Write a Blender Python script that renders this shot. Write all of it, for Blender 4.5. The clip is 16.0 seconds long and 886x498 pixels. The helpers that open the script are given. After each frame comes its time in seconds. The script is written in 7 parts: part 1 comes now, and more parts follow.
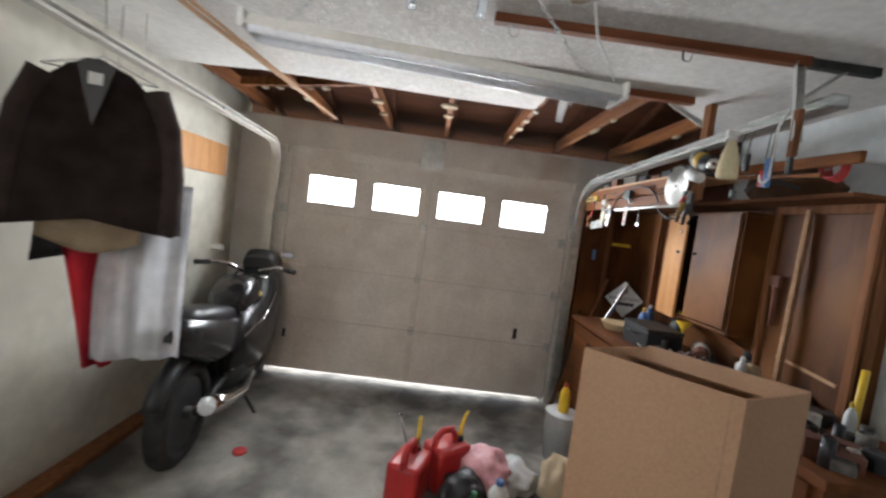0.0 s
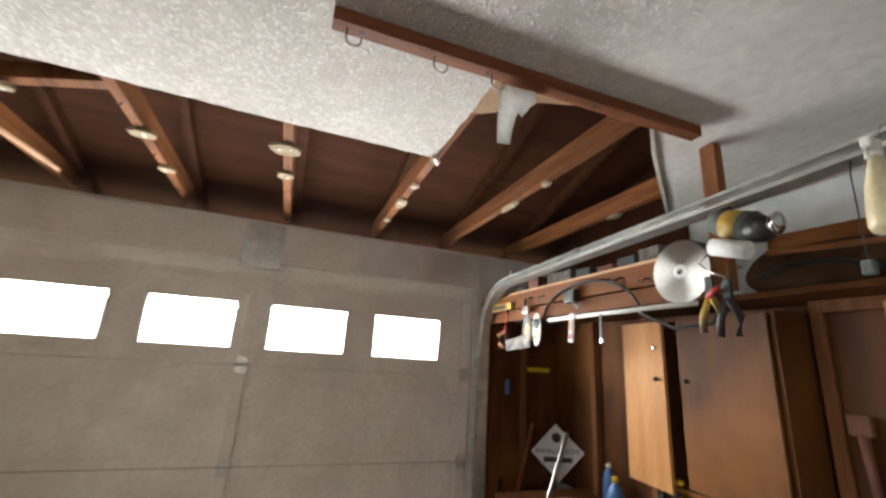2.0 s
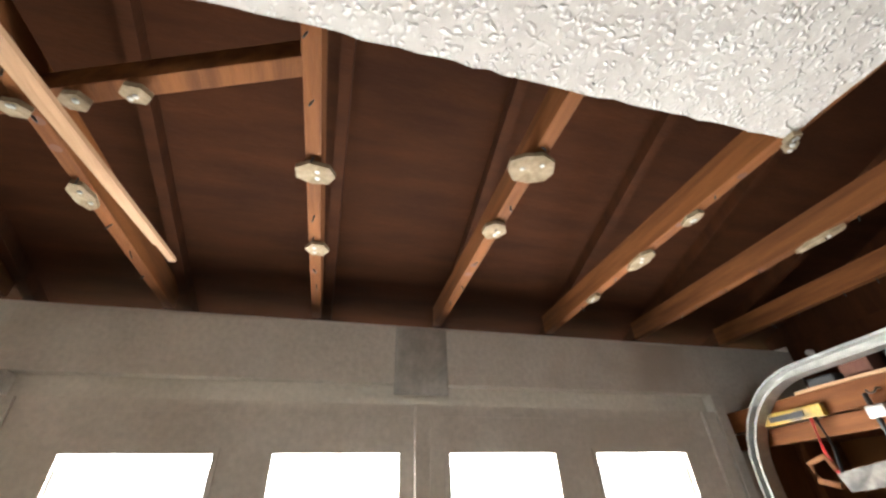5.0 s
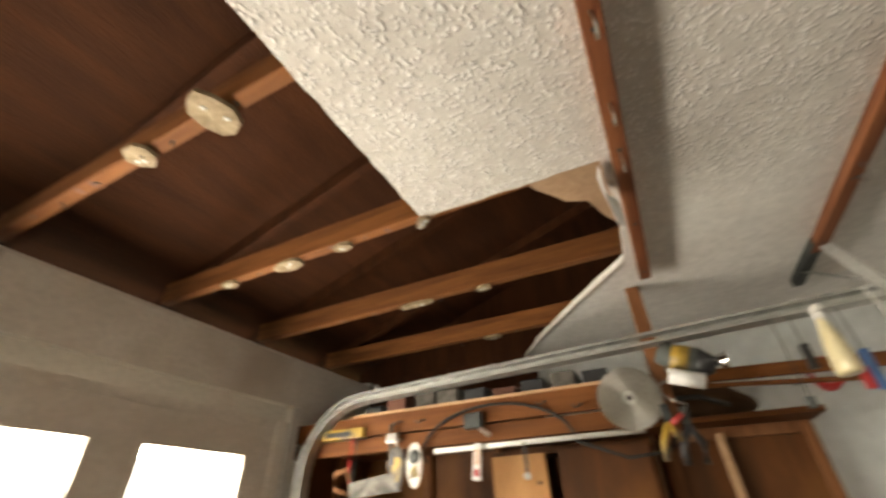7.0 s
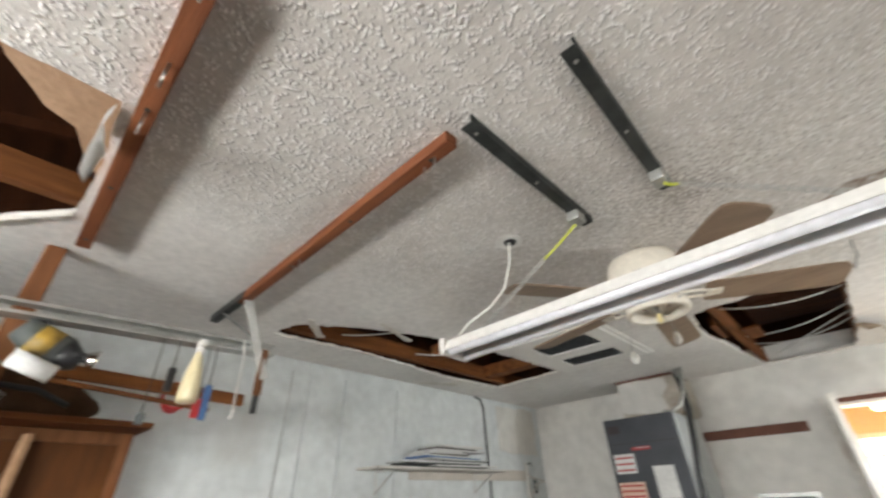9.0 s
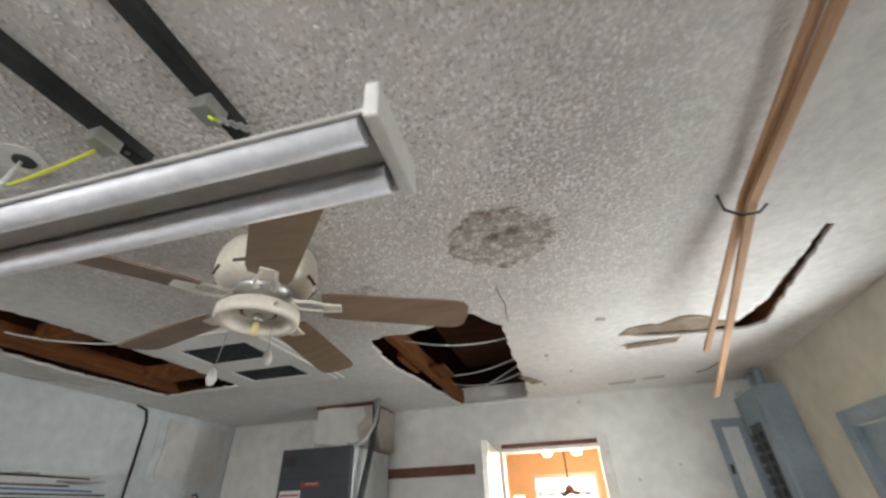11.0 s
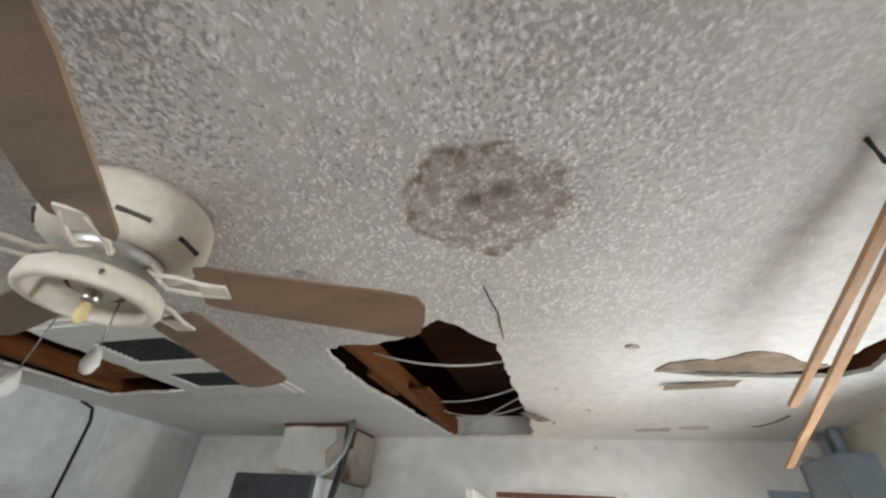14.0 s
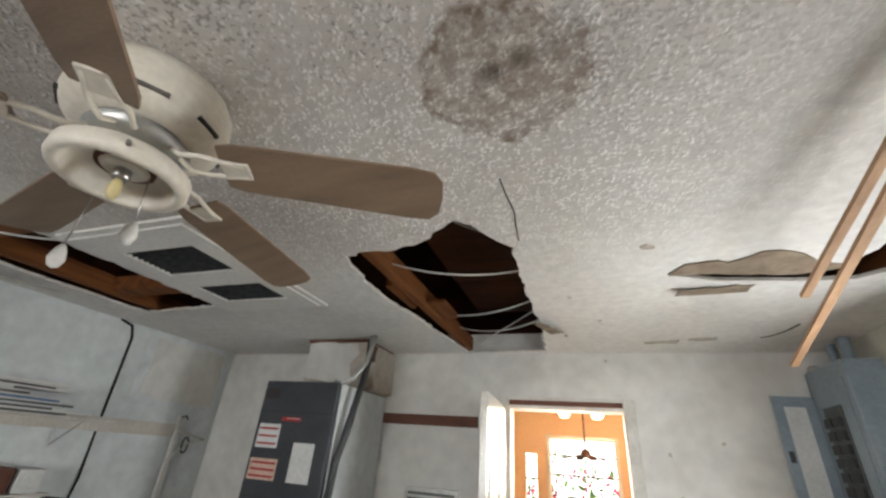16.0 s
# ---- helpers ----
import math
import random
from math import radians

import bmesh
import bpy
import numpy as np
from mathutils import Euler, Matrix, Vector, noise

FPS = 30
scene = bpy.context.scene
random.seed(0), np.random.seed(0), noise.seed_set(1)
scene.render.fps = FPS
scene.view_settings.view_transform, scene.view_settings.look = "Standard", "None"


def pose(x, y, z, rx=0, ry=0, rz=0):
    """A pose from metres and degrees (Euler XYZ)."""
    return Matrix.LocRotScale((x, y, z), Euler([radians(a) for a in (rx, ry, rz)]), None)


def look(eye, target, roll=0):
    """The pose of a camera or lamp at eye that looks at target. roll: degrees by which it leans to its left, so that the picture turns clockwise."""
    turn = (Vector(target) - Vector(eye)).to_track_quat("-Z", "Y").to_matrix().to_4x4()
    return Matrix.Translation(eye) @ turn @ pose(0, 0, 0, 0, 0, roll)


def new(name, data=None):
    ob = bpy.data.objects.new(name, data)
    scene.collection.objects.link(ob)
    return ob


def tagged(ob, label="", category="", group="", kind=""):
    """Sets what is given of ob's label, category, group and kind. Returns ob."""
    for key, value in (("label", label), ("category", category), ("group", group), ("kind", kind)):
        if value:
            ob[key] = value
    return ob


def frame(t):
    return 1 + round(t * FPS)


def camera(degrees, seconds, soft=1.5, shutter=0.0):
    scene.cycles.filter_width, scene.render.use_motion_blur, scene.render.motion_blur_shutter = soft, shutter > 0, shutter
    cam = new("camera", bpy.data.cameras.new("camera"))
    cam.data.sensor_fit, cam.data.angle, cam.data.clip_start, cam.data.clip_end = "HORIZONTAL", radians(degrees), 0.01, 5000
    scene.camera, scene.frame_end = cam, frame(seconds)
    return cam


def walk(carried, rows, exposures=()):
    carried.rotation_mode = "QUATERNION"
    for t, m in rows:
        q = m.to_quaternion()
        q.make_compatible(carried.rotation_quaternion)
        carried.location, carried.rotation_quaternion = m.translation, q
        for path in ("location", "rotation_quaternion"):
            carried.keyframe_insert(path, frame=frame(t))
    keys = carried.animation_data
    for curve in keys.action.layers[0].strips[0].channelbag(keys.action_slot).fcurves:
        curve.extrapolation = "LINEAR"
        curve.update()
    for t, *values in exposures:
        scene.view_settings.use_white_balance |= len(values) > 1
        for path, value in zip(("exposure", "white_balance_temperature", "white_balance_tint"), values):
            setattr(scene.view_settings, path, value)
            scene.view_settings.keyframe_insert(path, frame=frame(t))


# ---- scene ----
cam = camera(95.1, 16.0, soft=2.5, shutter=0.4)
PATH = [
    (0, (0.08, -3.933, 1.659), (0.146, -1.938, 1.533), 7.6),
    (0.5, (0.282, -3.674, 1.657), (0.451, -1.683, 1.577), 7.6),
    (1, (0.303, -3.331, 1.65), (0.535, -1.347, 1.766), 6.0),
    (1.5, (0.248, -2.935, 1.7), (0.671, -0.998, 1.96), 3.2),
    (2, (0.21, -2.6, 1.707), (0.866, -0.784, 2.231), 3.7),
    (2.5, (0.092, -2.33, 1.714), (1.208, -0.775, 2.294), 3.6),
    (3, (-0.056, -2.125, 1.728), (1.209, -0.685, 2.3), 3.6),
    (3.5, (-0.075, -1.812, 1.7), (1.086, -0.362, 2.442), 2.6),
    (4, (-0.141, -1.658, 1.741), (0.601, -0.033, 2.641), -2.1),
    (4.2, (-0.198, -1.649, 1.763), (0.224, 0.023, 2.777), -1.7),
    (6.3, (-0.38, -1.586, 1.737), (0.4, -0.133, 2.873), -2.9),
    (6.5, (-0.32, -1.597, 1.746), (0.739, -0.309, 2.85), -2.4),
    (7, (-0.221, -1.68, 1.709), (1.28, -0.948, 2.808), -1.7),
    (7.5, (-0.132, -1.798, 1.744), (1.556, -1.633, 2.805), -1.7),
    (8, (-0.141, -1.821, 1.701), (1.479, -2.323, 2.761), -3.7),
    (8.5, (-0.181, -1.793, 1.705), (1.263, -2.692, 2.756), -2.8),
    (9, (-0.243, -1.775, 1.708), (0.912, -3.017, 2.767), -2.3),
    (9.5, (-0.34, -1.819, 1.71), (0.451, -3.316, 2.776), -3.2),
    (10, (-0.564, -2.001, 1.723), (-0.15, -3.66, 2.759), -4.7),
    (10.2, (-0.631, -2.089, 1.731), (-0.335, -3.805, 2.707), -5.4),
    (12.3, (-0.625, -2.837, 1.982), (0.069, -4.199, 3.272), 6.6),
    (12.5, (-0.621, -2.842, 1.995), (0.058, -4.235, 3.259), 6.1),
    (13, (-0.632, -2.866, 1.992), (-0.037, -4.333, 3.215), 4.3),
    (13.5, (-0.645, -2.894, 1.974), (-0.114, -4.413, 3.161), 3.5),
    (14, (-0.661, -2.902, 1.97), (-0.128, -4.446, 3.125), 4.4),
    (14.5, (-0.655, -2.913, 1.933), (-0.08, -4.503, 3.003), 5.5),
    (15, (-0.647, -2.927, 1.899), (-0.04, -4.549, 2.9), 5.8),
    (15.5, (-0.641, -2.94, 1.876), (-0.018, -4.591, 2.816), 5.4),
    (16, (-0.645, -2.955, 1.859), (-0.019, -4.623, 2.768), 4.6),
]
walk(cam, [(t, look(eye, target, roll)) for t, eye, target, roll in PATH], [(0.0, 0.45, 6350, 10), (1.0, 0.5, 6200, 10), (3.0, 0.38, 7500, 10), (4.0, 0.45, 6900, 10), (6.3, 0.35, 7300, 10), (7.0, 0.28, 8600, 10), (8.5, 0.6, 6850, 10), (9.2, 0.66, 6850, 10), (10.0, 0.18, 6650, 10), (12.3, 0.36, 6600, 10), (14.5, 0.27, 6550, 10), (16.0, 0.16, 6700, 10)])

# ---- world, sun, large lights ----
world = bpy.data.worlds.new("world")
scene.world = world
world.use_nodes = True
wn = world.node_tree
sky = wn.nodes.new("ShaderNodeTexSky")
sky.sky_type, sky.sun_disc = "NISHITA", False
sky.sun_elevation, sky.sun_rotation = radians(58), radians(25)
wn.links.new(sky.outputs[0], wn.nodes["Background"].inputs[0])
wn.nodes["Background"].inputs[1].default_value = 0.12
sun = new("sun", bpy.data.lights.new("sun", "SUN"))
sun.data.energy, sun.data.angle, sun.data.color = 3.5, radians(0.5), (1.0, 0.95, 0.88)
sun.matrix_world = look((6, 13, 22), (0, 0, 0))


def area_lamp(name, eye, target, sx, sy, power, colour, spread=180):
    lamp = new(name, bpy.data.lights.new(name, "AREA"))
    lamp.data.shape, lamp.data.size, lamp.data.size_y = "RECTANGLE", sx, sy
    lamp.data.energy, lamp.data.color, lamp.data.spread = power, colour, radians(spread)
    lamp.matrix_world = look(eye, target)
    return lamp


WIN_X = (-0.92, -0.30, 0.325, 0.945)
for wx in WIN_X:
    area_lamp("window_daylight", (wx, 0.0135, 1.8265), (wx, -2.0, 2.12), 0.43, 0.25, 15.5, (0.93, 0.97, 1.0), 175)
area_lamp("side_door_daylight", (-1.80, -4.40, 1.60), (0.2, -3.9, 1.55), 0.44, 0.80, 21, (0.92, 0.97, 1.0))
# added fill with no fixture of its own, brightens the garage ceiling through the doorway
area_lamp("house_daylight", (-0.5, -6.5, 1.9), (-0.5, -5.0, 1.7), 0.7, 0.5, 18, (1.0, 0.88, 0.74))
for lx in (-0.42, -0.75):
    bulb = new("house_bulb", bpy.data.lights.new("house_bulb", "POINT"))
    bulb.data.energy, bulb.data.shadow_soft_size, bulb.data.color = 26, 0.06, (1.0, 0.72, 0.42)
    bulb.location = (lx, -7.2, 2.28)

# ---- materials ----


def mat(name, c1, c2, scale=6.0, rough=0.6, metal=0.0, bump=0.2, fine=60.0, stretch=(1, 1, 1), dirt=None, dirt_at=0.62, vary=0.0, far=0.01):
    """Two-scale mottled surface: broad tone c1..c2, fine grain relief, optional dirt patches, tone varied per object."""
    m = bpy.data.materials.new(name)
    m.use_nodes = True
    n, k = m.node_tree.nodes, m.node_tree.links
    bsdf = n["Principled BSDF"]
    bsdf.inputs["Roughness"].default_value, bsdf.inputs["Metallic"].default_value = rough, metal
    if rough >= 0.55 and metal < 0.3:
        bsdf.inputs["Specular IOR Level"].default_value = 0.22
    geo = n.new("ShaderNodeTexCoord")
    mp = n.new("ShaderNodeMapping")
    mp.inputs["Scale"].default_value = stretch
    k.new(geo.outputs["Object"], mp.inputs[0])
    a, b = n.new("ShaderNodeTexNoise"), n.new("ShaderNodeTexNoise")
    a.inputs["Scale"].default_value, b.inputs["Scale"].default_value = scale, fine
    a.inputs["Detail"].default_value, b.inputs["Detail"].default_value = 5, 4
    for t in (a, b):
        k.new(mp.outputs[0], t.inputs["Vector"])
    ramp = n.new("ShaderNodeValToRGB")
    ramp.color_ramp.elements[0].position, ramp.color_ramp.elements[1].position = 0.34, 0.68
    ramp.color_ramp.elements[0].color, ramp.color_ramp.elements[1].color = (*c1, 1), (*c2, 1)
    k.new(a.outputs[0], ramp.inputs[0])
    last = ramp.outputs[0]
    grain = n.new("ShaderNodeMix")
    grain.data_type, grain.blend_type = "RGBA", "MULTIPLY"
    grain.inputs[0].default_value = 0.35
    gr = n.new("ShaderNodeValToRGB")
    gr.color_ramp.elements[0].position, gr.color_ramp.elements[1].position = 0.3, 0.7
    gr.color_ramp.elements[0].color = (0.55, 0.55, 0.55, 1)
    k.new(b.outputs[0], gr.inputs[0])
    k.new(last, grain.inputs[6]), k.new(gr.outputs[0], grain.inputs[7])
    last = grain.outputs[2]
    if dirt:
        d = n.new("ShaderNodeTexNoise")
        d.inputs["Scale"].default_value, d.inputs["Detail"].default_value = scale * 0.45, 8
        k.new(geo.outputs["Object"], d.inputs["Vector"])
        dr = n.new("ShaderNodeValToRGB")
        dr.color_ramp.elements[0].position, dr.color_ramp.elements[1].position = dirt_at - 0.1, dirt_at + 0.08
        k.new(d.outputs[0], dr.inputs[0])
        mx = n.new("ShaderNodeMix")
        mx.data_type = "RGBA"
        k.new(dr.outputs[0], mx.inputs[0]), k.new(last, mx.inputs[6])
        mx.inputs[7].default_value = (*dirt, 1)
        last = mx.outputs[2]
    if vary:
        info, hsv = n.new("ShaderNodeObjectInfo"), n.new("ShaderNodeHueSaturation")
        mr = n.new("ShaderNodeMapRange")
        mr.inputs[3].default_value, mr.inputs[4].default_value = 1 - vary, 1 + vary
        k.new(info.outputs["Random"], mr.inputs[0]), k.new(mr.outputs[0], hsv.inputs["Value"])
        k.new(last, hsv.inputs["Color"])
        last = hsv.outputs[0]
    k.new(last, bsdf.inputs["Base Color"])
    bp = n.new("ShaderNodeBump")
    bp.inputs["Strength"].default_value, bp.inputs["Distance"].default_value = bump, far
    k.new(b.outputs[0], bp.inputs["Height"]), k.new(bp.outputs[0], bsdf.inputs["Normal"])
    return m


def plain(name, c, rough=0.5, metal=0.0, **kw):
    return mat(name, tuple(v * 0.88 for v in c), c, rough=rough, metal=metal, bump=0.08, **kw)


def glow(name, c, strength):
    m = bpy.data.materials.new(name)
    m.use_nodes = True
    e = m.node_tree.nodes["Principled BSDF"]
    e.inputs["Base Color"].default_value = e.inputs["Emission Color"].default_value = (*c, 1)
    e.inputs["Emission Strength"].default_value = strength
    return m


def glass(name, tint=(1, 1, 1), rough=0.02):
    m = bpy.data.materials.new(name)
    m.use_nodes = True
    b = m.node_tree.nodes["Principled BSDF"]
    b.inputs["Base Color"].default_value, b.inputs["Roughness"].default_value = (*tint, 1), rough
    b.inputs["Transmission Weight"].default_value, b.inputs["IOR"].default_value = 1.0, 1.15
    return m


def popcorn():
    """Sprayed ceiling texture with a brown water mark, mould specks and shade painted into its hollows."""
    m = mat("ceiling_popcorn", (0.72, 0.69, 0.66), (0.82, 0.80, 0.77), scale=2.2, rough=0.95, bump=0.0, fine=30)
    n, k = m.node_tree.nodes, m.node_tree.links
    bsdf = n["Principled BSDF"]
    co = n.new("ShaderNodeTexCoord").outputs["Object"]
    bsdf.inputs["Specular IOR Level"].default_value = 0.1
    # rounded crumbs: warped cells, thinned out by a broader noise, with a fine grain on top
    warp = n.new("ShaderNodeTexNoise")
    warp.inputs["Scale"].default_value, warp.inputs["Detail"].default_value = 45, 2
    k.new(co, warp.inputs["Vector"])
    shift = n.new("ShaderNodeVectorMath")
    shift.operation = "MULTIPLY_ADD"
    shift.inputs[1].default_value = (0.022, 0.022, 0.022)
    k.new(warp.outputs["Color"], shift.inputs[0]), k.new(co, shift.inputs[2])
    cell = n.new("ShaderNodeTexVoronoi")
    cell.feature = "SMOOTH_F1"
    cell.inputs["Scale"].default_value, cell.inputs["Smoothness"].default_value = 82, 0.35
    k.new(shift.outputs[0], cell.inputs["Vector"])
    dome = n.new("ShaderNodeMapRange")
    dome.interpolation_type = "SMOOTHSTEP"
    dome.inputs[1].default_value, dome.inputs[2].default_value = 0.10, 0.62
    dome.inputs[3].default_value, dome.inputs[4].default_value = 1.0, 0.0
    k.new(cell.outputs["Distance"], dome.inputs[0])
    v, f = n.new("ShaderNodeTexNoise"), n.new("ShaderNodeTexNoise")
    v.inputs["Scale"].default_value, v.inputs["Detail"].default_value = 40, 3
    f.inputs["Scale"].default_value, f.inputs["Detail"].default_value = 150, 3
    k.new(co, v.inputs["Vector"]), k.new(co, f.inputs["Vector"])
    vr = n.new("ShaderNodeValToRGB")
    vr.color_ramp.elements[0].position, vr.color_ramp.elements[1].position = 0.36, 0.62
    vr.color_ramp.elements[0].color = (0.15, 0.15, 0.15, 1)
    k.new(v.outputs[0], vr.inputs[0])
    knob = n.new("ShaderNodeMath")
    knob.operation = "MULTIPLY"
    k.new(dome.outputs[0], knob.inputs[0]), k.new(vr.outputs[0], knob.inputs[1])
    add = n.new("ShaderNodeMath")
    add.operation = "MULTIPLY_ADD"
    add.inputs[1].default_value = 0.22
    k.new(f.outputs[0], add.inputs[0]), k.new(knob.outputs[0], add.inputs[2])
    # the spray thins out to smooth board towards the side walls and the back
    xyz = n.new("ShaderNodeSeparateXYZ")
    k.new(shift.outputs[0], xyz.inputs[0])

    def ease(source, lo, hi, a, b):
        mr_ = n.new("ShaderNodeMapRange")
        mr_.interpolation_type = "SMOOTHSTEP"
        mr_.inputs[1].default_value, mr_.inputs[2].default_value, mr_.inputs[3].default_value, mr_.inputs[4].default_value = lo, hi, a, b
        k.new(source, mr_.inputs[0])
        return mr_.outputs[0]

    def times(a, b):
        t_ = n.new("ShaderNodeMath")
        t_.operation = "MULTIPLY"
        k.new(a, t_.inputs[0]), k.new(b, t_.inputs[1])
        return t_.outputs[0]

    spray = times(times(ease(xyz.outputs[0], 0.7, 1.2, 1.0, 0.12), ease(xyz.outputs[0], -1.25, -0.6, 0.2, 1.0)), ease(xyz.outputs[1], -4.5, -3.7, 0.15, 1.0))
    bp = n.new("ShaderNodeBump")
    bp.inputs["Strength"].default_value, bp.inputs["Distance"].default_value = 0.78, 0.0060
    k.new(times(add.outputs[0], spray), bp.inputs["Height"]), k.new(bp.outputs[0], bsdf.inputs["Normal"])
    last = bsdf.inputs["Base Color"].links[0].from_socket
    # shade between the crumbs, multiplied into the base colour where the relief is low
    hollow_shade = n.new("ShaderNodeMix")
    hollow_shade.data_type, hollow_shade.blend_type = "RGBA", "MULTIPLY"
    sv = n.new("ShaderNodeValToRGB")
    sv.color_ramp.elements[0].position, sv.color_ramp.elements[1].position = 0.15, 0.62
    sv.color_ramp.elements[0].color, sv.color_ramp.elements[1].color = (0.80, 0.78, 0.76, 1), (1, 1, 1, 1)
    k.new(spray, hollow_shade.inputs[0]), k.new(add.outputs[0], sv.inputs[0]), k.new(last, hollow_shade.inputs[6]), k.new(sv.outputs[0], hollow_shade.inputs[7])
    last = hollow_shade.outputs[2]
    wob = n.new("ShaderNodeTexNoise")
    wob.inputs["Scale"].default_value, wob.inputs["Detail"].default_value = 13, 6
    k.new(co, wob.inputs["Vector"])

    def blot(last, cx, cy, radius, soft, amount, colour, ragged):
        dist = n.new("ShaderNodeVectorMath")
        dist.operation = "DISTANCE"
        dist.inputs[1].default_value = (cx, cy, 2.49)
        k.new(co, dist.inputs[0])
        push = n.new("ShaderNodeMath")
        push.operation = "MULTIPLY_ADD"
        push.inputs[1].default_value = ragged
        k.new(wob.outputs[0], push.inputs[0]), k.new(dist.outputs["Value"], push.inputs[2])
        mr = n.new("ShaderNodeMapRange")
        mr.inputs[1].default_value, mr.inputs[2].default_value = radius + ragged * 0.5 - soft, radius + ragged * 0.5
        mr.inputs[3].default_value, mr.inputs[4].default_value = amount, 0.0
        k.new(push.outputs[0], mr.inputs[0])
        mx = n.new("ShaderNodeMix")
        mx.data_type = "RGBA"
        mx.inputs[7].default_value = (*colour, 1)
        k.new(mr.outputs[0], mx.inputs[0]), k.new(last, mx.inputs[6])
        return mx.outputs[2]

    def water_mark(last, cx, cy, radius, colour, tide):
        """Granular brown mark: mottled middle, darker ragged tide line, nothing beyond."""
        dist = n.new("ShaderNodeVectorMath")
        dist.operation = "DISTANCE"
        dist.inputs[1].default_value = (cx, cy, 2.49)
        k.new(co, dist.inputs[0])
        push = n.new("ShaderNodeMath")
        push.operation = "MULTIPLY_ADD"
        push.inputs[1].default_value = radius * 0.75
        k.new(wob.outputs[0], push.inputs[0]), k.new(dist.outputs["Value"], push.inputs[2])
        unit = n.new("ShaderNodeMath")
        unit.operation = "MULTIPLY"
        unit.inputs[1].default_value = 0.5 / (radius * 1.375)
        k.new(push.outputs[0], unit.inputs[0])
        prof = n.new("ShaderNodeValToRGB")
        el = prof.color_ramp.elements
        el[0].position, el[1].position = 0.14, 0.515
        el[0].color, el[1].color = (0.75, 0.75, 0.75, 1), (0, 0, 0, 1)
        for at, tone in ((0.24, 0.62), (0.36, 0.50), (0.45, 0.60), (0.485, tide)):
            el.new(at).color = (tone, tone, tone, 1)
        k.new(unit.outputs[0], prof.inputs[0])
        grit = n.new("ShaderNodeMapRange")
        grit.inputs[1].default_value, grit.inputs[2].default_value = 0.36, 0.62
        grit.inputs[3].default_value, grit.inputs[4].default_value = 1.2, 0.35
        k.new(v.outputs[0], grit.inputs[0])
        share = n.new("ShaderNodeMath")
        share.operation, share.use_clamp = "MULTIPLY", True
        k.new(prof.outputs[0], share.inputs[0]), k.new(grit.outputs[0], share.inputs[1])
        mx = n.new("ShaderNodeMix")
        mx.data_type = "RGBA"
        mx.inputs[7].default_value = (*colour, 1)
        k.new(share.outputs[0], mx.inputs[0]), k.new(last, mx.inputs[6])
        return mx.outputs[2]

    last = water_mark(last, -0.540, -3.482, 0.153, (0.19, 0.135, 0.10), 0.85)
    last = water_mark(last, -0.02, -3.69, 0.075, (0.30, 0.25, 0.21), 0.55)
    for sx, sy, sr in ((-0.522, -3.455, 0.034), (-0.578, -3.440, 0.030), (-0.013, -3.727, 0.030), (-0.037, -3.622, 0.018)):
        last = blot(last, sx, sy, sr, 0.025, 0.75, (0.10, 0.08, 0.065), 0.03)
    # mould specks that thicken between the water mark and the lamp bars
    sp = n.new("ShaderNodeTexNoise")
    sp.inputs["Scale"].default_value, sp.inputs["Detail"].default_value = 88, 3
    k.new(co, sp.inputs["Vector"])
    dens = n.new("ShaderNodeTexNoise")
    dens.inputs["Scale"].default_value = 1.3
    k.new(co, dens.inputs["Vector"])
    mul = n.new("ShaderNodeMath")
    mul.operation = "MULTIPLY"
    k.new(sp.outputs[0], mul.inputs[0]), k.new(dens.outputs[0], mul.inputs[1])
    sr = n.new("ShaderNodeValToRGB")
    sr.color_ramp.elements[0].position, sr.color_ramp.elements[1].position = 0.29, 0.335
    sr.color_ramp.elements[1].color = (0.62, 0.62, 0.62, 1)
    k.new(mul.outputs[0], sr.inputs[0])
    mx = n.new("ShaderNodeMix")
    mx.data_type = "RGBA"
    mx.inputs[7].default_value = (0.20, 0.17, 0.15, 1)
    near = n.new("ShaderNodeVectorMath")
    near.operation = "DISTANCE"
    near.inputs[1].default_value = (-0.25, -3.25, 2.49)
    k.new(co, near.inputs[0])
    fade = n.new("ShaderNodeMapRange")
    fade.inputs[1].default_value, fade.inputs[2].default_value = 0.25, 1.0
    fade.inputs[3].default_value, fade.inputs[4].default_value = 1.0, 0.0
    k.new(near.outputs["Value"], fade.inputs[0])
    spots = n.new("ShaderNodeMath")
    spots.operation = "MULTIPLY"
    k.new(sr.outputs[0], spots.inputs[0]), k.new(fade.outputs[0], spots.inputs[1])
    k.new(spots.outputs[0], mx.inputs[0]), k.new(last, mx.inputs[6])
    k.new(mx.outputs[2], bsdf.inputs["Base Color"])
    return m


def saw_steel():
    """Disc ground in rings, so that it glints in radial fans."""
    m = mat("saw_blade_steel", (0.30, 0.29, 0.27), (0.44, 0.43, 0.40), scale=7, rough=0.32, metal=1.0, bump=0.05, fine=90)
    n, k = m.node_tree.nodes, m.node_tree.links
    tan = n.new("ShaderNodeTangent")
    tan.direction_type, tan.axis = "RADIAL", "X"
    b = n["Principled BSDF"]
    b.inputs["Anisotropic"].default_value = 0.7
    k.new(tan.outputs[0], b.inputs["Tangent"])
    return m


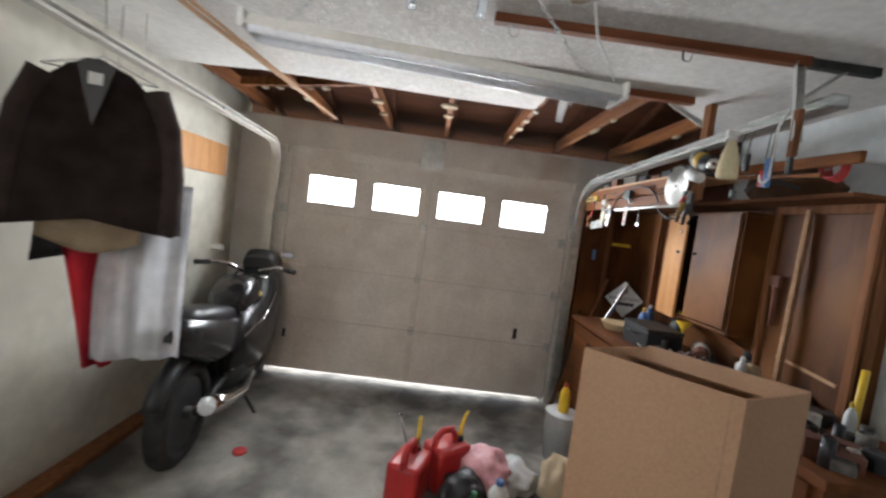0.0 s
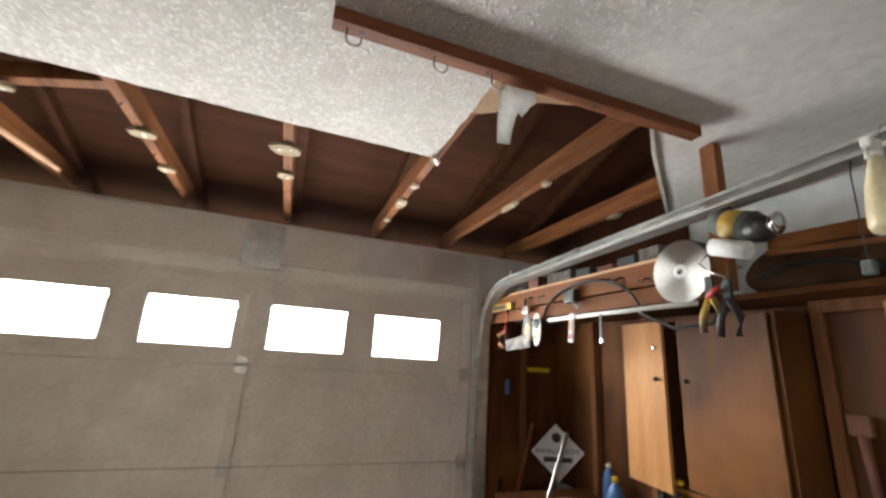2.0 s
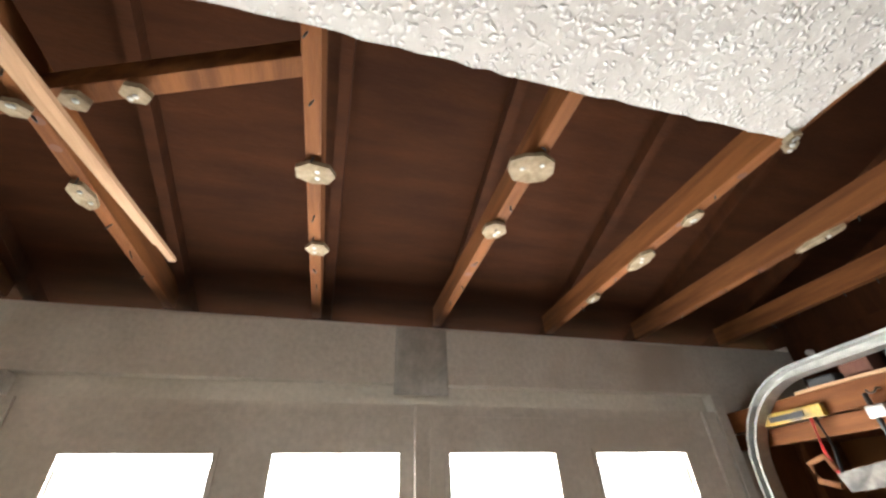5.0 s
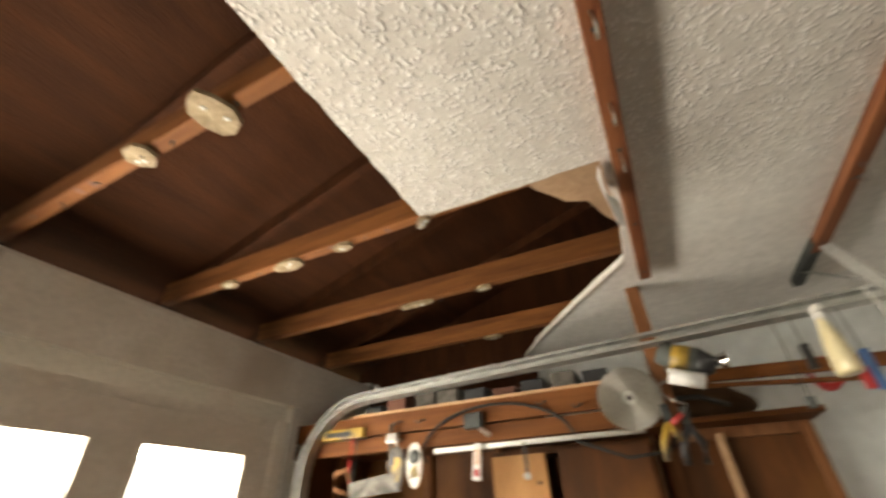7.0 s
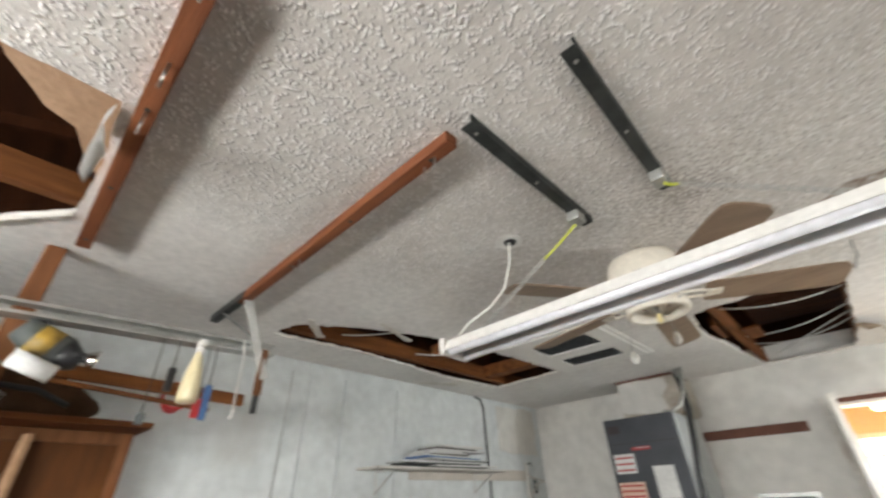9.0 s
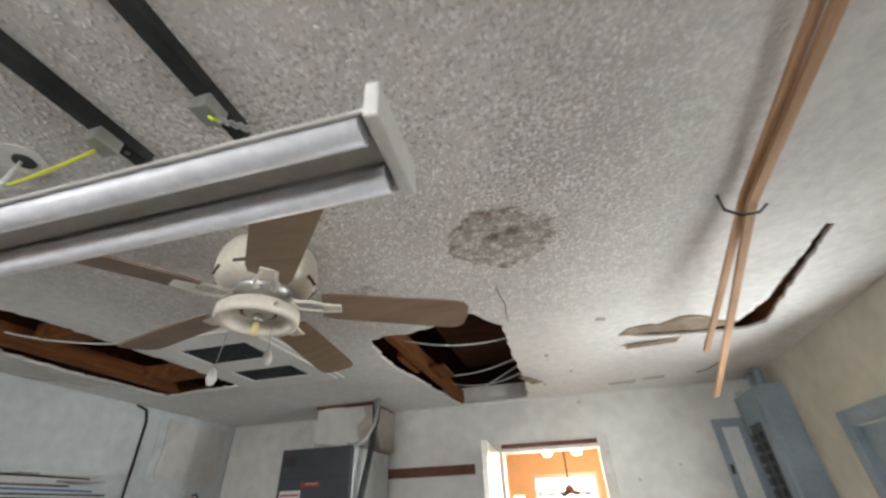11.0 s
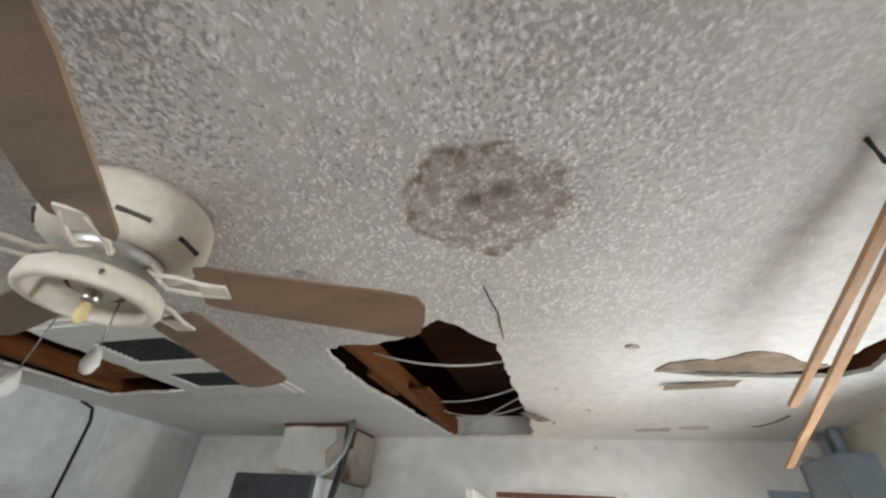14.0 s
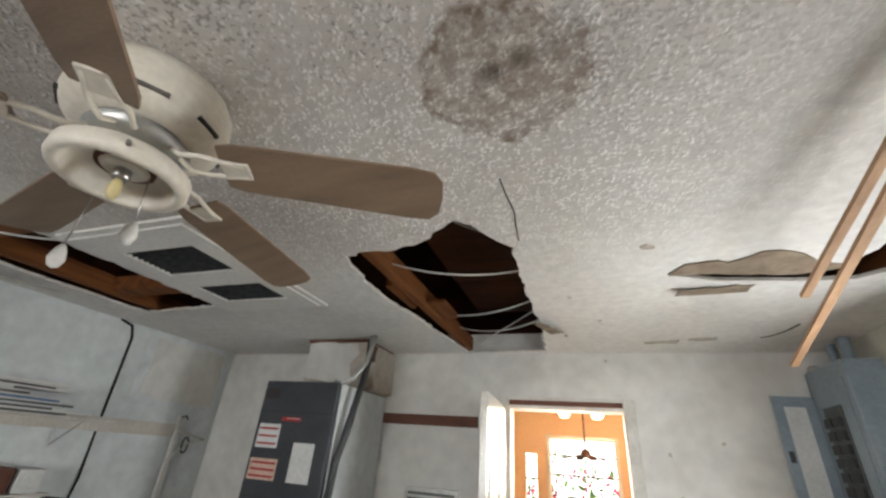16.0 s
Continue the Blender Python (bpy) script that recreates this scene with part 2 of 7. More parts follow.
M = {
    "popcorn": popcorn(),
    "gypsum": mat("gypsum_core", (0.62, 0.58, 0.52), (0.75, 0.71, 0.65), scale=20, rough=0.95, bump=0.6, fine=90),
    "crumb": mat("weathered_gypsum", (0.22, 0.16, 0.10), (0.36, 0.28, 0.19), scale=30, rough=0.95, bump=0.5, fine=90),
    "paper": mat("drywall_paper", (0.34, 0.21, 0.13), (0.46, 0.30, 0.19), scale=9, rough=0.9, bump=0.2),
    "concrete": mat("floor_concrete", (0.20, 0.185, 0.165), (0.36, 0.335, 0.30), scale=3.5, rough=0.75, bump=0.25, fine=70, dirt=(0.06, 0.055, 0.05), dirt_at=0.54),
    "block": mat("painted_block", (0.64, 0.67, 0.67), (0.76, 0.79, 0.79), scale=2.5, rough=0.85, bump=0.18, fine=16, dirt=(0.52, 0.51, 0.49), dirt_at=0.66),
    "plaster": mat("painted_plaster", (0.66, 0.64, 0.60), (0.78, 0.76, 0.72), scale=1.8, rough=0.9, bump=0.10, fine=11, dirt=(0.54, 0.50, 0.45), dirt_at=0.68),
    "warm_plaster": mat("yellowed_plaster", (0.54, 0.51, 0.43), (0.67, 0.64, 0.55), scale=1.6, rough=0.9, bump=0.14, fine=11, dirt=(0.42, 0.39, 0.33), dirt_at=0.64),
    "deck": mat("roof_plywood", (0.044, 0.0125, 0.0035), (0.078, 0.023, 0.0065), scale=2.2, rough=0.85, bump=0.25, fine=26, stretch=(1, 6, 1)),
    "joist": mat("framing_lumber", (0.11, 0.036, 0.010), (0.22, 0.078, 0.022), scale=3.0, rough=0.8, bump=0.25, fine=30, stretch=(9, 0.7, 9), vary=0.15),
    "lumber_x": mat("stained_strip", (0.14, 0.042, 0.018), (0.24, 0.085, 0.036), scale=3.0, rough=0.65, bump=0.25, fine=30, stretch=(0.7, 9, 9), vary=0.1),
    "lumber_z": mat("upright_lumber", (0.14, 0.052, 0.02), (0.24, 0.10, 0.042), scale=3.0, rough=0.75, bump=0.25, fine=30, stretch=(9, 9, 0.7), vary=0.15),
    "board": mat("orange_board", (0.105, 0.032, 0.007), (0.17, 0.056, 0.014), scale=3.0, rough=0.7, bump=0.25, fine=30, stretch=(9, 0.7, 9), vary=0.12),
    "slat": mat("pale_slat", (0.40, 0.23, 0.13), (0.55, 0.34, 0.20), scale=3.0, rough=0.7, bump=0.2, fine=30, stretch=(9, 0.7, 9), vary=0.12),
    "ply": mat("cabinet_plywood", (0.058, 0.018, 0.004), (0.120, 0.039, 0.0085), scale=2.4, rough=0.6, bump=0.15, fine=24, stretch=(4, 5, 0.7), vary=0.18, dirt=(0.20, 0.075, 0.018), dirt_at=0.60),
    "ply_light": mat("pale_plywood", (0.44, 0.20, 0.07), (0.56, 0.28, 0.11), scale=2.4, rough=0.55, bump=0.12, fine=24, stretch=(4, 5, 0.7)),
    "door_skin": mat("garage_door_paint", (0.62, 0.57, 0.51), (0.74, 0.69, 0.63), scale=3.0, rough=0.65, bump=0.15, fine=50, dirt=(0.50, 0.45, 0.39), dirt_at=0.64),
    "stile": mat("bare_stile", (0.57, 0.52, 0.46), (0.69, 0.64, 0.58), scale=4.0, rough=0.65, bump=0.1),
    "front_wall": mat("front_wall_paint", (0.64, 0.60, 0.54), (0.76, 0.72, 0.66), scale=3.0, rough=0.85, bump=0.2, fine=50, dirt=(0.48, 0.42, 0.36), dirt_at=0.64),
    "galv": mat("galvanised_track", (0.42, 0.42, 0.40), (0.60, 0.60, 0.57), scale=14, rough=0.42, metal=0.75, bump=0.08),
    "track_paint": mat("painted_track", (0.62, 0.59, 0.53), (0.72, 0.69, 0.63), scale=8, rough=0.5, metal=0.1, bump=0.1, dirt=(0.40, 0.36, 0.30), dirt_at=0.66),
    "steel": mat("brushed_steel", (0.38, 0.37, 0.35), (0.55, 0.54, 0.52), scale=9, rough=0.28, metal=1.0, bump=0.1, fine=120),
    "saw_steel": saw_steel(),
    "peel": mat("peeled_paint_edge", (0.22, 0.165, 0.12), (0.34, 0.27, 0.205), scale=14, rough=0.95, bump=0.4, fine=80),
    "canvas": mat("brown_canvas", (0.060, 0.030, 0.014), (0.11, 0.058, 0.030), scale=9, rough=0.95, bump=0.5, fine=160),
    "iron": mat("dark_angle_iron", (0.025, 0.028, 0.027), (0.06, 0.064, 0.062), scale=12, rough=0.5, metal=0.5, bump=0.2),
    "white_enamel": mat("white_enamel", (0.74, 0.72, 0.68), (0.80, 0.78, 0.74), scale=5, rough=0.35, bump=0.04),
    "ivory": mat("ivory_fan_enamel", (0.72, 0.66, 0.56), (0.80, 0.74, 0.64), scale=6, rough=0.35, bump=0.04),
    "blade": mat("fan_blade_veneer", (0.20, 0.135, 0.09), (0.28, 0.19, 0.125), scale=4, rough=0.5, bump=0.08, stretch=(1, 6, 1)),
    "brass": plain("brass_socket", (0.72, 0.50, 0.18), 0.3, 0.9),
    "ahu": mat("air_handler_enamel", (0.038, 0.042, 0.05), (0.058, 0.062, 0.072), scale=5, rough=0.45, metal=0.2, bump=0.08),
    "label_white": plain("label_paper", (0.72, 0.72, 0.70), 0.7),
    "label_tan": mat("warning_label", (0.62, 0.40, 0.30), (0.72, 0.55, 0.46), scale=30, rough=0.7, bump=0.02),
    "ink": plain("label_ink", (0.06, 0.05, 0.05), 0.7),
    "red_ink": plain("red_badge", (0.42, 0.03, 0.03), 0.5),
    "tan_duct": mat("plenum_board", (0.45, 0.40, 0.33), (0.62, 0.57, 0.50), scale=8, rough=0.9, bump=0.4, dirt=(0.16, 0.10, 0.07), dirt_at=0.60),
    "black": plain("black_plastic", (0.018, 0.018, 0.02), 0.45),
    "bike_black": mat("bike_gloss_black", (0.010, 0.010, 0.012), (0.022, 0.022, 0.024), scale=8, rough=0.22, bump=0.03, dirt=(0.06, 0.055, 0.05), dirt_at=0.66),
    "rubber": mat("tyre_rubber", (0.016, 0.015, 0.015), (0.035, 0.033, 0.031), scale=14, rough=0.85, bump=0.3),
    "chrome": plain("chrome", (0.75, 0.75, 0.75), 0.12, 1.0),
    "jacket": mat("brown_wool", (0.030, 0.020, 0.018), (0.055, 0.038, 0.034), scale=9, rough=0.95, bump=0.5, fine=240),
    "red_cloth": mat("red_cloth", (0.40, 0.025, 0.04), (0.55, 0.05, 0.07), scale=7, rough=0.9, bump=0.4, fine=200),
    "tan_cloth": mat("tan_lining", (0.40, 0.31, 0.20), (0.52, 0.42, 0.29), scale=8, rough=0.9, bump=0.3, fine=200),
    "sheet": mat("clear_sheeting", (0.66, 0.66, 0.68), (0.80, 0.80, 0.82), scale=6, rough=0.3, bump=0.4, fine=14),
    "red_plastic": mat("red_fuel_plastic", (0.38, 0.018, 0.02), (0.50, 0.03, 0.03), scale=6, rough=0.4, bump=0.06),
    "tool_yellow": mat("grubby_yellow", (0.34, 0.20, 0.03), (0.50, 0.32, 0.05), scale=20, rough=0.5, dirt=(0.08, 0.06, 0.04), dirt_at=0.58),
    "yellow_plastic": plain("yellow_plastic", (0.78, 0.50, 0.03), 0.4),
    "pink_bag": mat("pink_bag", (0.60, 0.27, 0.30), (0.72, 0.42, 0.44), scale=14, rough=0.5, bump=0.6, fine=28),
    "cardboard": mat("cardboard", (0.48, 0.285, 0.17), (0.54, 0.33, 0.20), scale=1.6, rough=0.85, bump=0.06, fine=90),
    "blue_plastic": plain("blue_plastic", (0.06, 0.16, 0.38), 0.4),
    "green_plastic": plain("green_plastic", (0.05, 0.22, 0.10), 0.4),
    "clear_plastic": plain("milky_plastic", (0.62, 0.64, 0.64), 0.25),
    "lamp_tube": plain("fluorescent_tube", (0.86, 0.86, 0.90), 0.3),
    "soap": plain("yellow_soap", (0.74, 0.64, 0.40), 0.3),
    "tan_plastic": plain("cream_caulk_tube", (0.76, 0.62, 0.38), 0.5),
    "clutter": mat("greasy_clutter", (0.05, 0.045, 0.04), (0.16, 0.14, 0.12), scale=18, rough=0.6, bump=0.3, vary=0.5),
    "cord": plain("white_cord", (0.70, 0.69, 0.64), 0.6),
    "yellow_cord": plain("yellow_green_cord", (0.62, 0.66, 0.08), 0.6),
    "black_cord": plain("black_cord", (0.02, 0.02, 0.02), 0.6),
    "brown_paint": mat("brown_wall_board", (0.12, 0.05, 0.035), (0.18, 0.08, 0.055), scale=5, rough=0.7, bump=0.15),
    "trim": mat("aged_white_trim", (0.60, 0.57, 0.52), (0.74, 0.71, 0.66), scale=7, rough=0.6, bump=0.1, dirt=(0.30, 0.22, 0.17), dirt_at=0.66),
    "leaf_white": mat("door_leaf_paint", (0.74, 0.70, 0.63), (0.80, 0.76, 0.69), scale=3, rough=0.22, bump=0.05),
    "orange_wall": mat("peach_wall_paint", (0.80, 0.56, 0.37), (0.85, 0.61, 0.41), scale=3, rough=0.8, bump=0.08),
    "blue_grey": mat("grey_blue_paint", (0.22, 0.27, 0.31), (0.30, 0.36, 0.41), scale=5, rough=0.5, bump=0.08),
    "dark_grey": mat("dark_grey_board", (0.085, 0.095, 0.09), (0.13, 0.14, 0.135), scale=6, rough=0.7, bump=0.15),
    "dark_mesh": mat("grille_dark", (0.03, 0.033, 0.034), (0.06, 0.063, 0.065), scale=30, rough=0.8, bump=0.3),
    "foliage": mat("garden_foliage", (0.16, 0.30, 0.09), (0.30, 0.45, 0.16), scale=20, rough=0.6, vary=0.4),
    "flower": plain("pink_blossom", (0.62, 0.10, 0.16), 0.6),
    "pane": glass("window_glass"),
    "bulb": glow("warm_bulb", (1.0, 0.70, 0.35), 14),
    "garden_sky": glow("garden_sky", (0.93, 0.97, 1.0), 1.0),
    "amber": plain("amber_bulb", (0.80, 0.66, 0.34), 0.2),
    "outside": glow("outdoor_brightness", (0.93, 0.97, 1.0), 5.0),
    "drive": mat("driveway_concrete", (0.40, 0.38, 0.35), (0.55, 0.52, 0.48), scale=2, rough=0.9, bump=0.2),
    "grass": mat("lawn", (0.05, 0.10, 0.025), (0.10, 0.17, 0.05), scale=8, rough=0.9, bump=0.6),
}

# ---- mesh helpers ----


def box(bm, lo, hi, m=None):
    v = [bm.verts.new((x, y, z)) for x in (lo[0], hi[0]) for y in (lo[1], hi[1]) for z in (lo[2], hi[2])]
    for f in ((0, 1, 3, 2), (4, 6, 7, 5), (0, 4, 5, 1), (2, 3, 7, 6), (0, 2, 6, 4), (1, 5, 7, 3)):
        bm.faces.new([v[i] for i in f])
    if m:
        bmesh.ops.transform(bm, matrix=m, verts=v)
    return v


def soft_box(bm, lo, hi, r=0.006, m=None):
    b = bmesh.new()
    box(b, lo, hi)
    bmesh.ops.bevel(b, geom=b.edges[:], offset=r, segments=2, profile=0.6, affect="EDGES")
    if m:
        b.transform(m)
    me = bpy.data.meshes.new("tmp")
    b.to_mesh(me)
    b.free()
    bm.from_mesh(me)
    bpy.data.meshes.remove(me)


def tube(bm, pts, r, seg=8, taper=None, cap=True):
    """A round bar swept along points."""
    pts = [Vector(p) for p in pts]
    rings = []
    for i, p in enumerate(pts):
        d = (pts[min(i + 1, len(pts) - 1)] - pts[max(i - 1, 0)]).normalized()
        q = d.to_track_quat("Z", "Y")
        rr = r if taper is None else r + (taper - r) * i / (len(pts) - 1)
        rings.append([bm.verts.new(p + q @ Vector((rr * math.cos(a), rr * math.sin(a), 0))) for a in (2 * math.pi * j / seg for j in range(seg))])
    for a, b in zip(rings, rings[1:]):
        for j in range(seg):
            bm.faces.new((a[j], a[(j + 1) % seg], b[(j + 1) % seg], b[j])).smooth = True
    if cap:
        bm.faces.new(rings[0][::-1]), bm.faces.new(rings[-1])


def lathe(bm, prof, m=None, seg=28):
    """A turned body from (radius, height) pairs."""
    rings = []
    made = []
    for r, z in prof:
        ring = [bm.verts.new((max(r, 1e-4) * math.cos(2 * math.pi * j / seg), max(r, 1e-4) * math.sin(2 * math.pi * j / seg), z)) for j in range(seg)]
        rings.append(ring)
        made += ring
    for a, b in zip(rings, rings[1:]):
        for j in range(seg):
            bm.faces.new((a[j], a[(j + 1) % seg], b[(j + 1) % seg], b[j])).smooth = True
    bm.faces.new(rings[0][::-1]), bm.faces.new(rings[-1])
    if m:
        bmesh.ops.transform(bm, matrix=m, verts=made)


def prism(bm, poly, z0, z1, m=None):
    """A flat plate with the outline poly, from z0 up to z1."""
    a = [bm.verts.new((x, y, z0)) for x, y in poly]
    b = [bm.verts.new((x, y, z1)) for x, y in poly]
    bm.faces.new(a[::-1]), bm.faces.new(b)
    for i in range(len(poly)):
        j = (i + 1) % len(poly)
        bm.faces.new((a[i], a[j], b[j], b[i]))
    if m:
        bmesh.ops.transform(bm, matrix=m, verts=a + b)


def sagging(a, b, sag, count=14):
    a, b = Vector(a), Vector(b)
    return [a.lerp(b, i / count) - Vector((0, 0, sag * 4 * (i / count) * (1 - i / count))) for i in range(count + 1)]


BASE = {}


def thing(name, at, label, category, group="", kind=""):
    ob = tagged(new(name), label, category, group, kind)
    ob.location = at
    ob.empty_display_size = 0.05
    BASE[ob] = Vector(at)
    return ob


def part(name, bm, material, parent=None, label="", smooth=False):
    bmesh.ops.recalc_face_normals(bm, faces=bm.faces[:])
    me = bpy.data.meshes.new(name)
    if parent:
        bm.transform(Matrix.Translation(-BASE[parent]))
    bm.to_mesh(me)
    bm.free()
    me.materials.append(M[material] if isinstance(material, str) else material)
    if smooth:
        me.polygons.foreach_set("use_smooth", [True] * len(me.polygons))
    ob = tagged(new(name, me), label)
    if parent:
        ob.parent = parent
        BASE[ob] = BASE[parent]
    return ob


def make(fn, *a, **kw):
    bm = bmesh.new()
    fn(bm, *a, **kw)
    return bm


def boxes(*pairs):
    bm = bmesh.new()
    for lo, hi in pairs:
        box(bm, lo, hi)
    return bm


# ---- the large structure ----
XW, XE, YN, YS, H = -1.85, 2.13, 0.06, -5.62, 2.49


def setting(name, bm, material, label="", category=""):
    return tagged(part(name, bm, material), label, category, kind="structure")


setting("ground", boxes(((-60, -60, -0.2), (60, 60, -0.06))), "grass", "lawn round the garage", "ground")
setting("floor", boxes(((XW - 0.2, YS - 0.2, -0.15), (XE + 0.2, 0.10, 0.0))), "concrete", "stained bare concrete garage floor", "floor")
setting("driveway", boxes(((-2.4, 0.10, -0.15), (2.6, 9.0, -0.02))), "drive", "pale concrete driveway outside the garage door", "driveway")
# front wall with the door opening
setting("wall_north", boxes(((XW - 0.2, YN, 0), (-1.37, YN + 0.16, 2.47)), ((1.37, YN, 0), (XE + 0.2, YN + 0.16, 2.47)), ((-1.37, YN, 2.13), (1.37, YN + 0.16, 2.47))),
        "front_wall", "grubby painted front wall round the garage door", "wall")
# block wall on the east: courses of painted block
east = boxes(((XE + 0.012, YS - 0.2, -0.05), (XE + 0.2, YN + 0.16, 2.505)))
setting("wall_east", east, "block", "white painted concrete block wall", "wall")
# west wall with the side door opening
setting("wall_west", boxes(((XW - 0.2, YS - 0.2, -0.05), (XW, -4.80, 2.62)), ((XW - 0.2, -4.06, -0.05), (XW, YN + 0.16, 2.62)), ((XW - 0.2, -4.80, 2.09), (XW, -4.06, 2.62))),
        "warm_plaster", "yellowed white painted wall with scuffs", "wall")
# back wall with the house door opening
setting("wall_south", boxes(((XW, YS - 0.16, -0.05), (-0.840, YS, 2.62)), ((-0.145, YS - 0.16, -0.05), (XE, YS, 2.62)), ((-0.840, YS - 0.16, 2.18), (-0.145, YS, 2.62)), ((-0.840, YS - 0.16, -0.05), (-0.145, YS, 0.14))),
        "plaster", "off-white painted back wall with small stains", "wall")


def ragged(poly, amount, step, seed):
    rnd = random.Random(seed)
    out = []
    for i, p in enumerate(poly):
        q = poly[(i + 1) % len(poly)]
        L = math.dist(p, q)
        cnt = max(1, int(L / step))
        for s in range(cnt):
            f = s / cnt
            w = amount if s else amount * 0.4
            out.append((p[0] + (q[0] - p[0]) * f + rnd.uniform(-w, w), p[1] + (q[1] - p[1]) * f + rnd.uniform(-w, w)))
    return out


EDGE = [(XW, -1.16), (-1.5, -1.15), (-1.16, -1.20), (-0.85, -1.20), (-0.5, -1.20), (0.03, -1.185), (0.658, -1.18), (0.662, -1.34), (0.664, -1.525), (0.665, -1.72),
        (0.92, -1.735), (1.22, -1.72), (1.36, -1.60), (1.62, -1.40), (1.86, -1.22), (XE, -1.06)]
HOLE_LONG = [(1.80, -2.633), (1.62, -2.657), (1.513, -2.817), (1.417, -2.977), (1.369, -3.109), (1.31, -3.30), (1.27, -3.466), (1.235, -3.80), (1.22, -4.53), (1.40, -4.55), (1.58, -4.56), (1.80, -4.585), (1.835, -4.14), (1.83, -3.80), (1.79, -3.50), (1.776, -3.229), (1.785, -2.883)]
HOLE_HOUSE = [(0.168, -4.108), (0.064, -4.08), (-0.042, -4.09), (-0.124, -4.071), (-0.213, -3.998), (-0.253, -3.981), (-0.303, -3.935), (-0.366, -4.014), (-0.402, -4.093), (-0.445, -4.152), (-0.436, -4.285), (-0.433, -4.504), (-0.434, -4.869), (-0.412, -5.54), (-0.26, -5.575), (0.103, -5.60), (0.145, -5.22), (0.176, -4.86), (0.215, -4.62), (0.212, -4.40), (0.192, -4.20)]
HOLE_SLOT = [(-0.945, -4.452), (-1.03, -4.455), (-1.157, -4.478), (-1.33, -4.505), (-1.45, -4.475), (-1.50, -4.25), (-1.487, -3.95), (-1.475, -3.70), (-1.498, -3.71), (-1.53, -4.00), (-1.56, -4.30), (-1.59, -4.52), (-1.53, -4.58), (-1.376, -4.572), (-1.20, -4.545), (-1.076, -4.52)]
VENT = (0.64, 1.075, -4.465, -3.83)


def ceiling_sheet():
    bm = bmesh.new()
    outline = [(XW, YS), (XE, YS)] + [(x, y) for x, y in reversed(EDGE)]
    rnd = random.Random(4)
    rough_edge = []
    back = list(reversed(EDGE))
    for p, q in zip(back, back[1:]):
        cnt = max(1, int(math.dist(p, q) / 0.035))
        for s in range(cnt):
            f, w = s / cnt, (0.003 if s else 0.0)
            rough_edge.append((p[0] + (q[0] - p[0]) * f + rnd.uniform(-w, w), p[1] + (q[1] - p[1]) * f + rnd.uniform(-w, w)))
    outline = [(XW, YS), (XE, YS)] + rough_edge + [back[-1]]
    vent = [(VENT[0], VENT[2]), (VENT[1], VENT[2]), (VENT[1], VENT[3]), (VENT[0], VENT[3])]
    loops = [outline, ragged(HOLE_LONG, 0.012, 0.03, 1), ragged(HOLE_HOUSE, 0.011, 0.03, 2), ragged(HOLE_SLOT, 0.006, 0.03, 3), vent]
    edges, rims = [], []
    for loop in loops:
        vs = [bm.verts.new((x, y, H)) for x, y in loop]
        rims.append(vs)
        edges += [bm.edges.new((vs[i], vs[(i + 1) % len(vs)])) for i in range(len(vs))]
    bmesh.ops.triangle_fill(bm, edges=edges, use_beauty=True, use_dissolve=False)
    up = Vector((0, 0, 0.014))
    bottoms = bm.faces[:]
    twin = {}
    for v in bm.verts[:]:
        twin[v] = bm.verts.new(v.co + up)
    for f in bottoms:
        bm.faces.new([twin[v] for v in reversed(f.verts)])
    for vs in rims:
        for i in range(len(vs)):
            a, b = vs[i], vs[(i + 1) % len(vs)]
            bm.faces.new((a, b, twin[b], twin[a])).material_index = 1
    return bm


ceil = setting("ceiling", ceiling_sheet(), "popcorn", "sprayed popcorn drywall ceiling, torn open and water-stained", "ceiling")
ceil.data.materials.append(M["gypsum"])

# roof deck, rising from the front eave, and its far slope
SL = 0.34
# the overhang beyond the front wall is an unseen addition, keeps sun off the panes
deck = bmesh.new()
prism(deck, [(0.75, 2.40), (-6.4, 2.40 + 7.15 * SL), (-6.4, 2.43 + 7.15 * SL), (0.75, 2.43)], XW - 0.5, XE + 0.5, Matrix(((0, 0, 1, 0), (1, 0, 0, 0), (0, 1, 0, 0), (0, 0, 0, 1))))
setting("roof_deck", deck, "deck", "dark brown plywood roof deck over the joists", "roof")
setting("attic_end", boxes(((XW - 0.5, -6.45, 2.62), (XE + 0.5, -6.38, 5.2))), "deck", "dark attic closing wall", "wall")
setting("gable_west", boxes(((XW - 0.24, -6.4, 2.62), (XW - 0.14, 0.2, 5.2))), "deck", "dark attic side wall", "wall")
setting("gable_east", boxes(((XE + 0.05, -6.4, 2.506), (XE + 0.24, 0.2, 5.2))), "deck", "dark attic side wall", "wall")

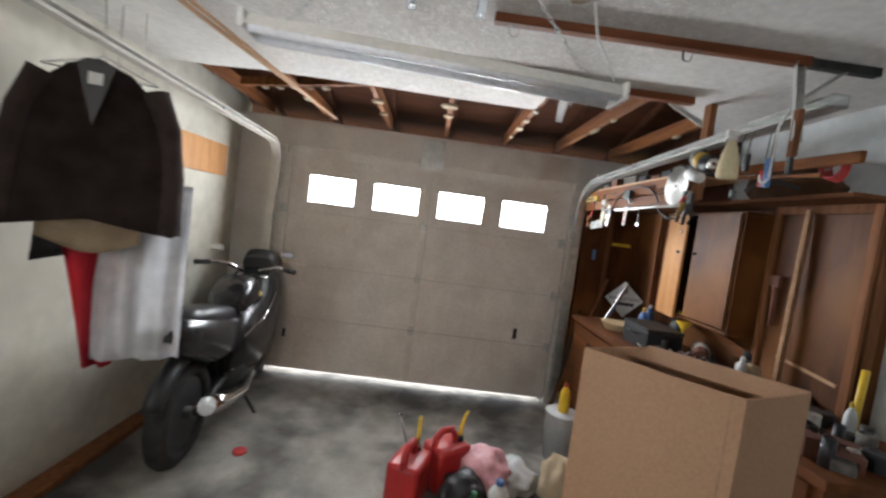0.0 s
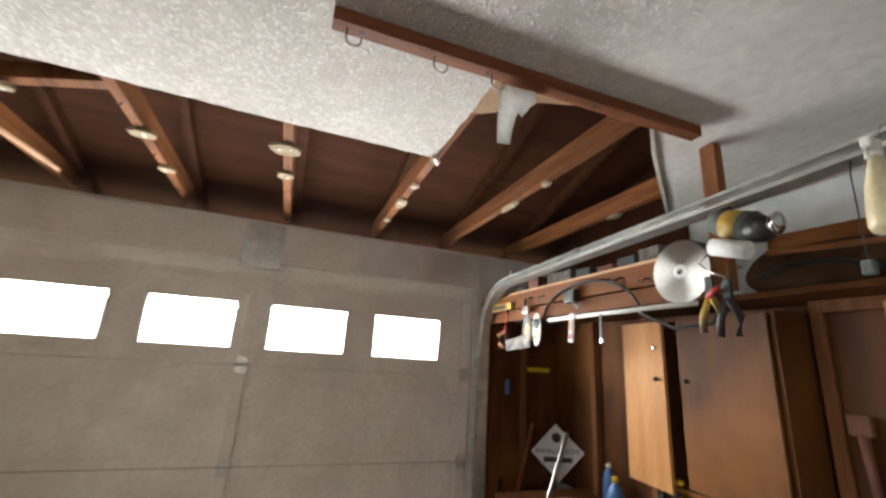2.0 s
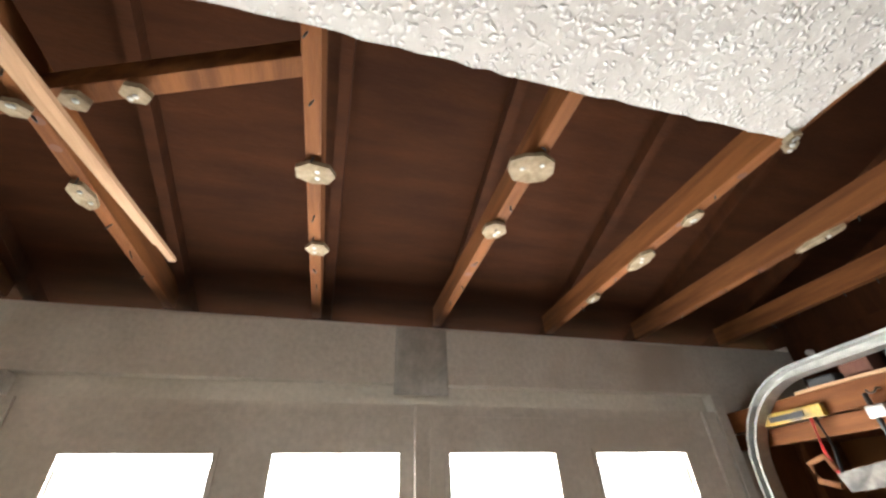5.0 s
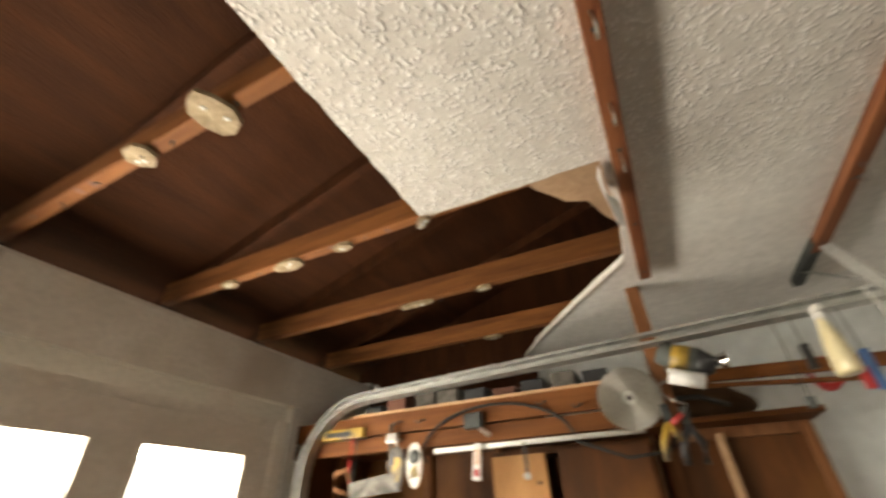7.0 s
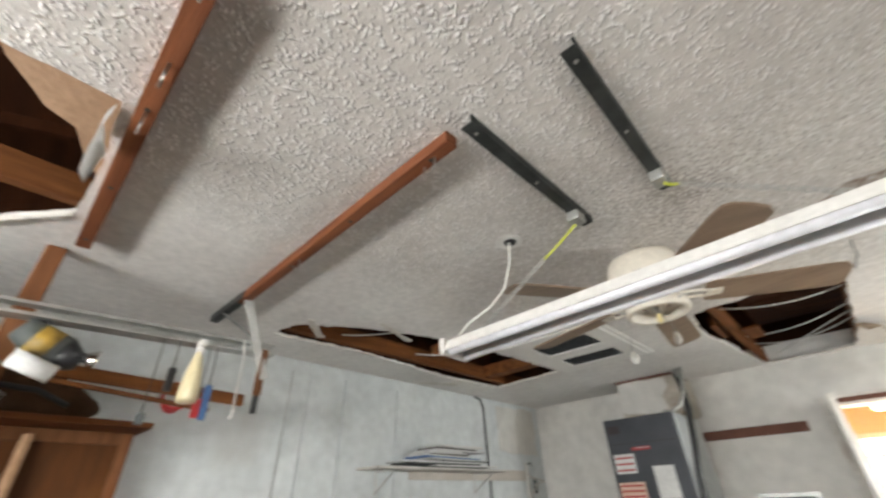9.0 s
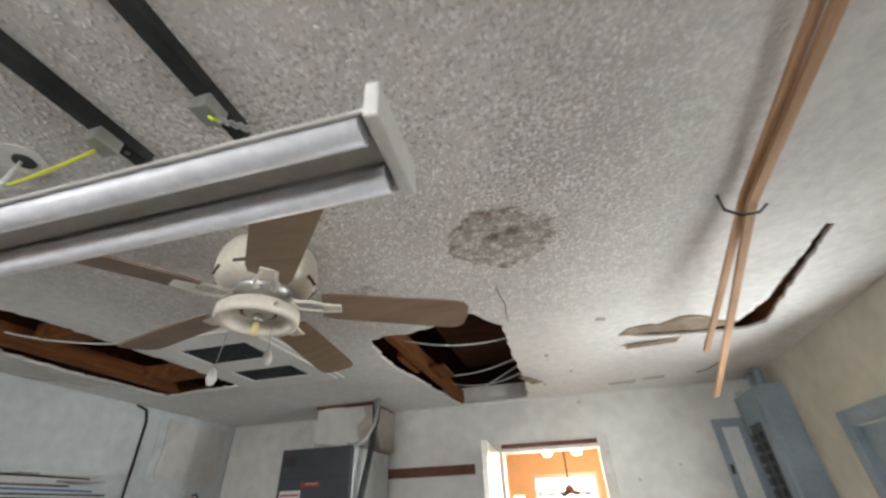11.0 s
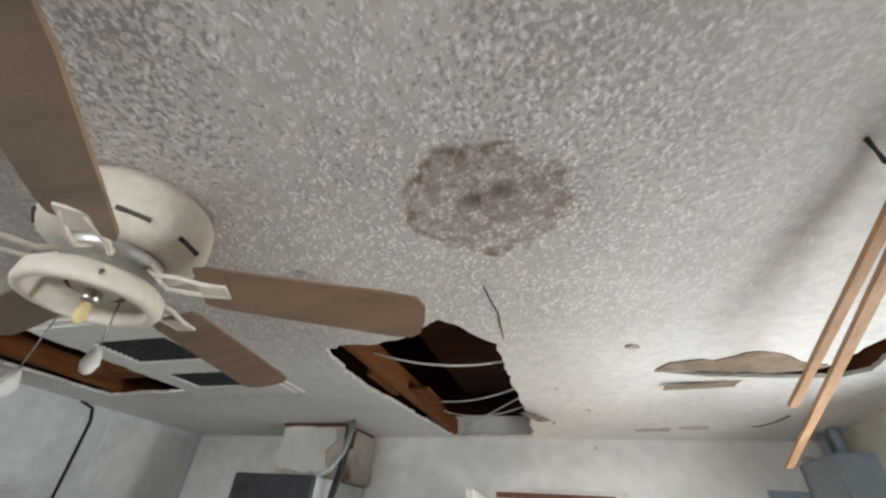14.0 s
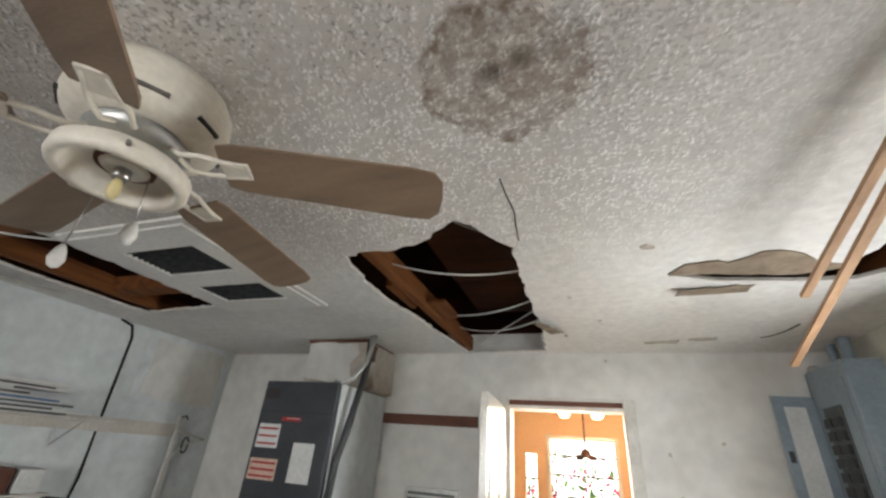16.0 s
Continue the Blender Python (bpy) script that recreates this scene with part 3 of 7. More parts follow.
JOISTS = (-1.60, -1.03, -0.45, 0.10, 0.675, 1.20, 1.745)
for jx in JOISTS:
    j = thing("ceiling_joist", (jx, -2.8, 2.505), "rough-sawn brown ceiling joist under the roof deck", "joist", "ceiling joists")
    part("beam", make(soft_box, (jx - 0.019, -5.70, 2.506), (jx + 0.019, 0.12, 2.60), 0.003), "joist", j)
    jr = random.Random(int(jx * 100) + 300)
    for k in range(7):
        ny = -0.15 - 0.17 * k + jr.uniform(-0.05, 0.05)
        part("nail", make(tube, [(jx + jr.uniform(-0.012, 0.012), ny, 2.508), (jx + jr.uniform(-0.014, 0.014), ny + jr.uniform(-0.006, 0.006), 2.494 - jr.uniform(0, 0.012))], 0.0022, 5), "iron", j)
    for k in range(2):
        ny = jr.uniform(-1.1, -0.2)
        part("knot", make(lathe, [(0.013, -0.0006), (0.010, 0.001)], Matrix.Translation((jx + jr.uniform(-0.006, 0.006), ny, 2.506)), 10), "brown_paint", j)
    r = thing("rafter", (jx + 0.045, -2.8, 2.7), "dark rafter carrying the plywood roof deck", "rafter", "rafters")
    bm = bmesh.new()
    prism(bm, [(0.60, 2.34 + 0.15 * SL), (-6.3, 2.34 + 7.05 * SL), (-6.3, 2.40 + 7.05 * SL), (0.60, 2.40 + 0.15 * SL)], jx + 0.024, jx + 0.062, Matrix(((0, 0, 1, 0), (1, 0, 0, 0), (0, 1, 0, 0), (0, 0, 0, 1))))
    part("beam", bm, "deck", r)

# ---- garage door ----
gd = thing("garage_door", (0, 0.02, 0.03), "closed sectional garage door with four bright panes in its top section", "garage door")
SEC = 0.52
for i in range(4):
    z0, z1 = 0.05 + i * SEC, 0.05 + (i + 1) * SEC - 0.005
    bm = bmesh.new()
    if i < 3:
        soft_box(bm, (-1.40, 0.012, z0), (1.40, 0.045, z1), 0.004)
    else:
        box(bm, (-1.40, 0.012, z0), (1.40, 0.045, 1.695))
        box(bm, (-1.40, 0.012, 1.958), (1.40, 0.045, z1))
        xs = [-1.40] + [e for wx in WIN_X for e in (wx - 0.222, wx + 0.222)] + [1.40]
        for a, b in zip(xs[::2], xs[1::2]):
            box(bm, (a, 0.012, 1.695), (b, 0.045, 1.958))
    section = part("door_section", bm, "door_skin", gd)
    for a, b in ((-1.39, -1.32), (1.32, 1.39)):
        part("end_stile", make(soft_box, (a, 0.0, z0 + 0.004), (b, 0.0125, z1 - 0.004), 0.003), "door_skin", section)
    part("centre_stile", make(soft_box, (-0.028, -0.012, z0 + 0.004), (0.028, 0.0125, z1 - 0.004), 0.004), "stile", section, "pale bare centre stile")
    for za, zb in ((z0, z0 + 0.045), (z1 - 0.045, z1)):
        for a, b in ((-1.318, -0.03), (0.03, 1.318)):
            part("rail", make(soft_box, (a, 0.0095, za + 0.002), (b, 0.0125, zb - 0.002), 0.001), "door_skin", section)
    if i:
        part("weather_strip", boxes(((-1.39, 0.022, z0 - 0.014), (1.39, 0.0445, z0 + 0.014))), "door_skin", section)
        for hx in (-1.35, 0.0, 1.35):
            bm = bmesh.new()
            box(bm, (hx - 0.03, -0.017, z0 - 0.045), (hx + 0.03, -0.013, z0 + 0.045))
            tube(bm, [(hx - 0.035, -0.018, z0), (hx + 0.035, -0.018, z0)], 0.007)
            part("hinge", bm, "galv", section)
part("bottom_seal", make(soft_box, (-1.40, 0.016, 0.044), (1.40, 0.04, 0.0495), 0.004), "rubber", gd)
for wx in WIN_X:
    bm = bmesh.new()
    for lo, hi in (((wx - 0.235, 0.004, 1.682), (wx + 0.235, 0.0115, 1.70)), ((wx - 0.235, 0.004, 1.953), (wx + 0.235, 0.0115, 1.971)),
                   ((wx - 0.235, 0.004, 1.7005), (wx - 0.217, 0.0115, 1.9525)), ((wx + 0.217, 0.004, 1.7005), (wx + 0.235, 0.0115, 1.9525))):
        box(bm, lo, hi)
    wf = part("window_frame", bm, "door_skin", gd)
    pane = part("pane", boxes(((wx - 0.222, 0.026, 1.695), (wx + 0.222, 0.030, 1.958))), "pane", wf, "sunlit clear pane")
    pane.visible_shadow = False
bm = bmesh.new()
soft_box(bm, (1.01, -0.012, 0.62), (1.04, 0.012, 0.72), 0.004)
part("lift_handle", bm, "iron", gd, "dark lift handle")
bm = bmesh.new()
soft_box(bm, (-1.24, -0.010, 0.36), (-1.215, 0.011, 0.44), 0.004)
part("slide_bolt", bm, "iron", gd, "dark slide bolt")

back = tagged(part("backdrop", boxes(((-14, 7.5, 0.3), (14, 7.55, 9.0))), "outside"), "overexposed bright daylight outside the door panes", "backdrop", kind="structure")

for sx in (-1, 1):
    jb = thing("door_jamb", (1.42 * sx, 0.05, 0), "worn painted wooden side jamb of the garage door", "jamb", "door jambs")
    part("post", make(soft_box, (1.405 * sx - 0.028, 0.0, 0.0), (1.405 * sx + 0.028, 0.058, 2.2), 0.004) if sx < 0 else make(soft_box, (1.405, 0.0, 0.0), (1.46, 0.058, 2.2), 0.004), "trim", jb)
hd = thing("door_header", (0, 0.05, 2.16), "painted timber header board above the garage door", "header")
part("board", make(soft_box, (-1.46, 0.012, 2.205), (1.46, 0.058, 2.44), 0.004), "front_wall", hd)
part("centre_plate", make(soft_box, (-0.11, 0.0, 2.16), (0.11, 0.0115, 2.44), 0.004), "galv", hd, "grey spring anchor plate")


def track(sx, rear, front, bend, level):
    x = 1.455 * sx
    tr = thing("door_track", (x, -1.2, 2.2), "curved steel overhead track of the garage door", "track", "door tracks")
    pts = [(x, front, 0.1), (x, front, level - bend)]
    for i in range(1, 9):
        a = math.pi / 2 * i / 8
        pts.append((x, front - bend * (1 - math.cos(a)), level - bend + bend * math.sin(a)))
    pts.append((x, rear, level + 0.075))
    bm = bmesh.new()
    prof = [(-0.022, -0.032), (0.022, -0.032), (0.022, 0.032), (0.012, 0.032), (0.012, 0.028), (0.018, 0.028), (0.018, -0.028), (-0.018, -0.028), (-0.018, 0.028), (-0.012, 0.028), (-0.012, 0.032), (-0.022, 0.032)]
    rings = []
    for i, p in enumerate(pts):
        p = Vector(p)
        d = (Vector(pts[min(i + 1, len(pts) - 1)]) - Vector(pts[max(i - 1, 0)])).normalized()
        nrm = Vector((1, 0, 0)).cross(d).normalized()
        rings.append([bm.verts.new(p + nrm * u + Vector((v * -sx, 0, 0))) for u, v in prof])
    for a, b in zip(rings, rings[1:]):
        for j in range(len(prof)):
            bm.faces.new((a[j], a[(j + 1) % len(prof)], b[(j + 1) % len(prof)], b[j]))
    bm.faces.new(rings[0]), bm.faces.new(rings[-1][::-1])
    part("rail", bm, "track_paint" if sx < 0 else "galv", tr)
    for bz in (0.5, 1.2, 1.7):
        bm = bmesh.new()
        box(bm, (x - 0.01, -0.05, bz - 0.03), (x + 0.01, 0.0, bz + 0.03))
        box(bm, (x - 0.03, -0.004, bz - 0.03), (x + 0.03, 0.0, bz + 0.03))
        part("bracket", bm, "galv", tr)
    for by in (-0.5, -1.1):
        part("bolt", make(tube, [(x - 0.03 * sx, by, 2.235), (x - 0.048 * sx, by, 2.235)], 0.012, 8), "steel", tr)
    return tr


track(1, -2.50, -0.075, 0.34, 2.20)
track(-1, -3.18, -0.045, 0.17, 2.215)

# hanger of the east track: two angle irons down from the ceiling with a wooden stub
hg = thing("track_hanger", (1.50, -2.40, 2.3), "perforated galvanised angle hanger holding the overhead track", "hanger")
bm = bmesh.new()
soft_box(bm, (1.40, -2.345, 2.455), (1.75, -2.31, 2.487), 0.002)
part("ceiling_angle", bm, "iron", hg)
bm = bmesh.new()
a, b = Vector((1.43, -2.33, 2.47)), Vector((1.375, -2.44, 2.13))
q = (b - a).to_track_quat("Z", "Y").to_matrix().to_4x4()
box(bm, (-0.018, -0.003, 0), (0.018, 0.0, (b - a).length), Matrix.Translation(a) @ q)
box(bm, (-0.018, 0, 0), (-0.015, 0.03, (b - a).length), Matrix.Translation(a) @ q)
part("drop_angle", bm, "galv", hg)
bm = bmesh.new()
a, b = Vector((1.62, -2.325, 2.46)), Vector((1.40, -2.39, 2.30))
q = (b - a).to_track_quat("Z", "Y").to_matrix().to_4x4()
box(bm, (-0.014, -0.003, 0), (0.014, 0.0, (b - a).length), Matrix.Translation(a) @ q)
part("brace_angle", bm, "galv", hg)
part("wooden_stub", make(soft_box, (1.359, -2.449, 2.075), (1.382, -2.423, 2.25), 0.004), "lumber_z", hg, "short brown wooden stub")
part("clip", make(soft_box, (1.362, -2.445, 2.01), (1.378, -2.425, 2.073), 0.004), "black", hg)

# ---- bare joists: left-over drywall bits and nails ----


def scrap(at, rx, ry, sides, seed, group="drywall scraps"):
    s = thing("drywall_scrap", at, "broken bit of drywall still nailed under a joist", "drywall scrap", group)
    rnd = random.Random(seed)
    poly = [(at[0] + rx * math.cos(2 * math.pi * i / sides) * rnd.uniform(0.92, 1.05), at[1] + ry * math.sin(2 * math.pi * i / sides) * rnd.uniform(0.88, 1.08)) for i in range(sides)]
    part("board", make(prism, poly, at[2] - 0.014, at[2] - 0.001), "crumb", s)
    for k in range(2):
        nail = make(lathe, [(0.004, -0.003), (0.006, -0.001), (0.006, 0.0)], Matrix.Translation((at[0] + rnd.uniform(-rx, rx) * 0.4, at[1] + rnd.uniform(-ry, ry) * 0.4, at[2] - 0.0145)), 8)
        part("nail", nail, "galv", s)


JB = 2.505
scrap((0.092, -0.95, JB), 0.066, 0.052, 9, 1)
scrap((0.092, -0.675, JB), 0.038, 0.045, 7, 2)
scrap((-0.445, -0.815, JB), 0.055, 0.04, 7, 3)
scrap((-0.44, -0.46, JB), 0.038, 0.04, 6, 4)
scrap((0.675, -0.61, JB), 0.03, 0.07, 7, 5)
scrap((0.675, -0.855, JB), 0.022, 0.04, 6, 6)
scrap((0.672, -0.30, JB), 0.022, 0.045, 6, 7)
scrap((1.20, -1.17, JB), 0.02, 0.035, 6, 8)
scrap((1.20, -0.85, JB), 0.018, 0.09, 7, 9)
scrap((1.745, -1.0, JB), 0.02, 0.05, 6, 10)
scrap((-1.04, -0.60, JB), 0.03, 0.06, 7, 11)
for i in range(9):
    scrap((0.66 + random.uniform(-0.02, 0.02), -1.19 + random.uniform(-0.012, 0.03), JB - 0.016), 0.016, 0.02, 5, 30 + i) if i < 3 else None

# truss web with drywall bits near the west side
tw = thing("truss_web", (-0.95, -0.8, 2.55), "diagonal truss web board with drywall crumbs", "truss web")
bm = bmesh.new()
a, b = Vector((-1.50, -0.72, 2.512)), Vector((-0.46, -1.10, 2.53))
q = (b - a).to_track_quat("X", "Z").to_matrix().to_4x4()
soft_box(bm, (0, -0.022, -0.012), ((b - a).length, 0.022, 0.05), 0.003, Matrix.Translation(a) @ q)
part("board", bm, "joist", tw)
for k in range(5):
    p = a.lerp(b, 0.2 + 0.12 * k)
    scrap((p.x, p.y, 2.499), 0.03, 0.024, 6, 50 + k, "web crumbs")

# brown paper backing and a hanging flap at the torn corner
fl = thing("drywall_flap", (0.8, -1.7, 2.45), "torn drywall flap with brown paper backing hanging from the ceiling", "drywall flap")
part("paper_back", make(prism, [(0.655, -1.515), (0.70, -1.53), (0.76, -1.575), (0.80, -1.60), (0.83, -1.66), (0.93, -1.695), (1.0, -1.735), (0.655, -1.74)], 2.495, 2.502), "paper", fl, "brown paper backing")
bm = bmesh.new()
cols = 7
vs = []
for r in range(6):
    row = []
    for c in range(cols):
        u, w = c / (cols - 1), r / 5
        wide = 0.115 if w < 0.5 else 0.10 - 0.075 * (w - 0.5)
        x = 0.672 + wide * u - 0.006 * w
        row.append(bm.verts.new((x, -1.715 - 0.01 * w + 0.012 * math.sin(3 * u + 2 * w), 2.485 - w * (0.20 if u < 0.55 else 0.115 - 0.02 * math.sin(9 * u)) - 0.012 * w * u)))
    vs.append(row)
for r in range(5):
    for c in range(cols - 1):
        bm.faces.new((vs[r][c], vs[r][c + 1], vs[r + 1][c + 1], vs[r + 1][c]))
bmesh.ops.solidify(bm, geom=bm.faces[:], thickness=0.003)
part("hanging_paper", bm, "label_white", fl, "pale hanging paper", smooth=True)
# broken lip that droops below the diagonal break
bm = bmesh.new()
for k, (p, q2) in enumerate(zip([(1.23, -1.715), (1.36, -1.60), (1.62, -1.40), (1.86, -1.22)], [(1.36, -1.60), (1.62, -1.40), (1.86, -1.22), (2.10, -1.07)])):
    n2 = 6
    for s in range(n2):
        f, g = s / n2, (s + 1) / n2
        x0, y0, x1, y1 = p[0] + (q2[0] - p[0]) * f, p[1] + (q2[1] - p[1]) * f, p[0] + (q2[0] - p[0]) * g, p[1] + (q2[1] - p[1]) * g
        w = 0.003 + 0.005 * random.random()
        prism(bm, [(x0, y0), (x1, y1), (x1 + 0.01, y1 - w), (x0 + 0.01, y0 - w)], 2.483 - 0.004 * random.random(), 2.4885)
lp = thing("drywall_lip", (1.65, -1.4, 2.48), "crumbling white drywall edge along the diagonal break", "drywall edge")
part("edge", bm, "gypsum", lp)

# ---- hook strips on the ceiling ----


def hook(x, y, z):
    pts = [(x, y, z), (x, y, z - 0.025)] + [(x + 0.018 - 0.018 * math.cos(a), y, z - 0.025 - 0.018 * math.sin(a)) for a in (math.pi * i / 8 for i in range(1, 9))] + [(x + 0.036, y, z - 0.012)]
    return make(tube, pts, 0.0028, 6)


def hook_strip(a, b, w, drop, hooks):
    st = thing("hook_strip", ((a[0] + b[0]) / 2, (a[1] + b[1]) / 2, H), "red-brown stained wooden strip with screw hooks, fixed to the ceiling", "hook strip", "hook strips")
    A, B = Vector((*a, H - drop)), Vector((*b, H - drop))
    q = (B - A).to_track_quat("X", "Z").to_matrix().to_4x4()
    part("strip", make(soft_box, (0, -w / 2, 0), ((B - A).length, w / 2, drop - 0.002), 0.003, Matrix.Translation(A) @ q), "lumber_x", st)
    for f in hooks:
        p = A.lerp(B, f)
        part("hook", hook(p.x, p.y, p.z), "steel", st, "bent steel screw hook")
    for f in (0.06, 0.35, 0.65, 0.94):
        p = A.lerp(B, f)
        part("screw", make(lathe, [(0.006, -0.002), (0.006, 0.001)], Matrix.Translation(p), 8), "iron", st)


hook_strip((0.20, -1.762), (1.36, -1.775), 0.040, 0.040, (0.03, 0.22, 0.36))
hook_strip((0.215, -2.315), (1.46, -2.335), 0.038, 0.038, (0.05, 0.6))

# upright post under the ceiling that carries the tool board
ps = thing("hanging_post", (1.50, -1.715, 2.2), "brown wooden post hung from the ceiling beside the tool board", "post")
part("post", make(soft_box, (1.482, -1.745, 1.97), (1.52, -1.69, 2.488), 0.004), "lumber_z", ps)

# ---- two black bars, shop light, cords ----
for bx, tilt in ((0.154, 0.012), (-0.104, -0.02)):
    ba = thing("ceiling_bar", (bx, -2.6, 2.47), "black angle-iron bar screwed to the ceiling", "bar", "ceiling bars")
    MB0 = Matrix.Translation((bx, -2.6, 0)) @ Matrix.Rotation(-tilt, 4, "Z") @ Matrix.Translation((-bx, 2.6, 0))
    bm = bmesh.new()
    box(bm, (bx - 0.017, -2.90, 2.462), (bx + 0.017, -2.305, 2.466), MB0)
    box(bm, (bx - 0.017, -2.90, 2.4655), (bx - 0.013, -2.305, 2.4885), MB0)
    bmesh.ops.remove_doubles(bm, verts=bm.verts[:], dist=0.0006)
    part("bar", bm, "iron", ba)
    bm = bmesh.new()
    soft_box(bm, (bx - 0.018, -2.84, 2.43), (bx + 0.020, -2.79, 2.4615), 0.004, MB0)
    part("clamp", bm, "galv", ba, "small galvanised clamp")
    for yy in (-2.86, -2.60, -2.34):
        part("screw", make(lathe, [(0.005, -0.002), (0.005, 0.0005)], MB0 @ Matrix.Translation((bx, yy, 2.4618)), 8), "steel", ba)

sl = thing("shop_light", (0.05, -2.68, 2.1), "white twin-tube fluorescent shop light hung on chains, unlit", "shop light")
LA, LB = Vector((0.590, -2.695, 2.092)), Vector((-0.515, -2.735, 2.123))
lq = Matrix.Translation(LA) @ (LB - LA).to_track_quat("X", "Z").to_matrix().to_4x4()
LL = (LB - LA).length
bm = bmesh.new()
prism(bm, [(-0.058, 0.0), (-0.036, 0.036), (0.036, 0.036), (0.058, 0.0), (0.055, 0.0), (0.034, 0.032), (-0.034, 0.032), (-0.055, 0.0)], 0, LL, lq @ Matrix(((0, 0, 1, 0), (1, 0, 0, 0), (0, 1, 0, 0), (0, 0, 0, 1))))
part("reflector", bm, "white_enamel", sl)
bm = bmesh.new()
soft_box(bm, (0.02, -0.02, 0.012), (LL - 0.02, 0.02, 0.0315), 0.004, lq)
part("ballast_channel", bm, "white_enamel", sl)
for ty in (-0.036, 0.036):
    bm = bmesh.new()
    tube(bm, [lq @ Vector((0.025, ty, 0.002)), lq @ Vector((LL - 0.025, ty, 0.002))], 0.016, 14)
    part("tube", bm, "lamp_tube", sl, "grey-white unlit fluorescent tube")
for tx in (0.0, LL - 0.016):
    part("end_cap", make(soft_box, (tx, -0.060, -0.010), (tx + 0.016, 0.060, 0.040), 0.004, lq), "white_enamel", sl)
for ex, bar in ((0.10, (0.16, -2.815, 2.425)), (LL - 0.10, (-0.107, -2.815, 2.425))):
    p = lq @ Vector((ex, 0, 0.037))
    mid = Vector(bar).lerp(p, 0.32 if ex < 0.5 else 0.10)
    part("yellow_cord", make(tube, sagging(bar, mid, 0.004, 6), 0.004, 6), "yellow_cord", sl, "knotted yellow-green cord")
    bm = bmesh.new()
    steps = 18
    for i in range(steps):
        c = mid.lerp(p, (i + 0.5) / steps)
        d = (p - mid).normalized()
        side = d.cross(Vector((0, 1, 0) if i % 2 else (1, 0, 0))).normalized()
        L = (p - mid).length / steps * 0.75
        loop = [c + d * (L * math.cos(t)) + side * (0.006 * math.sin(t)) for t in (2 * math.pi * k / 8 for k in range(9))]
        tube(bm, loop, 0.0017, 5, cap=False)
    part("chain", bm, "galv", sl)
ob_ = thing("ceiling_outlet", (0.44, -2.825, 2.48), "old ceiling outlet hole with a white cord to the shop light", "outlet")
part("box", make(lathe, [(0.048, -0.003), (0.048, 0.0), (0.03, 0.0)], Matrix.Translation((0.413, -2.825, 2.488))), "plaster", ob_)
part("opening", make(lathe, [(0.02, -0.004), (0.022, 0.0)], Matrix.Translation((0.41, -2.828, 2.4845))), "black", ob_, "dark hole")
cordp = [(0.412, -2.825, 2.485), (0.418, -2.82, 2.40), (0.44, -2.80, 2.30), (0.475, -2.76, 2.235), (0.53, -2.72, 2.19), (0.562, -2.70, 2.15), (0.56, -2.697, 2.124)]
part("cord", make(tube, cordp, 0.004, 8), "cord", ob_)

# ---- ceiling fan ----
FX, FY = 0.140, -3.330
fan = thing("ceiling_fan", (FX, FY, H), "ivory ceiling fan with five brown blades and bare light ring", "ceiling fan")
T = Matrix.Translation((FX, FY, 0))
part("motor_housing", make(lathe, [(0.10, 2.488), (0.125, 2.482), (0.136, 2.46), (0.141, 2.43), (0.140, 2.395), (0.130, 2.375), (0.105, 2.365), (0.06, 2.362)], T, 40), "ivory", fan)
for k in range(8):
    a = 2 * math.pi * k / 8 + 0.2
    bm = make(box, (0.130, -0.027, 2.385), (0.1395, 0.027, 2.392), T @ Matrix.Rotation(a, 4, "Z"))
    part("vent_slot", bm, "clutter", fan, "dark vent slot")
part("flywheel", make(lathe, [(0.085, 2.361), (0.09, 2.352), (0.075, 2.335), (0.05, 2.330)], T), "galv", fan)
part("switch_cup", make(lathe, [(0.042, 2.329), (0.046, 2.318), (0.044, 2.296), (0.036, 2.288)], T), "ivory", fan)
ring = make(lathe, [(0.040, 2.318), (0.060, 2.312), (0.098, 2.306), (0.110, 2.296), (0.111, 2.272), (0.107, 2.264), (0.094, 2.263), (0.089, 2.268), (0.087, 2.292), (0.078, 2.298), (0.040, 2.300)], T, 48)
part("light_ring", ring, "ivory", fan, "ivory light fitter ring without its shade")
part("reflector_pan", make(lathe, [(0.050, 2.2985), (0.049, 2.2935), (0.02, 2.2925)], T), "brown_paint", fan, "brown socket plate")
part("socket", make(lathe, [(0.014, 2.292), (0.015, 2.272), (0.011, 2.267)], T), "steel", fan, "steel lamp socket")
for k in range(3):
    a = 2 * math.pi * k / 3 + 0.5
    part("thumb_screw", make(tube, [T @ Vector((r_ * math.cos(a), r_ * math.sin(a), 2.282)) for r_ in (0.104, 0.121)], 0.004, 7), "steel", fan)
bulb_ = part("lamp_bulb", make(lathe, [(0.007, 2.266), (0.009, 2.259), (0.0105, 2.246), (0.0095, 2.234), (0.006, 2.228), (0.002, 2.226)], T), "amber", fan, "yellowed small bulb, off", smooth=True)
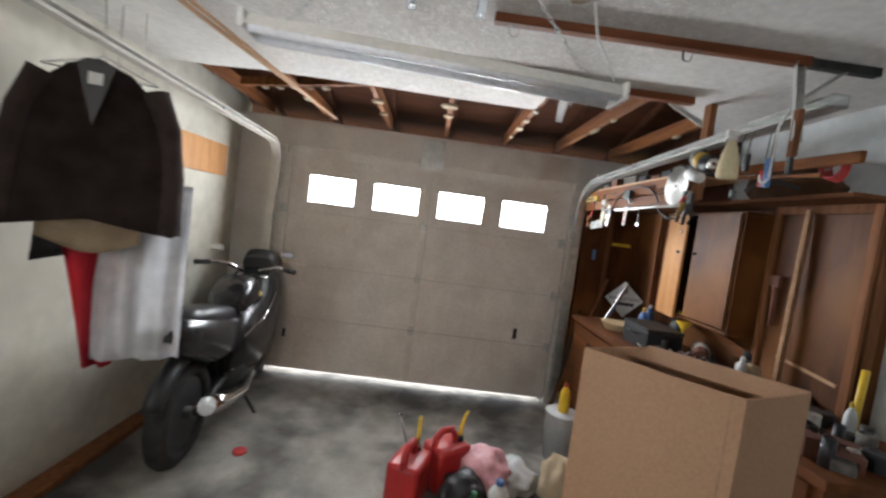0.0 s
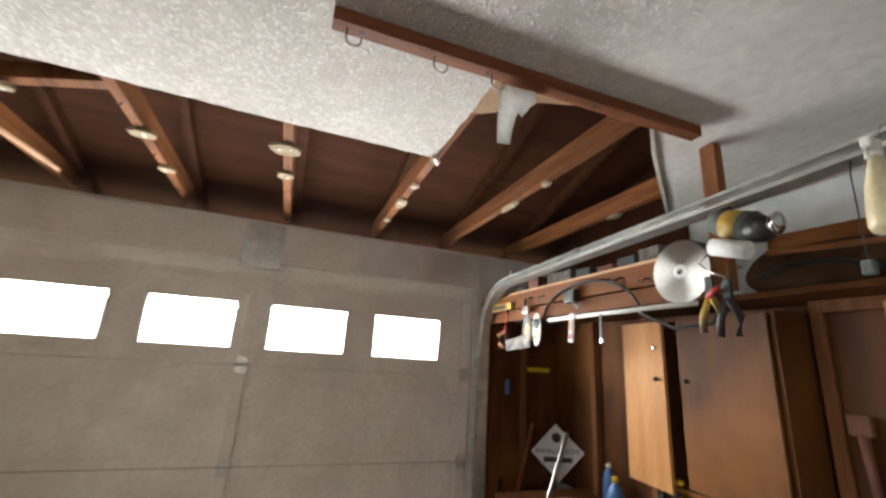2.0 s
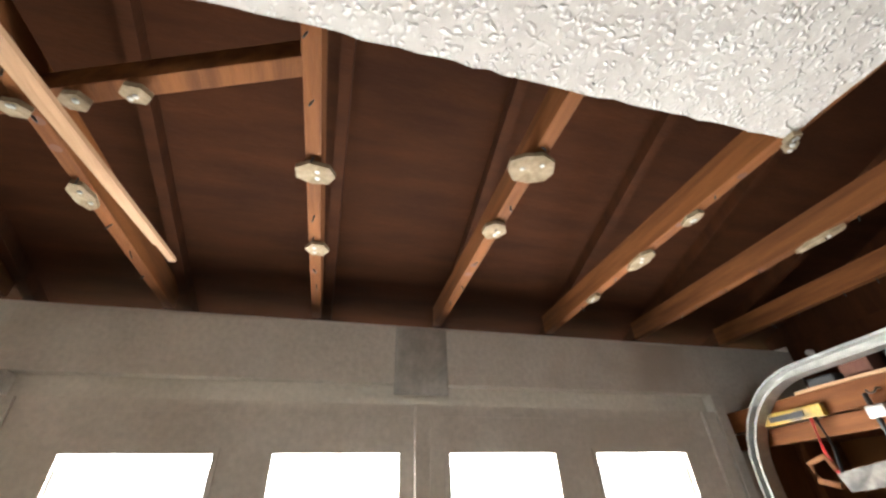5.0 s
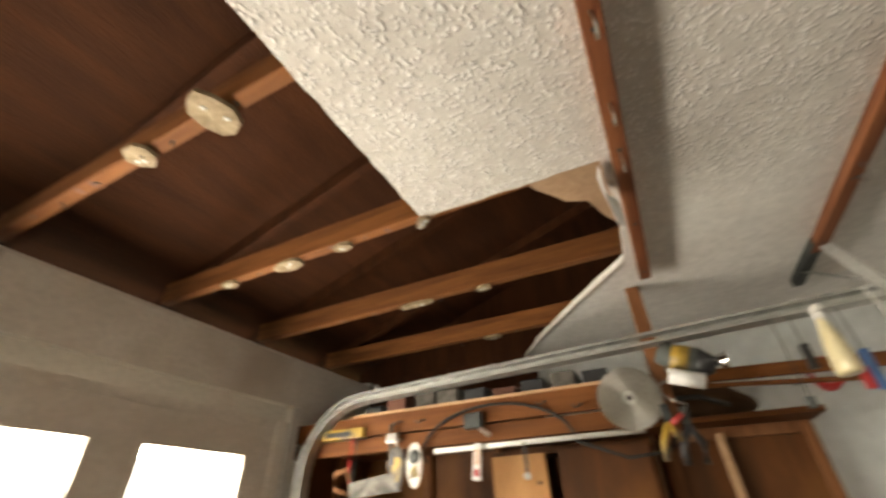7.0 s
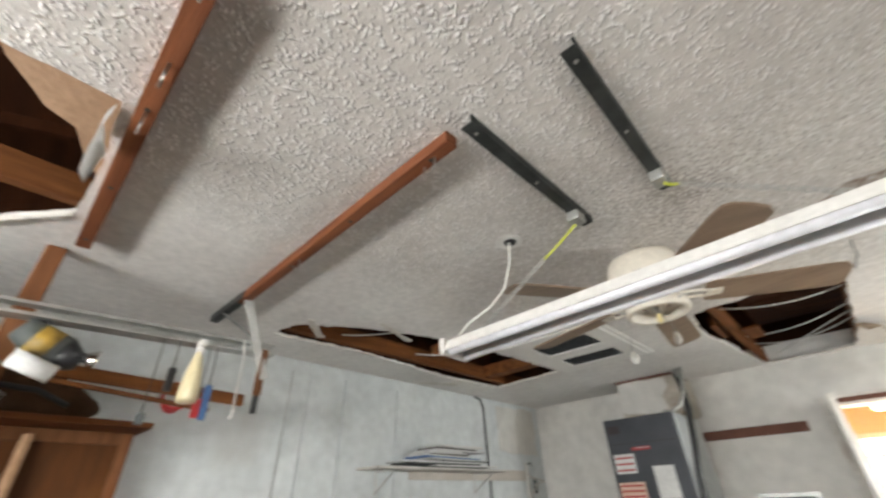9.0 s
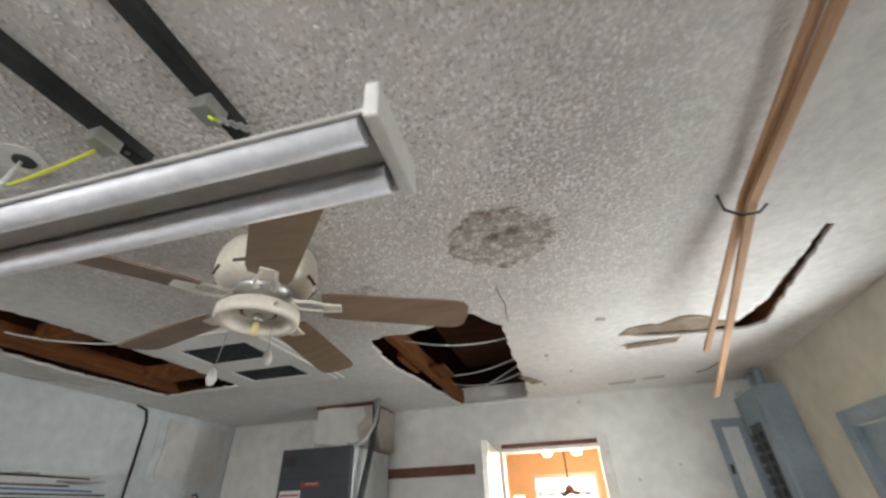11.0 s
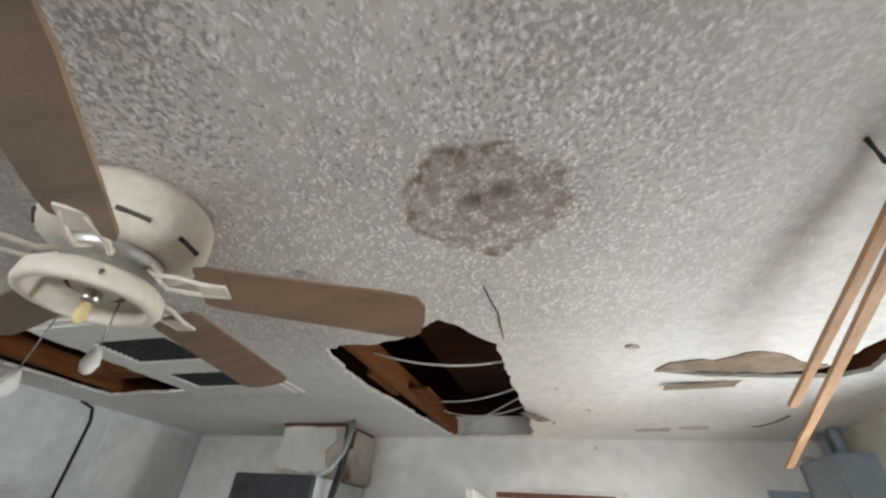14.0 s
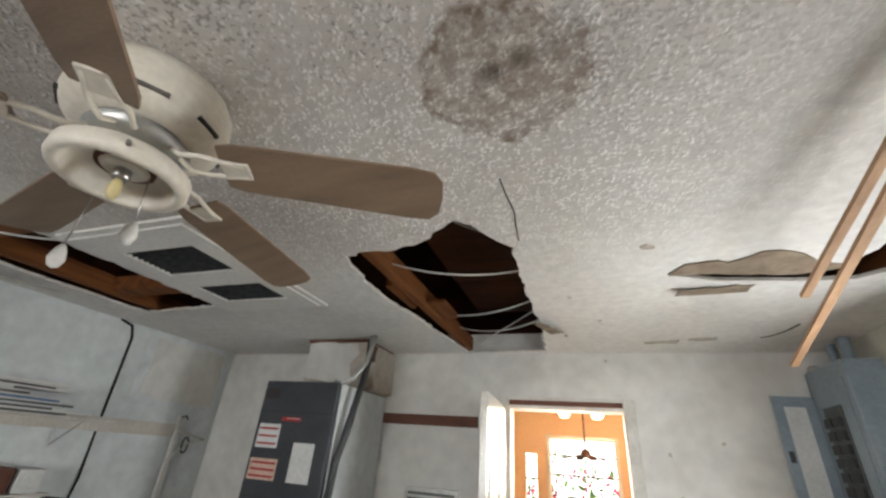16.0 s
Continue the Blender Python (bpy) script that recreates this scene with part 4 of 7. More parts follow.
for k in range(5):
    ang = radians(60 + 72 * k)
    R = T @ Matrix.Rotation(ang, 4, "Z")
    bm = bmesh.new()
    poly = [(0.17, -0.05), (0.20, -0.058), (0.53, -0.066), (0.575, -0.062), (0.592, -0.042), (0.596, 0.0), (0.592, 0.042), (0.575, 0.062), (0.53, 0.066), (0.20, 0.058), (0.17, 0.05)]
    prism(bm, poly, -0.003, 0.003, R @ Matrix.Translation((0, 0, 2.328)) @ Matrix.Rotation(radians(2), 4, "Y") @ Matrix.Rotation(radians(-11), 4, "X"))
    bl = part("fan_blade", bm, "blade", fan, "brown veneer blade")
    bm = bmesh.new()
    for off in (-0.022, 0.022):
        tube(bm, [R @ Vector(p) for p in ((0.07, off * 0.6, 2.345), (0.10, off * 1.1, 2.322), (0.14, off * 1.3, 2.320), (0.18, off, 2.316), (0.215, off * 0.7, 2.317))], 0.005, 8)
    soft_box(bm, (0.172, -0.024, 2.313), (0.225, 0.024, 2.319), 0.002, R)
    part("blade_iron", bm, "ivory", bl, "ornate ivory blade arm")
for px, py, L, nm in ((-0.02, -0.035, 0.095, 1), (0.115, -0.03, 0.13, 2)):
    bm = bmesh.new()
    z0 = 2.295
    tube(bm, [(FX + px, FY + py, z0), (FX + px * 1.2, FY + py * 1.2, z0 - L)], 0.0015, 5)
    pc = part("pull_chain", bm, "steel", fan)
    part("pull_knob", make(lathe, [(0.004, 0.0), (0.010, -0.012), (0.014, -0.03), (0.009, -0.044), (0.002, -0.048)], Matrix.Translation((FX + px * 1.2, FY + py * 1.2, z0 - L)), 14), "white_enamel", pc, "white teardrop knob")

# ---- return grille, holes, slot details ----
vt = thing("ceiling_vent", (0.86, -4.15, H), "white framed ceiling vent with two dark grilles", "vent")
bm = bmesh.new()
x0, x1, y0, y1 = 0.575, 1.145, -4.545, -3.755
zt, zb = 2.4885, 2.470
for lo, hi in (((x0, y0, zb), (x1, -4.425, zt)), ((x0, -3.885, zb), (x1, y1, zt)), ((x0, -4.4248, zb), (0.672, -3.8852, zt)), ((1.03, -4.4248, zb), (x1, -3.8852, zt)), ((0.6722, -4.235, zb), (1.0298, -4.10, zt))):
    box(bm, lo, hi)
part("frame", bm, "white_enamel", vt)
for lo, hi in (((x0 - 0.03, y0 - 0.03, 2.477), (x1 + 0.03, y0, 2.4885)), ((x0 - 0.03, y1, 2.477), (x1 + 0.03, y1 + 0.03, 2.4885)), ((x0 - 0.03, y0 + 0.0005, 2.477), (x0, y1 - 0.0005, 2.4885)), ((x1, y0 + 0.0005, 2.477), (x1 + 0.03, y1 - 0.0005, 2.4885))):
    part("rim", make(soft_box, lo, hi, 0.004), "white_enamel", vt)
for ya, yb in ((-4.10, -3.885), (-4.425, -4.235)):
    gr = part("grille", boxes(((0.672, ya, 2.484), (1.03, yb, 2.488))), "dark_mesh", vt, "dark grille mesh")
    for i in range(9):
        yy = ya + (yb - ya) * (i + 0.5) / 9
        part("slat", make(box, (0.674, -0.006, -0.0008), (1.028, 0.006, 0.0008), Matrix.Translation((0, yy, 2.479)) @ Matrix.Rotation(radians(40), 4, "X")), "dark_mesh", gr)

wiring = thing("attic_wires", (-0.2, -4.7, 2.6), "white electric cables looping across the open ceiling hole", "wires")
for pa, pb, sg in (((0.12, -4.30, 2.56), (-0.50, -4.50, 2.58), 0.05), ((0.12, -4.95, 2.55), (-0.50, -4.85, 2.60), 0.05), ((0.10, -5.3, 2.58), (-0.5, -5.15, 2.60), 0.06), ((-0.2, -4.2, 2.66), (-0.5, -4.25, 2.6), 0.03), ((-0.47, -4.9, 2.56), (0.0, -5.5, 2.53), 0.0)):
    part("cable", make(tube, sagging(pa, pb, sg), 0.004, 6), "cord", wiring)
for pa, pb, sg in (((1.25, -3.3, 2.56), (1.9, -2.9, 2.6), 0.05), ((1.2, -3.9, 2.55), (1.88, -3.5, 2.6), 0.05)):
    part("cable", make(tube, sagging(pa, pb, sg), 0.004, 6), "cord", wiring)
for (lo, hi), lab in ((((0.1445, -4.75, 2.51), (0.175, -4.45, 2.57)), ""), (((-0.02, -4.95, 2.52), (0.07, -4.70, 2.535)), ""), (((1.24, -4.40, 2.52), (1.75, -4.30, 2.60)), ""), (((1.30, -3.75, 2.53), (1.66, -3.66, 2.61)), "")):
    cb = thing("attic_block", lo, "rough wooden blocking between the joists above the hole", "blocking", "attic blocking")
    part("block", make(soft_box, lo, hi, 0.003), "joist", cb)
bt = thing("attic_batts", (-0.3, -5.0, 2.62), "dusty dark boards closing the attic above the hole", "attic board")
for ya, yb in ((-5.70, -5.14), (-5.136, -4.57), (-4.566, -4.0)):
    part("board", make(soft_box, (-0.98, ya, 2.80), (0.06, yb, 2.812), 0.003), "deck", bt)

# loose tongues of drywall along the holes
for cx, cy, ang, L, W, dz in ((-0.47, -5.0, 72, 0.26, 0.07, 0.02), (-1.115, -4.612, 4, 0.25, 0.075, 0.006), (1.97, -4.05, 80, 0.35, 0.07, 0.012), (1.55, -2.74, 140, 0.30, 0.045, 0.02), (1.35, -3.1, 115, 0.35, 0.035, 0.012)):
    t_ = thing("drywall_tongue", (cx, cy, H), "loose torn strip of drywall paper hanging under the ceiling", "drywall strip", "torn strips")
    poly = ragged([(-L / 2, -W / 2), (L / 2, -W / 2 * 0.6), (L / 2, W / 2 * 0.7), (-L / 2, W / 2)], 0.006, 0.03, int(abs(cx) * 100))
    part("strip", make(prism, poly, -0.004, -0.001, Matrix.Translation((cx, cy, H - dz)) @ Matrix.Rotation(radians(ang), 4, "Z") @ Matrix.Rotation(radians(4), 4, "Y")), "peel" if cx < 0 else "gypsum", t_)
# peeled paint round the narrow slot
pl = thing("peeled_patch", (-1.2, -4.35, H), "peeled greyish patch along the narrow ceiling slot", "peeled patch")
part("patch", make(prism, ragged([(-0.943, -4.447), (-0.978, -4.367), (-1.072, -4.348), (-1.108, -4.372), (-1.182, -4.307), (-1.232, -4.304), (-1.30, -4.34), (-1.361, -4.405), (-1.44, -4.44), (-1.44, -4.468), (-1.33, -4.50), (-1.157, -4.472), (-1.03, -4.45)], 0.006, 0.03, 9), 2.4845, 2.4885), "peel", pl)
ck = thing("ceiling_crack", (-0.46, -3.95, H), "thin dark crack in the ceiling texture", "crack")
part("crack", make(tube, [(-0.476, -3.77, 2.489), (-0.478, -3.84, 2.489), (-0.486, -3.93, 2.489), (-0.478, -4.0, 2.489), (-0.472, -4.10, 2.489)], 0.0024, 5), "ink", ck)

for cx, cy, r_ in ((-0.853, -4.205, 0.022), (-0.60, -4.62, 0.010), (-0.72, -4.95, 0.008), (-0.55, -5.20, 0.009)):
    o_ = thing("ceiling_chip", (cx, cy, H), "small curled paint chip on the ceiling", "paint chip", "paint chips")
    part("chip", make(prism, ragged([(cx - r_, cy - r_ * 0.3), (cx, cy - r_ * 0.6), (cx + r_, cy), (cx + r_ * 0.2, cy + r_ * 0.5)], r_ * 0.2, 0.01, int(-cy * 10)), 2.480, 2.4885), "tan_duct", o_)

# long pale slats hung along the west side
for k, (pts, w) in enumerate(((((-0.835, -0.46, 2.405), (-1.03, -2.0, 2.44), (-1.165, -3.43, 2.455), (-1.205, -4.21, 2.305)), 0.009), (((-0.86, -0.52, 2.42), (-1.07, -2.0, 2.435), (-1.175, -3.43, 2.435), (-1.36, -4.79, 2.246)), 0.011))):
    s_ = thing("wooden_lath", pts[1], "long pale wooden slat hung under the ceiling", "slat", "hanging slats")
    bm = bmesh.new()
    rings = []
    for i, p in enumerate(pts):
        d = (Vector(pts[min(i + 1, 3)]) - Vector(pts[max(i - 1, 0)])).normalized()
        side = d.cross(Vector((0, 0, 1))).normalized()
        up = side.cross(d)
        rings.append([bm.verts.new(Vector(p) + side * (a * w) + up * (b * 0.006)) for a, b in ((-1, -1), (1, -1), (1, 1), (-1, 1))])
    for a, b in zip(rings, rings[1:]):
        for j in range(4):
            bm.faces.new((a[j], a[(j + 1) % 4], b[(j + 1) % 4], b[j]))
    bm.faces.new(rings[0][::-1]), bm.faces.new(rings[-1])
    part("slat", bm, "slat", s_)
hk = thing("slat_hook", (-1.17, -3.45, 2.46), "dark screw hook that holds the slats", "hook")
part("hook", make(tube, [(-1.12, -3.45, 2.489), (-1.12, -3.45, 2.44), (-1.15, -3.45, 2.415), (-1.19, -3.45, 2.415), (-1.215, -3.45, 2.435)], 0.004, 6), "iron", hk)

# ---- east side: tool board, cabinets, bench ----


def bar_between(bm, a, b, w, h, m=None):
    a, b = Vector(a), Vector(b)
    q = (b - a).to_track_quat("X", "Z").to_matrix().to_4x4()
    soft_box(bm, (0, -w / 2, -h / 2), ((b - a).length, w / 2, h / 2), 0.003, Matrix.Translation(a) @ q)


tb = thing("tool_board", (1.5, -0.8, 2.05), "orange lumber tool boards hung under the overhead track", "tool board")
part("upper_board", make(soft_box, (1.50, -1.69, 2.035), (1.535, 0.055, 2.125), 0.004), "board", tb)
part("lower_board", make(soft_box, (1.505, -1.69, 1.962), (1.54, 0.055, 2.028), 0.004), "board", tb)
part("top_shelf", make(soft_box, (1.51, -1.55, 2.127), (1.85, -0.30, 2.140), 0.003), "slat", tb, "thin pale shelf board")
part("rail_pipe", make(tube, [(1.485, -1.62, 1.945), (1.485, -0.78, 1.94)], 0.010, 10), "white_enamel", tb, "white conduit rail")

sb = thing("saw_blade", (1.425, -1.605, 2.03), "round steel circular saw blade hung flat on the tool board", "saw blade")
bm = bmesh.new()
teeth = 60
poly = []
for i in range(teeth):
    a = 2 * math.pi * i / teeth
    poly += [(0.113 * math.cos(a), 0.113 * math.sin(a)), (0.107 * math.cos(a + 0.05), 0.107 * math.sin(a + 0.05))]
MB = Matrix.Translation((1.448, -1.60, 2.05)) @ Matrix.Rotation(radians(-90), 4, "Y") @ Matrix.Rotation(radians(14), 4, "Z")
prism(bm, poly, -0.0012, 0.0012, MB)
part("disc", bm, "saw_steel", sb)
part("hub_plate", make(lathe, [(0.024, -0.0026), (0.025, 0.0), (0.024, 0.0026)], MB, 24), "galv", sb)
part("arbor_hole", make(lathe, [(0.010, -0.003), (0.010, 0.004)], MB, 16), "ink", sb, "dark arbor hole")
part("nail", make(tube, [(1.443, -1.60, 2.055), (1.51, -1.60, 2.055)], 0.004, 6), "steel", sb)

# cord loop draped over the boards
cl = thing("black_cable", (1.49, -1.0, 2.0), "black power cable looped over the tool board", "cable")
pts = [(1.488, -0.74 - 0.02 * 0, 1.90)] + [(1.486, -1.05 + 0.33 * math.cos(a), 1.93 + 0.17 * math.sin(a)) for a in (math.pi * i / 14 for i in range(15))] + [(1.47, -1.45, 1.90), (1.46, -1.55, 1.86), (1.47, -1.68, 1.87), (1.49, -1.72, 1.93)]
part("cable", make(tube, pts, 0.006, 7), "black_cord", cl)

# hand tools hung along the rail


def hang_tool(name, label, cat, y, z, pieces):
    t = thing(name, (1.47, y, z), label, cat, "hand tools")
    for nm, bm, material in pieces:
        part(nm, bm, material, t)
    return t


hang_tool("spirit_level", "yellow and black torpedo level lying on the lower board", "level", -0.25, 2.03,
          [("body", make(soft_box, (1.472, -0.40, 2.03), (1.498, -0.10, 2.075), 0.004), "tool_yellow"), ("grip", make(soft_box, (1.468, -0.33, 2.04), (1.4715, -0.18, 2.062), 0.001), "black")])


def oval(y, z, w, h, count=22):
    return [(y + w * math.cos(2 * math.pi * i / count), z + h * math.sin(2 * math.pi * i / count) * (1.0 if i < count / 2 else 1.15)) for i in range(count)]


YZ = Matrix(((0, 0, 1, 0), (1, 0, 0, 0), (0, 1, 0, 0), (0, 0, 0, 1)))
hang_tool("disc_pack", "grey cutting-disc pack with a worn yellow print, hung from the rail", "blade pack", -0.60, 1.89,
          [("card", make(prism, oval(-0.60, 1.895, 0.042, 0.078), 1.462, 1.468, YZ), "clutter"), ("print", make(prism, oval(-0.606, 1.885, 0.024, 0.046, 12), 1.459, 1.4618, YZ), "tool_yellow"),
           ("slot", make(soft_box, (1.458, -0.592, 1.90), (1.4588, -0.576, 1.95), 0.0002), "black"), ("hook", make(tube, [(1.465, -0.60, 1.965), (1.47, -0.60, 2.0), (1.50, -0.60, 2.005)], 0.004, 6), "steel")])
hang_tool("blade_pack", "white oval blade pack with a dark disc, hung from the rail", "blade pack", -0.69, 1.89,
          [("card", make(prism, oval(-0.69, 1.90, 0.038, 0.082), 1.466, 1.471, YZ), "trim"), ("disc", make(lathe, [(0.012, 0.0), (0.028, 0.0), (0.028, 0.003), (0.012, 0.003)], Matrix.Translation((1.4655, -0.69, 1.925)) @ Matrix.Rotation(radians(-90), 4, "Y")), "iron"),
           ("print", make(prism, [(-0.715, 1.85), (-0.668, 1.84), (-0.672, 1.875), (-0.70, 1.90)], 1.463, 1.4655, YZ), "tool_yellow")])
MC1 = Matrix.Translation((0, -0.985, 1.94)) @ Matrix.Rotation(radians(6), 4, "X") @ Matrix.Translation((0, 0.985, -1.94))
hang_tool("drill_bit_card", "red and white packaged blades hanging from the rail", "blade pack", -0.985, 1.88,
          [("card", make(soft_box, (1.468, -1.003, 1.82), (1.474, -0.967, 1.955), 0.002, MC1), "label_white"),
           ("stripe", make(soft_box, (1.464, -0.996, 1.835), (1.4675, -0.976, 1.86), 0.001, MC1), "red_ink"), ("stripe", make(soft_box, (1.464, -0.996, 1.875), (1.4675, -0.974, 1.93), 0.001, MC1), "label_tan")])
hang_tool("wrench", "dull steel wrench hung from the rail", "wrench", -1.18, 1.87,
          [("shank", make(soft_box, (1.466, -1.186, 1.835), (1.472, -1.175, 1.94), 0.002), "iron"), ("jaw", make(lathe, [(0.006, 0.0), (0.013, 0.0), (0.013, 0.006), (0.006, 0.006)], Matrix.Translation((1.472, -1.18, 1.825)) @ Matrix.Rotation(radians(-90), 4, "Y"), 16), "steel")])
for k, (y, z) in enumerate(((-1.28, 2.085), (-0.72, 2.075), (-0.60, 2.08), (-1.42, 2.06))):
    hang_tool("peg_hook", "small bent wire hook screwed into the tool board", "hook", y, z,
              [("hook", make(tube, [(1.50, y, z), (1.478, y, z)] + [(1.478 - 0.006 * math.sin(a), y + 0.016 * (1 - math.cos(a)), z - 0.014 * math.sin(a)) for a in (math.pi * q / 6 for q in range(1, 7))], 0.003, 6), "iron")])
hang_tool("hand_saw", "grey hand saw hung under the tool board", "saw", -0.45, 1.83,
          [("blade", make(prism, [(-0.62, 1.80), (-0.36, 1.78), (-0.34, 1.84), (-0.62, 1.88)], 1.472, 1.475, Matrix(((0, 0, 1, 0), (1, 0, 0, 0), (0, 1, 0, 0), (0, 0, 0, 1)))), "clutter"),
           ("handle", make(tube, [(1.473, -0.34, 1.80), (1.473, -0.27, 1.82), (1.473, -0.26, 1.88), (1.473, -0.33, 1.90), (1.473, -0.35, 1.85)], 0.012, 8), "lumber_z")])
hang_tool("clamp", "dark bar clamp hung at the end of the tool board", "clamp", -0.56, 1.97,
          [("screw", make(tube, [(1.475, -0.56, 2.07), (1.475, -0.56, 1.90)], 0.008, 8), "iron"), ("jaw", make(soft_box, (1.465, -0.60, 1.99), (1.485, -0.54, 2.03), 0.004), "steel")])
hang_tool("pliers", "pliers with dull red and black grips hung on the tool board", "pliers", -0.36, 1.90,
          [("grip_a", make(tube, [(1.475, -0.345, 2.03), (1.475, -0.335, 1.92), (1.475, -0.35, 1.84)], 0.007, 7), "red_plastic"), ("grip_b", make(tube, [(1.475, -0.36, 2.03), (1.475, -0.375, 1.92), (1.475, -0.36, 1.84)], 0.007, 7), "black")])
hang_tool("hammer_holster", "dark tool lying on the tool board", "tool", -0.95, 2.05,
          [("body", make(soft_box, (1.462, -1.01, 2.01), (1.498, -0.93, 2.075), 0.008), "iron"), ("tip", make(tube, [(1.475, -1.0, 2.01), (1.47, -1.04, 1.98)], 0.010, 8), "steel")])

# paint roller, drill and cutters that hang on the post
rl = thing("paint_roller", (1.46, -1.79, 2.08), "white fluffy paint roller on a bent wire frame", "paint roller")
part("sleeve", make(tube, [(1.42, -1.745, 2.10), (1.42, -1.85, 2.065)], 0.027, 16), "label_white", rl)
part("wire", make(tube, [(1.42, -1.73, 2.085), (1.42, -1.69, 2.06), (1.42, -1.73, 2.02), (1.42, -1.77, 2.0), (1.42, -1.75, 1.97)], 0.004, 6), "steel", rl)
part("grip", make(tube, [(1.42, -1.75, 1.975), (1.42, -1.71, 1.945)], 0.009, 8), "red_ink", rl)
dr_ = thing("power_drill", (1.47, -1.80, 2.15), "yellow and black power drill hung on the post", "drill")
part("motor", make(tube, [(1.455, -1.735, 2.195), (1.455, -1.76, 2.18), (1.455, -1.85, 2.14)], 0.036, 16, 0.050), "dark_grey", dr_)
part("band", make(tube, [(1.455, -1.775, 2.1735), (1.455, -1.825, 2.151)], 0.0455, 16, 0.0495), "tool_yellow", dr_, "worn yellow housing band")
part("gearbox", make(tube, [(1.455, -1.845, 2.142), (1.455, -1.885, 2.122), (1.455, -1.90, 2.115)], 0.051, 16, 0.020), "black", dr_)
part("handle", make(soft_box, (1.447, -1.79, 2.17), (1.473, -1.745, 2.235), 0.008), "black", dr_)
ct = thing("work_light", (1.44, -1.88, 2.13), "chrome-headed work light clipped beside the drill", "work light")
part("head", make(lathe, [(0.012, 0.0), (0.030, 0.03), (0.032, 0.036), (0.01, 0.036)], Matrix.Translation((1.42, -1.90, 2.13)) @ Matrix.Rotation(radians(100), 4, "X")), "chrome", ct)
part("body", make(tube, [(1.42, -1.90, 2.13), (1.43, -1.86, 2.14)], 0.012, 10), "black", ct)
for k, (y, z, ml, mc) in enumerate(((-1.755, 1.91, "black", "black bolt cutter"), (-1.70, 1.925, "tool_yellow", "grubby yellow-handled tin snips"))):
    sn = thing("snips", (1.45, y, z), mc + " hung on the post", "snips", "snips")
    part("jaw", make(soft_box, (1.44, y - 0.015, z + 0.02), (1.452, y + 0.012, z + 0.09), 0.004), "iron", sn)
    part("handle", make(tube, [(1.446, y, z + 0.03), (1.446, y - 0.03, z - 0.03), (1.446, y - 0.02, z - 0.085)], 0.011, 8), ml, sn)
    part("handle", make(tube, [(1.446, y, z + 0.03), (1.446, y + 0.03, z - 0.03), (1.446, y + 0.035, z - 0.085)], 0.011, 8), ml, sn)
# brown boards that run on behind the post
for (a, b, w, h) in (((1.60, -1.80, 2.125), (1.60, -2.48, 2.10), 0.02, 0.045), ((1.58, -1.80, 2.09), (1.58, -2.35, 2.045), 0.012, 0.016)):
    lb = thing("wooden_rail", a, "brown wooden rail fixed beyond the hanging post", "rail", "wooden rails")
    part("rail", make(bar_between, a, b, w, h), "joist", lb)

# squeeze bottle and small things on the track end
so = thing("spray_bottle", (1.31, -2.19, 2.01), "flat milky spray bottle of yellow liquid hung from the track", "spray bottle")
MS = Matrix.Translation((1.315, -2.19, 2.01)) @ Matrix.Diagonal((1.15, 0.72, 1.0, 1.0))
part("body", make(lathe, [(0.012, 0.0), (0.038, 0.003), (0.042, 0.012), (0.040, 0.05), (0.033, 0.10), (0.020, 0.145), (0.014, 0.165), (0.014, 0.18)], MS, 24), "soap", so, smooth=True)
part("spray_head", make(soft_box, (-0.030, -0.010, 0.183), (0.022, 0.010, 0.208), 0.006, Matrix.Translation((1.315, -2.19, 2.01))), "white_enamel", so, "white trigger head")
part("collar", make(lathe, [(0.017, 0.166), (0.017, 0.182), (0.012, 0.1825)], MS, 16), "white_enamel", so)
part("trigger", make(tube, [(1.298, -2.19, 2.192), (1.284, -2.19, 2.18), (1.281, -2.19, 2.162)], 0.004, 6), "white_enamel", so)
part("wire", make(tube, [(1.33, -2.19, 2.215), (1.37, -2.19, 2.27), (1.455, -2.19, 2.30)], 0.002, 5), "steel", so)
jh = thing("white_hook", (1.36, -2.36, 2.1), "long white wire hook hanging from the track", "hook")
part("hook", make(tube, [(1.40, -2.36, 2.28), (1.365, -2.36, 2.20), (1.362, -2.36, 2.00)] + [(1.362 - 0.016 + 0.016 * math.cos(a), -2.352, 2.0 - 0.018 * math.sin(a)) for a in (math.pi * i / 6 for i in range(1, 7))] + [(1.33, -2.352, 2.012)], 0.004, 7), "white_enamel", jh)
for y, c, nm, z0, z1 in ((-2.15, "black", "black", 2.06, 2.14), (-2.28, "blue_plastic", "blue", 1.98, 2.10), (-2.255, "red_plastic", "red", 1.985, 2.05), (-2.10, "dark_grey", "grey", 1.95, 1.985)):
    tg = thing("hanging_grip", (1.42, y, z0), nm + " plastic clip hanging on a wire from the track", "clip", "hanging clips")
    part("grip", make(soft_box, (1.41, y - 0.012, z0), (1.43, y + 0.012, z1), 0.005), c, tg)
    part("wire", make(tube, [(1.42, y, z1), (1.425, y, 2.20), (1.44, y, 2.25)], 0.0018, 5), "iron", tg)
rc = thing("cord_coil", (1.735, -2.257, 2.108), "red extension cord coiled on a peg of the wooden rail", "cord coil")
for k in range(4):
    pts = [(1.705 + 0.012 * k, -2.257 + (0.050 - 0.004 * k) * math.cos(a + k), 2.108 + (0.047 + 0.003 * k) * math.sin(a + k)) for a in (2 * math.pi * i / 20 for i in range(21))]
    part("loop", make(tube, pts, 0.007, 6, cap=False), "red_plastic", rc)
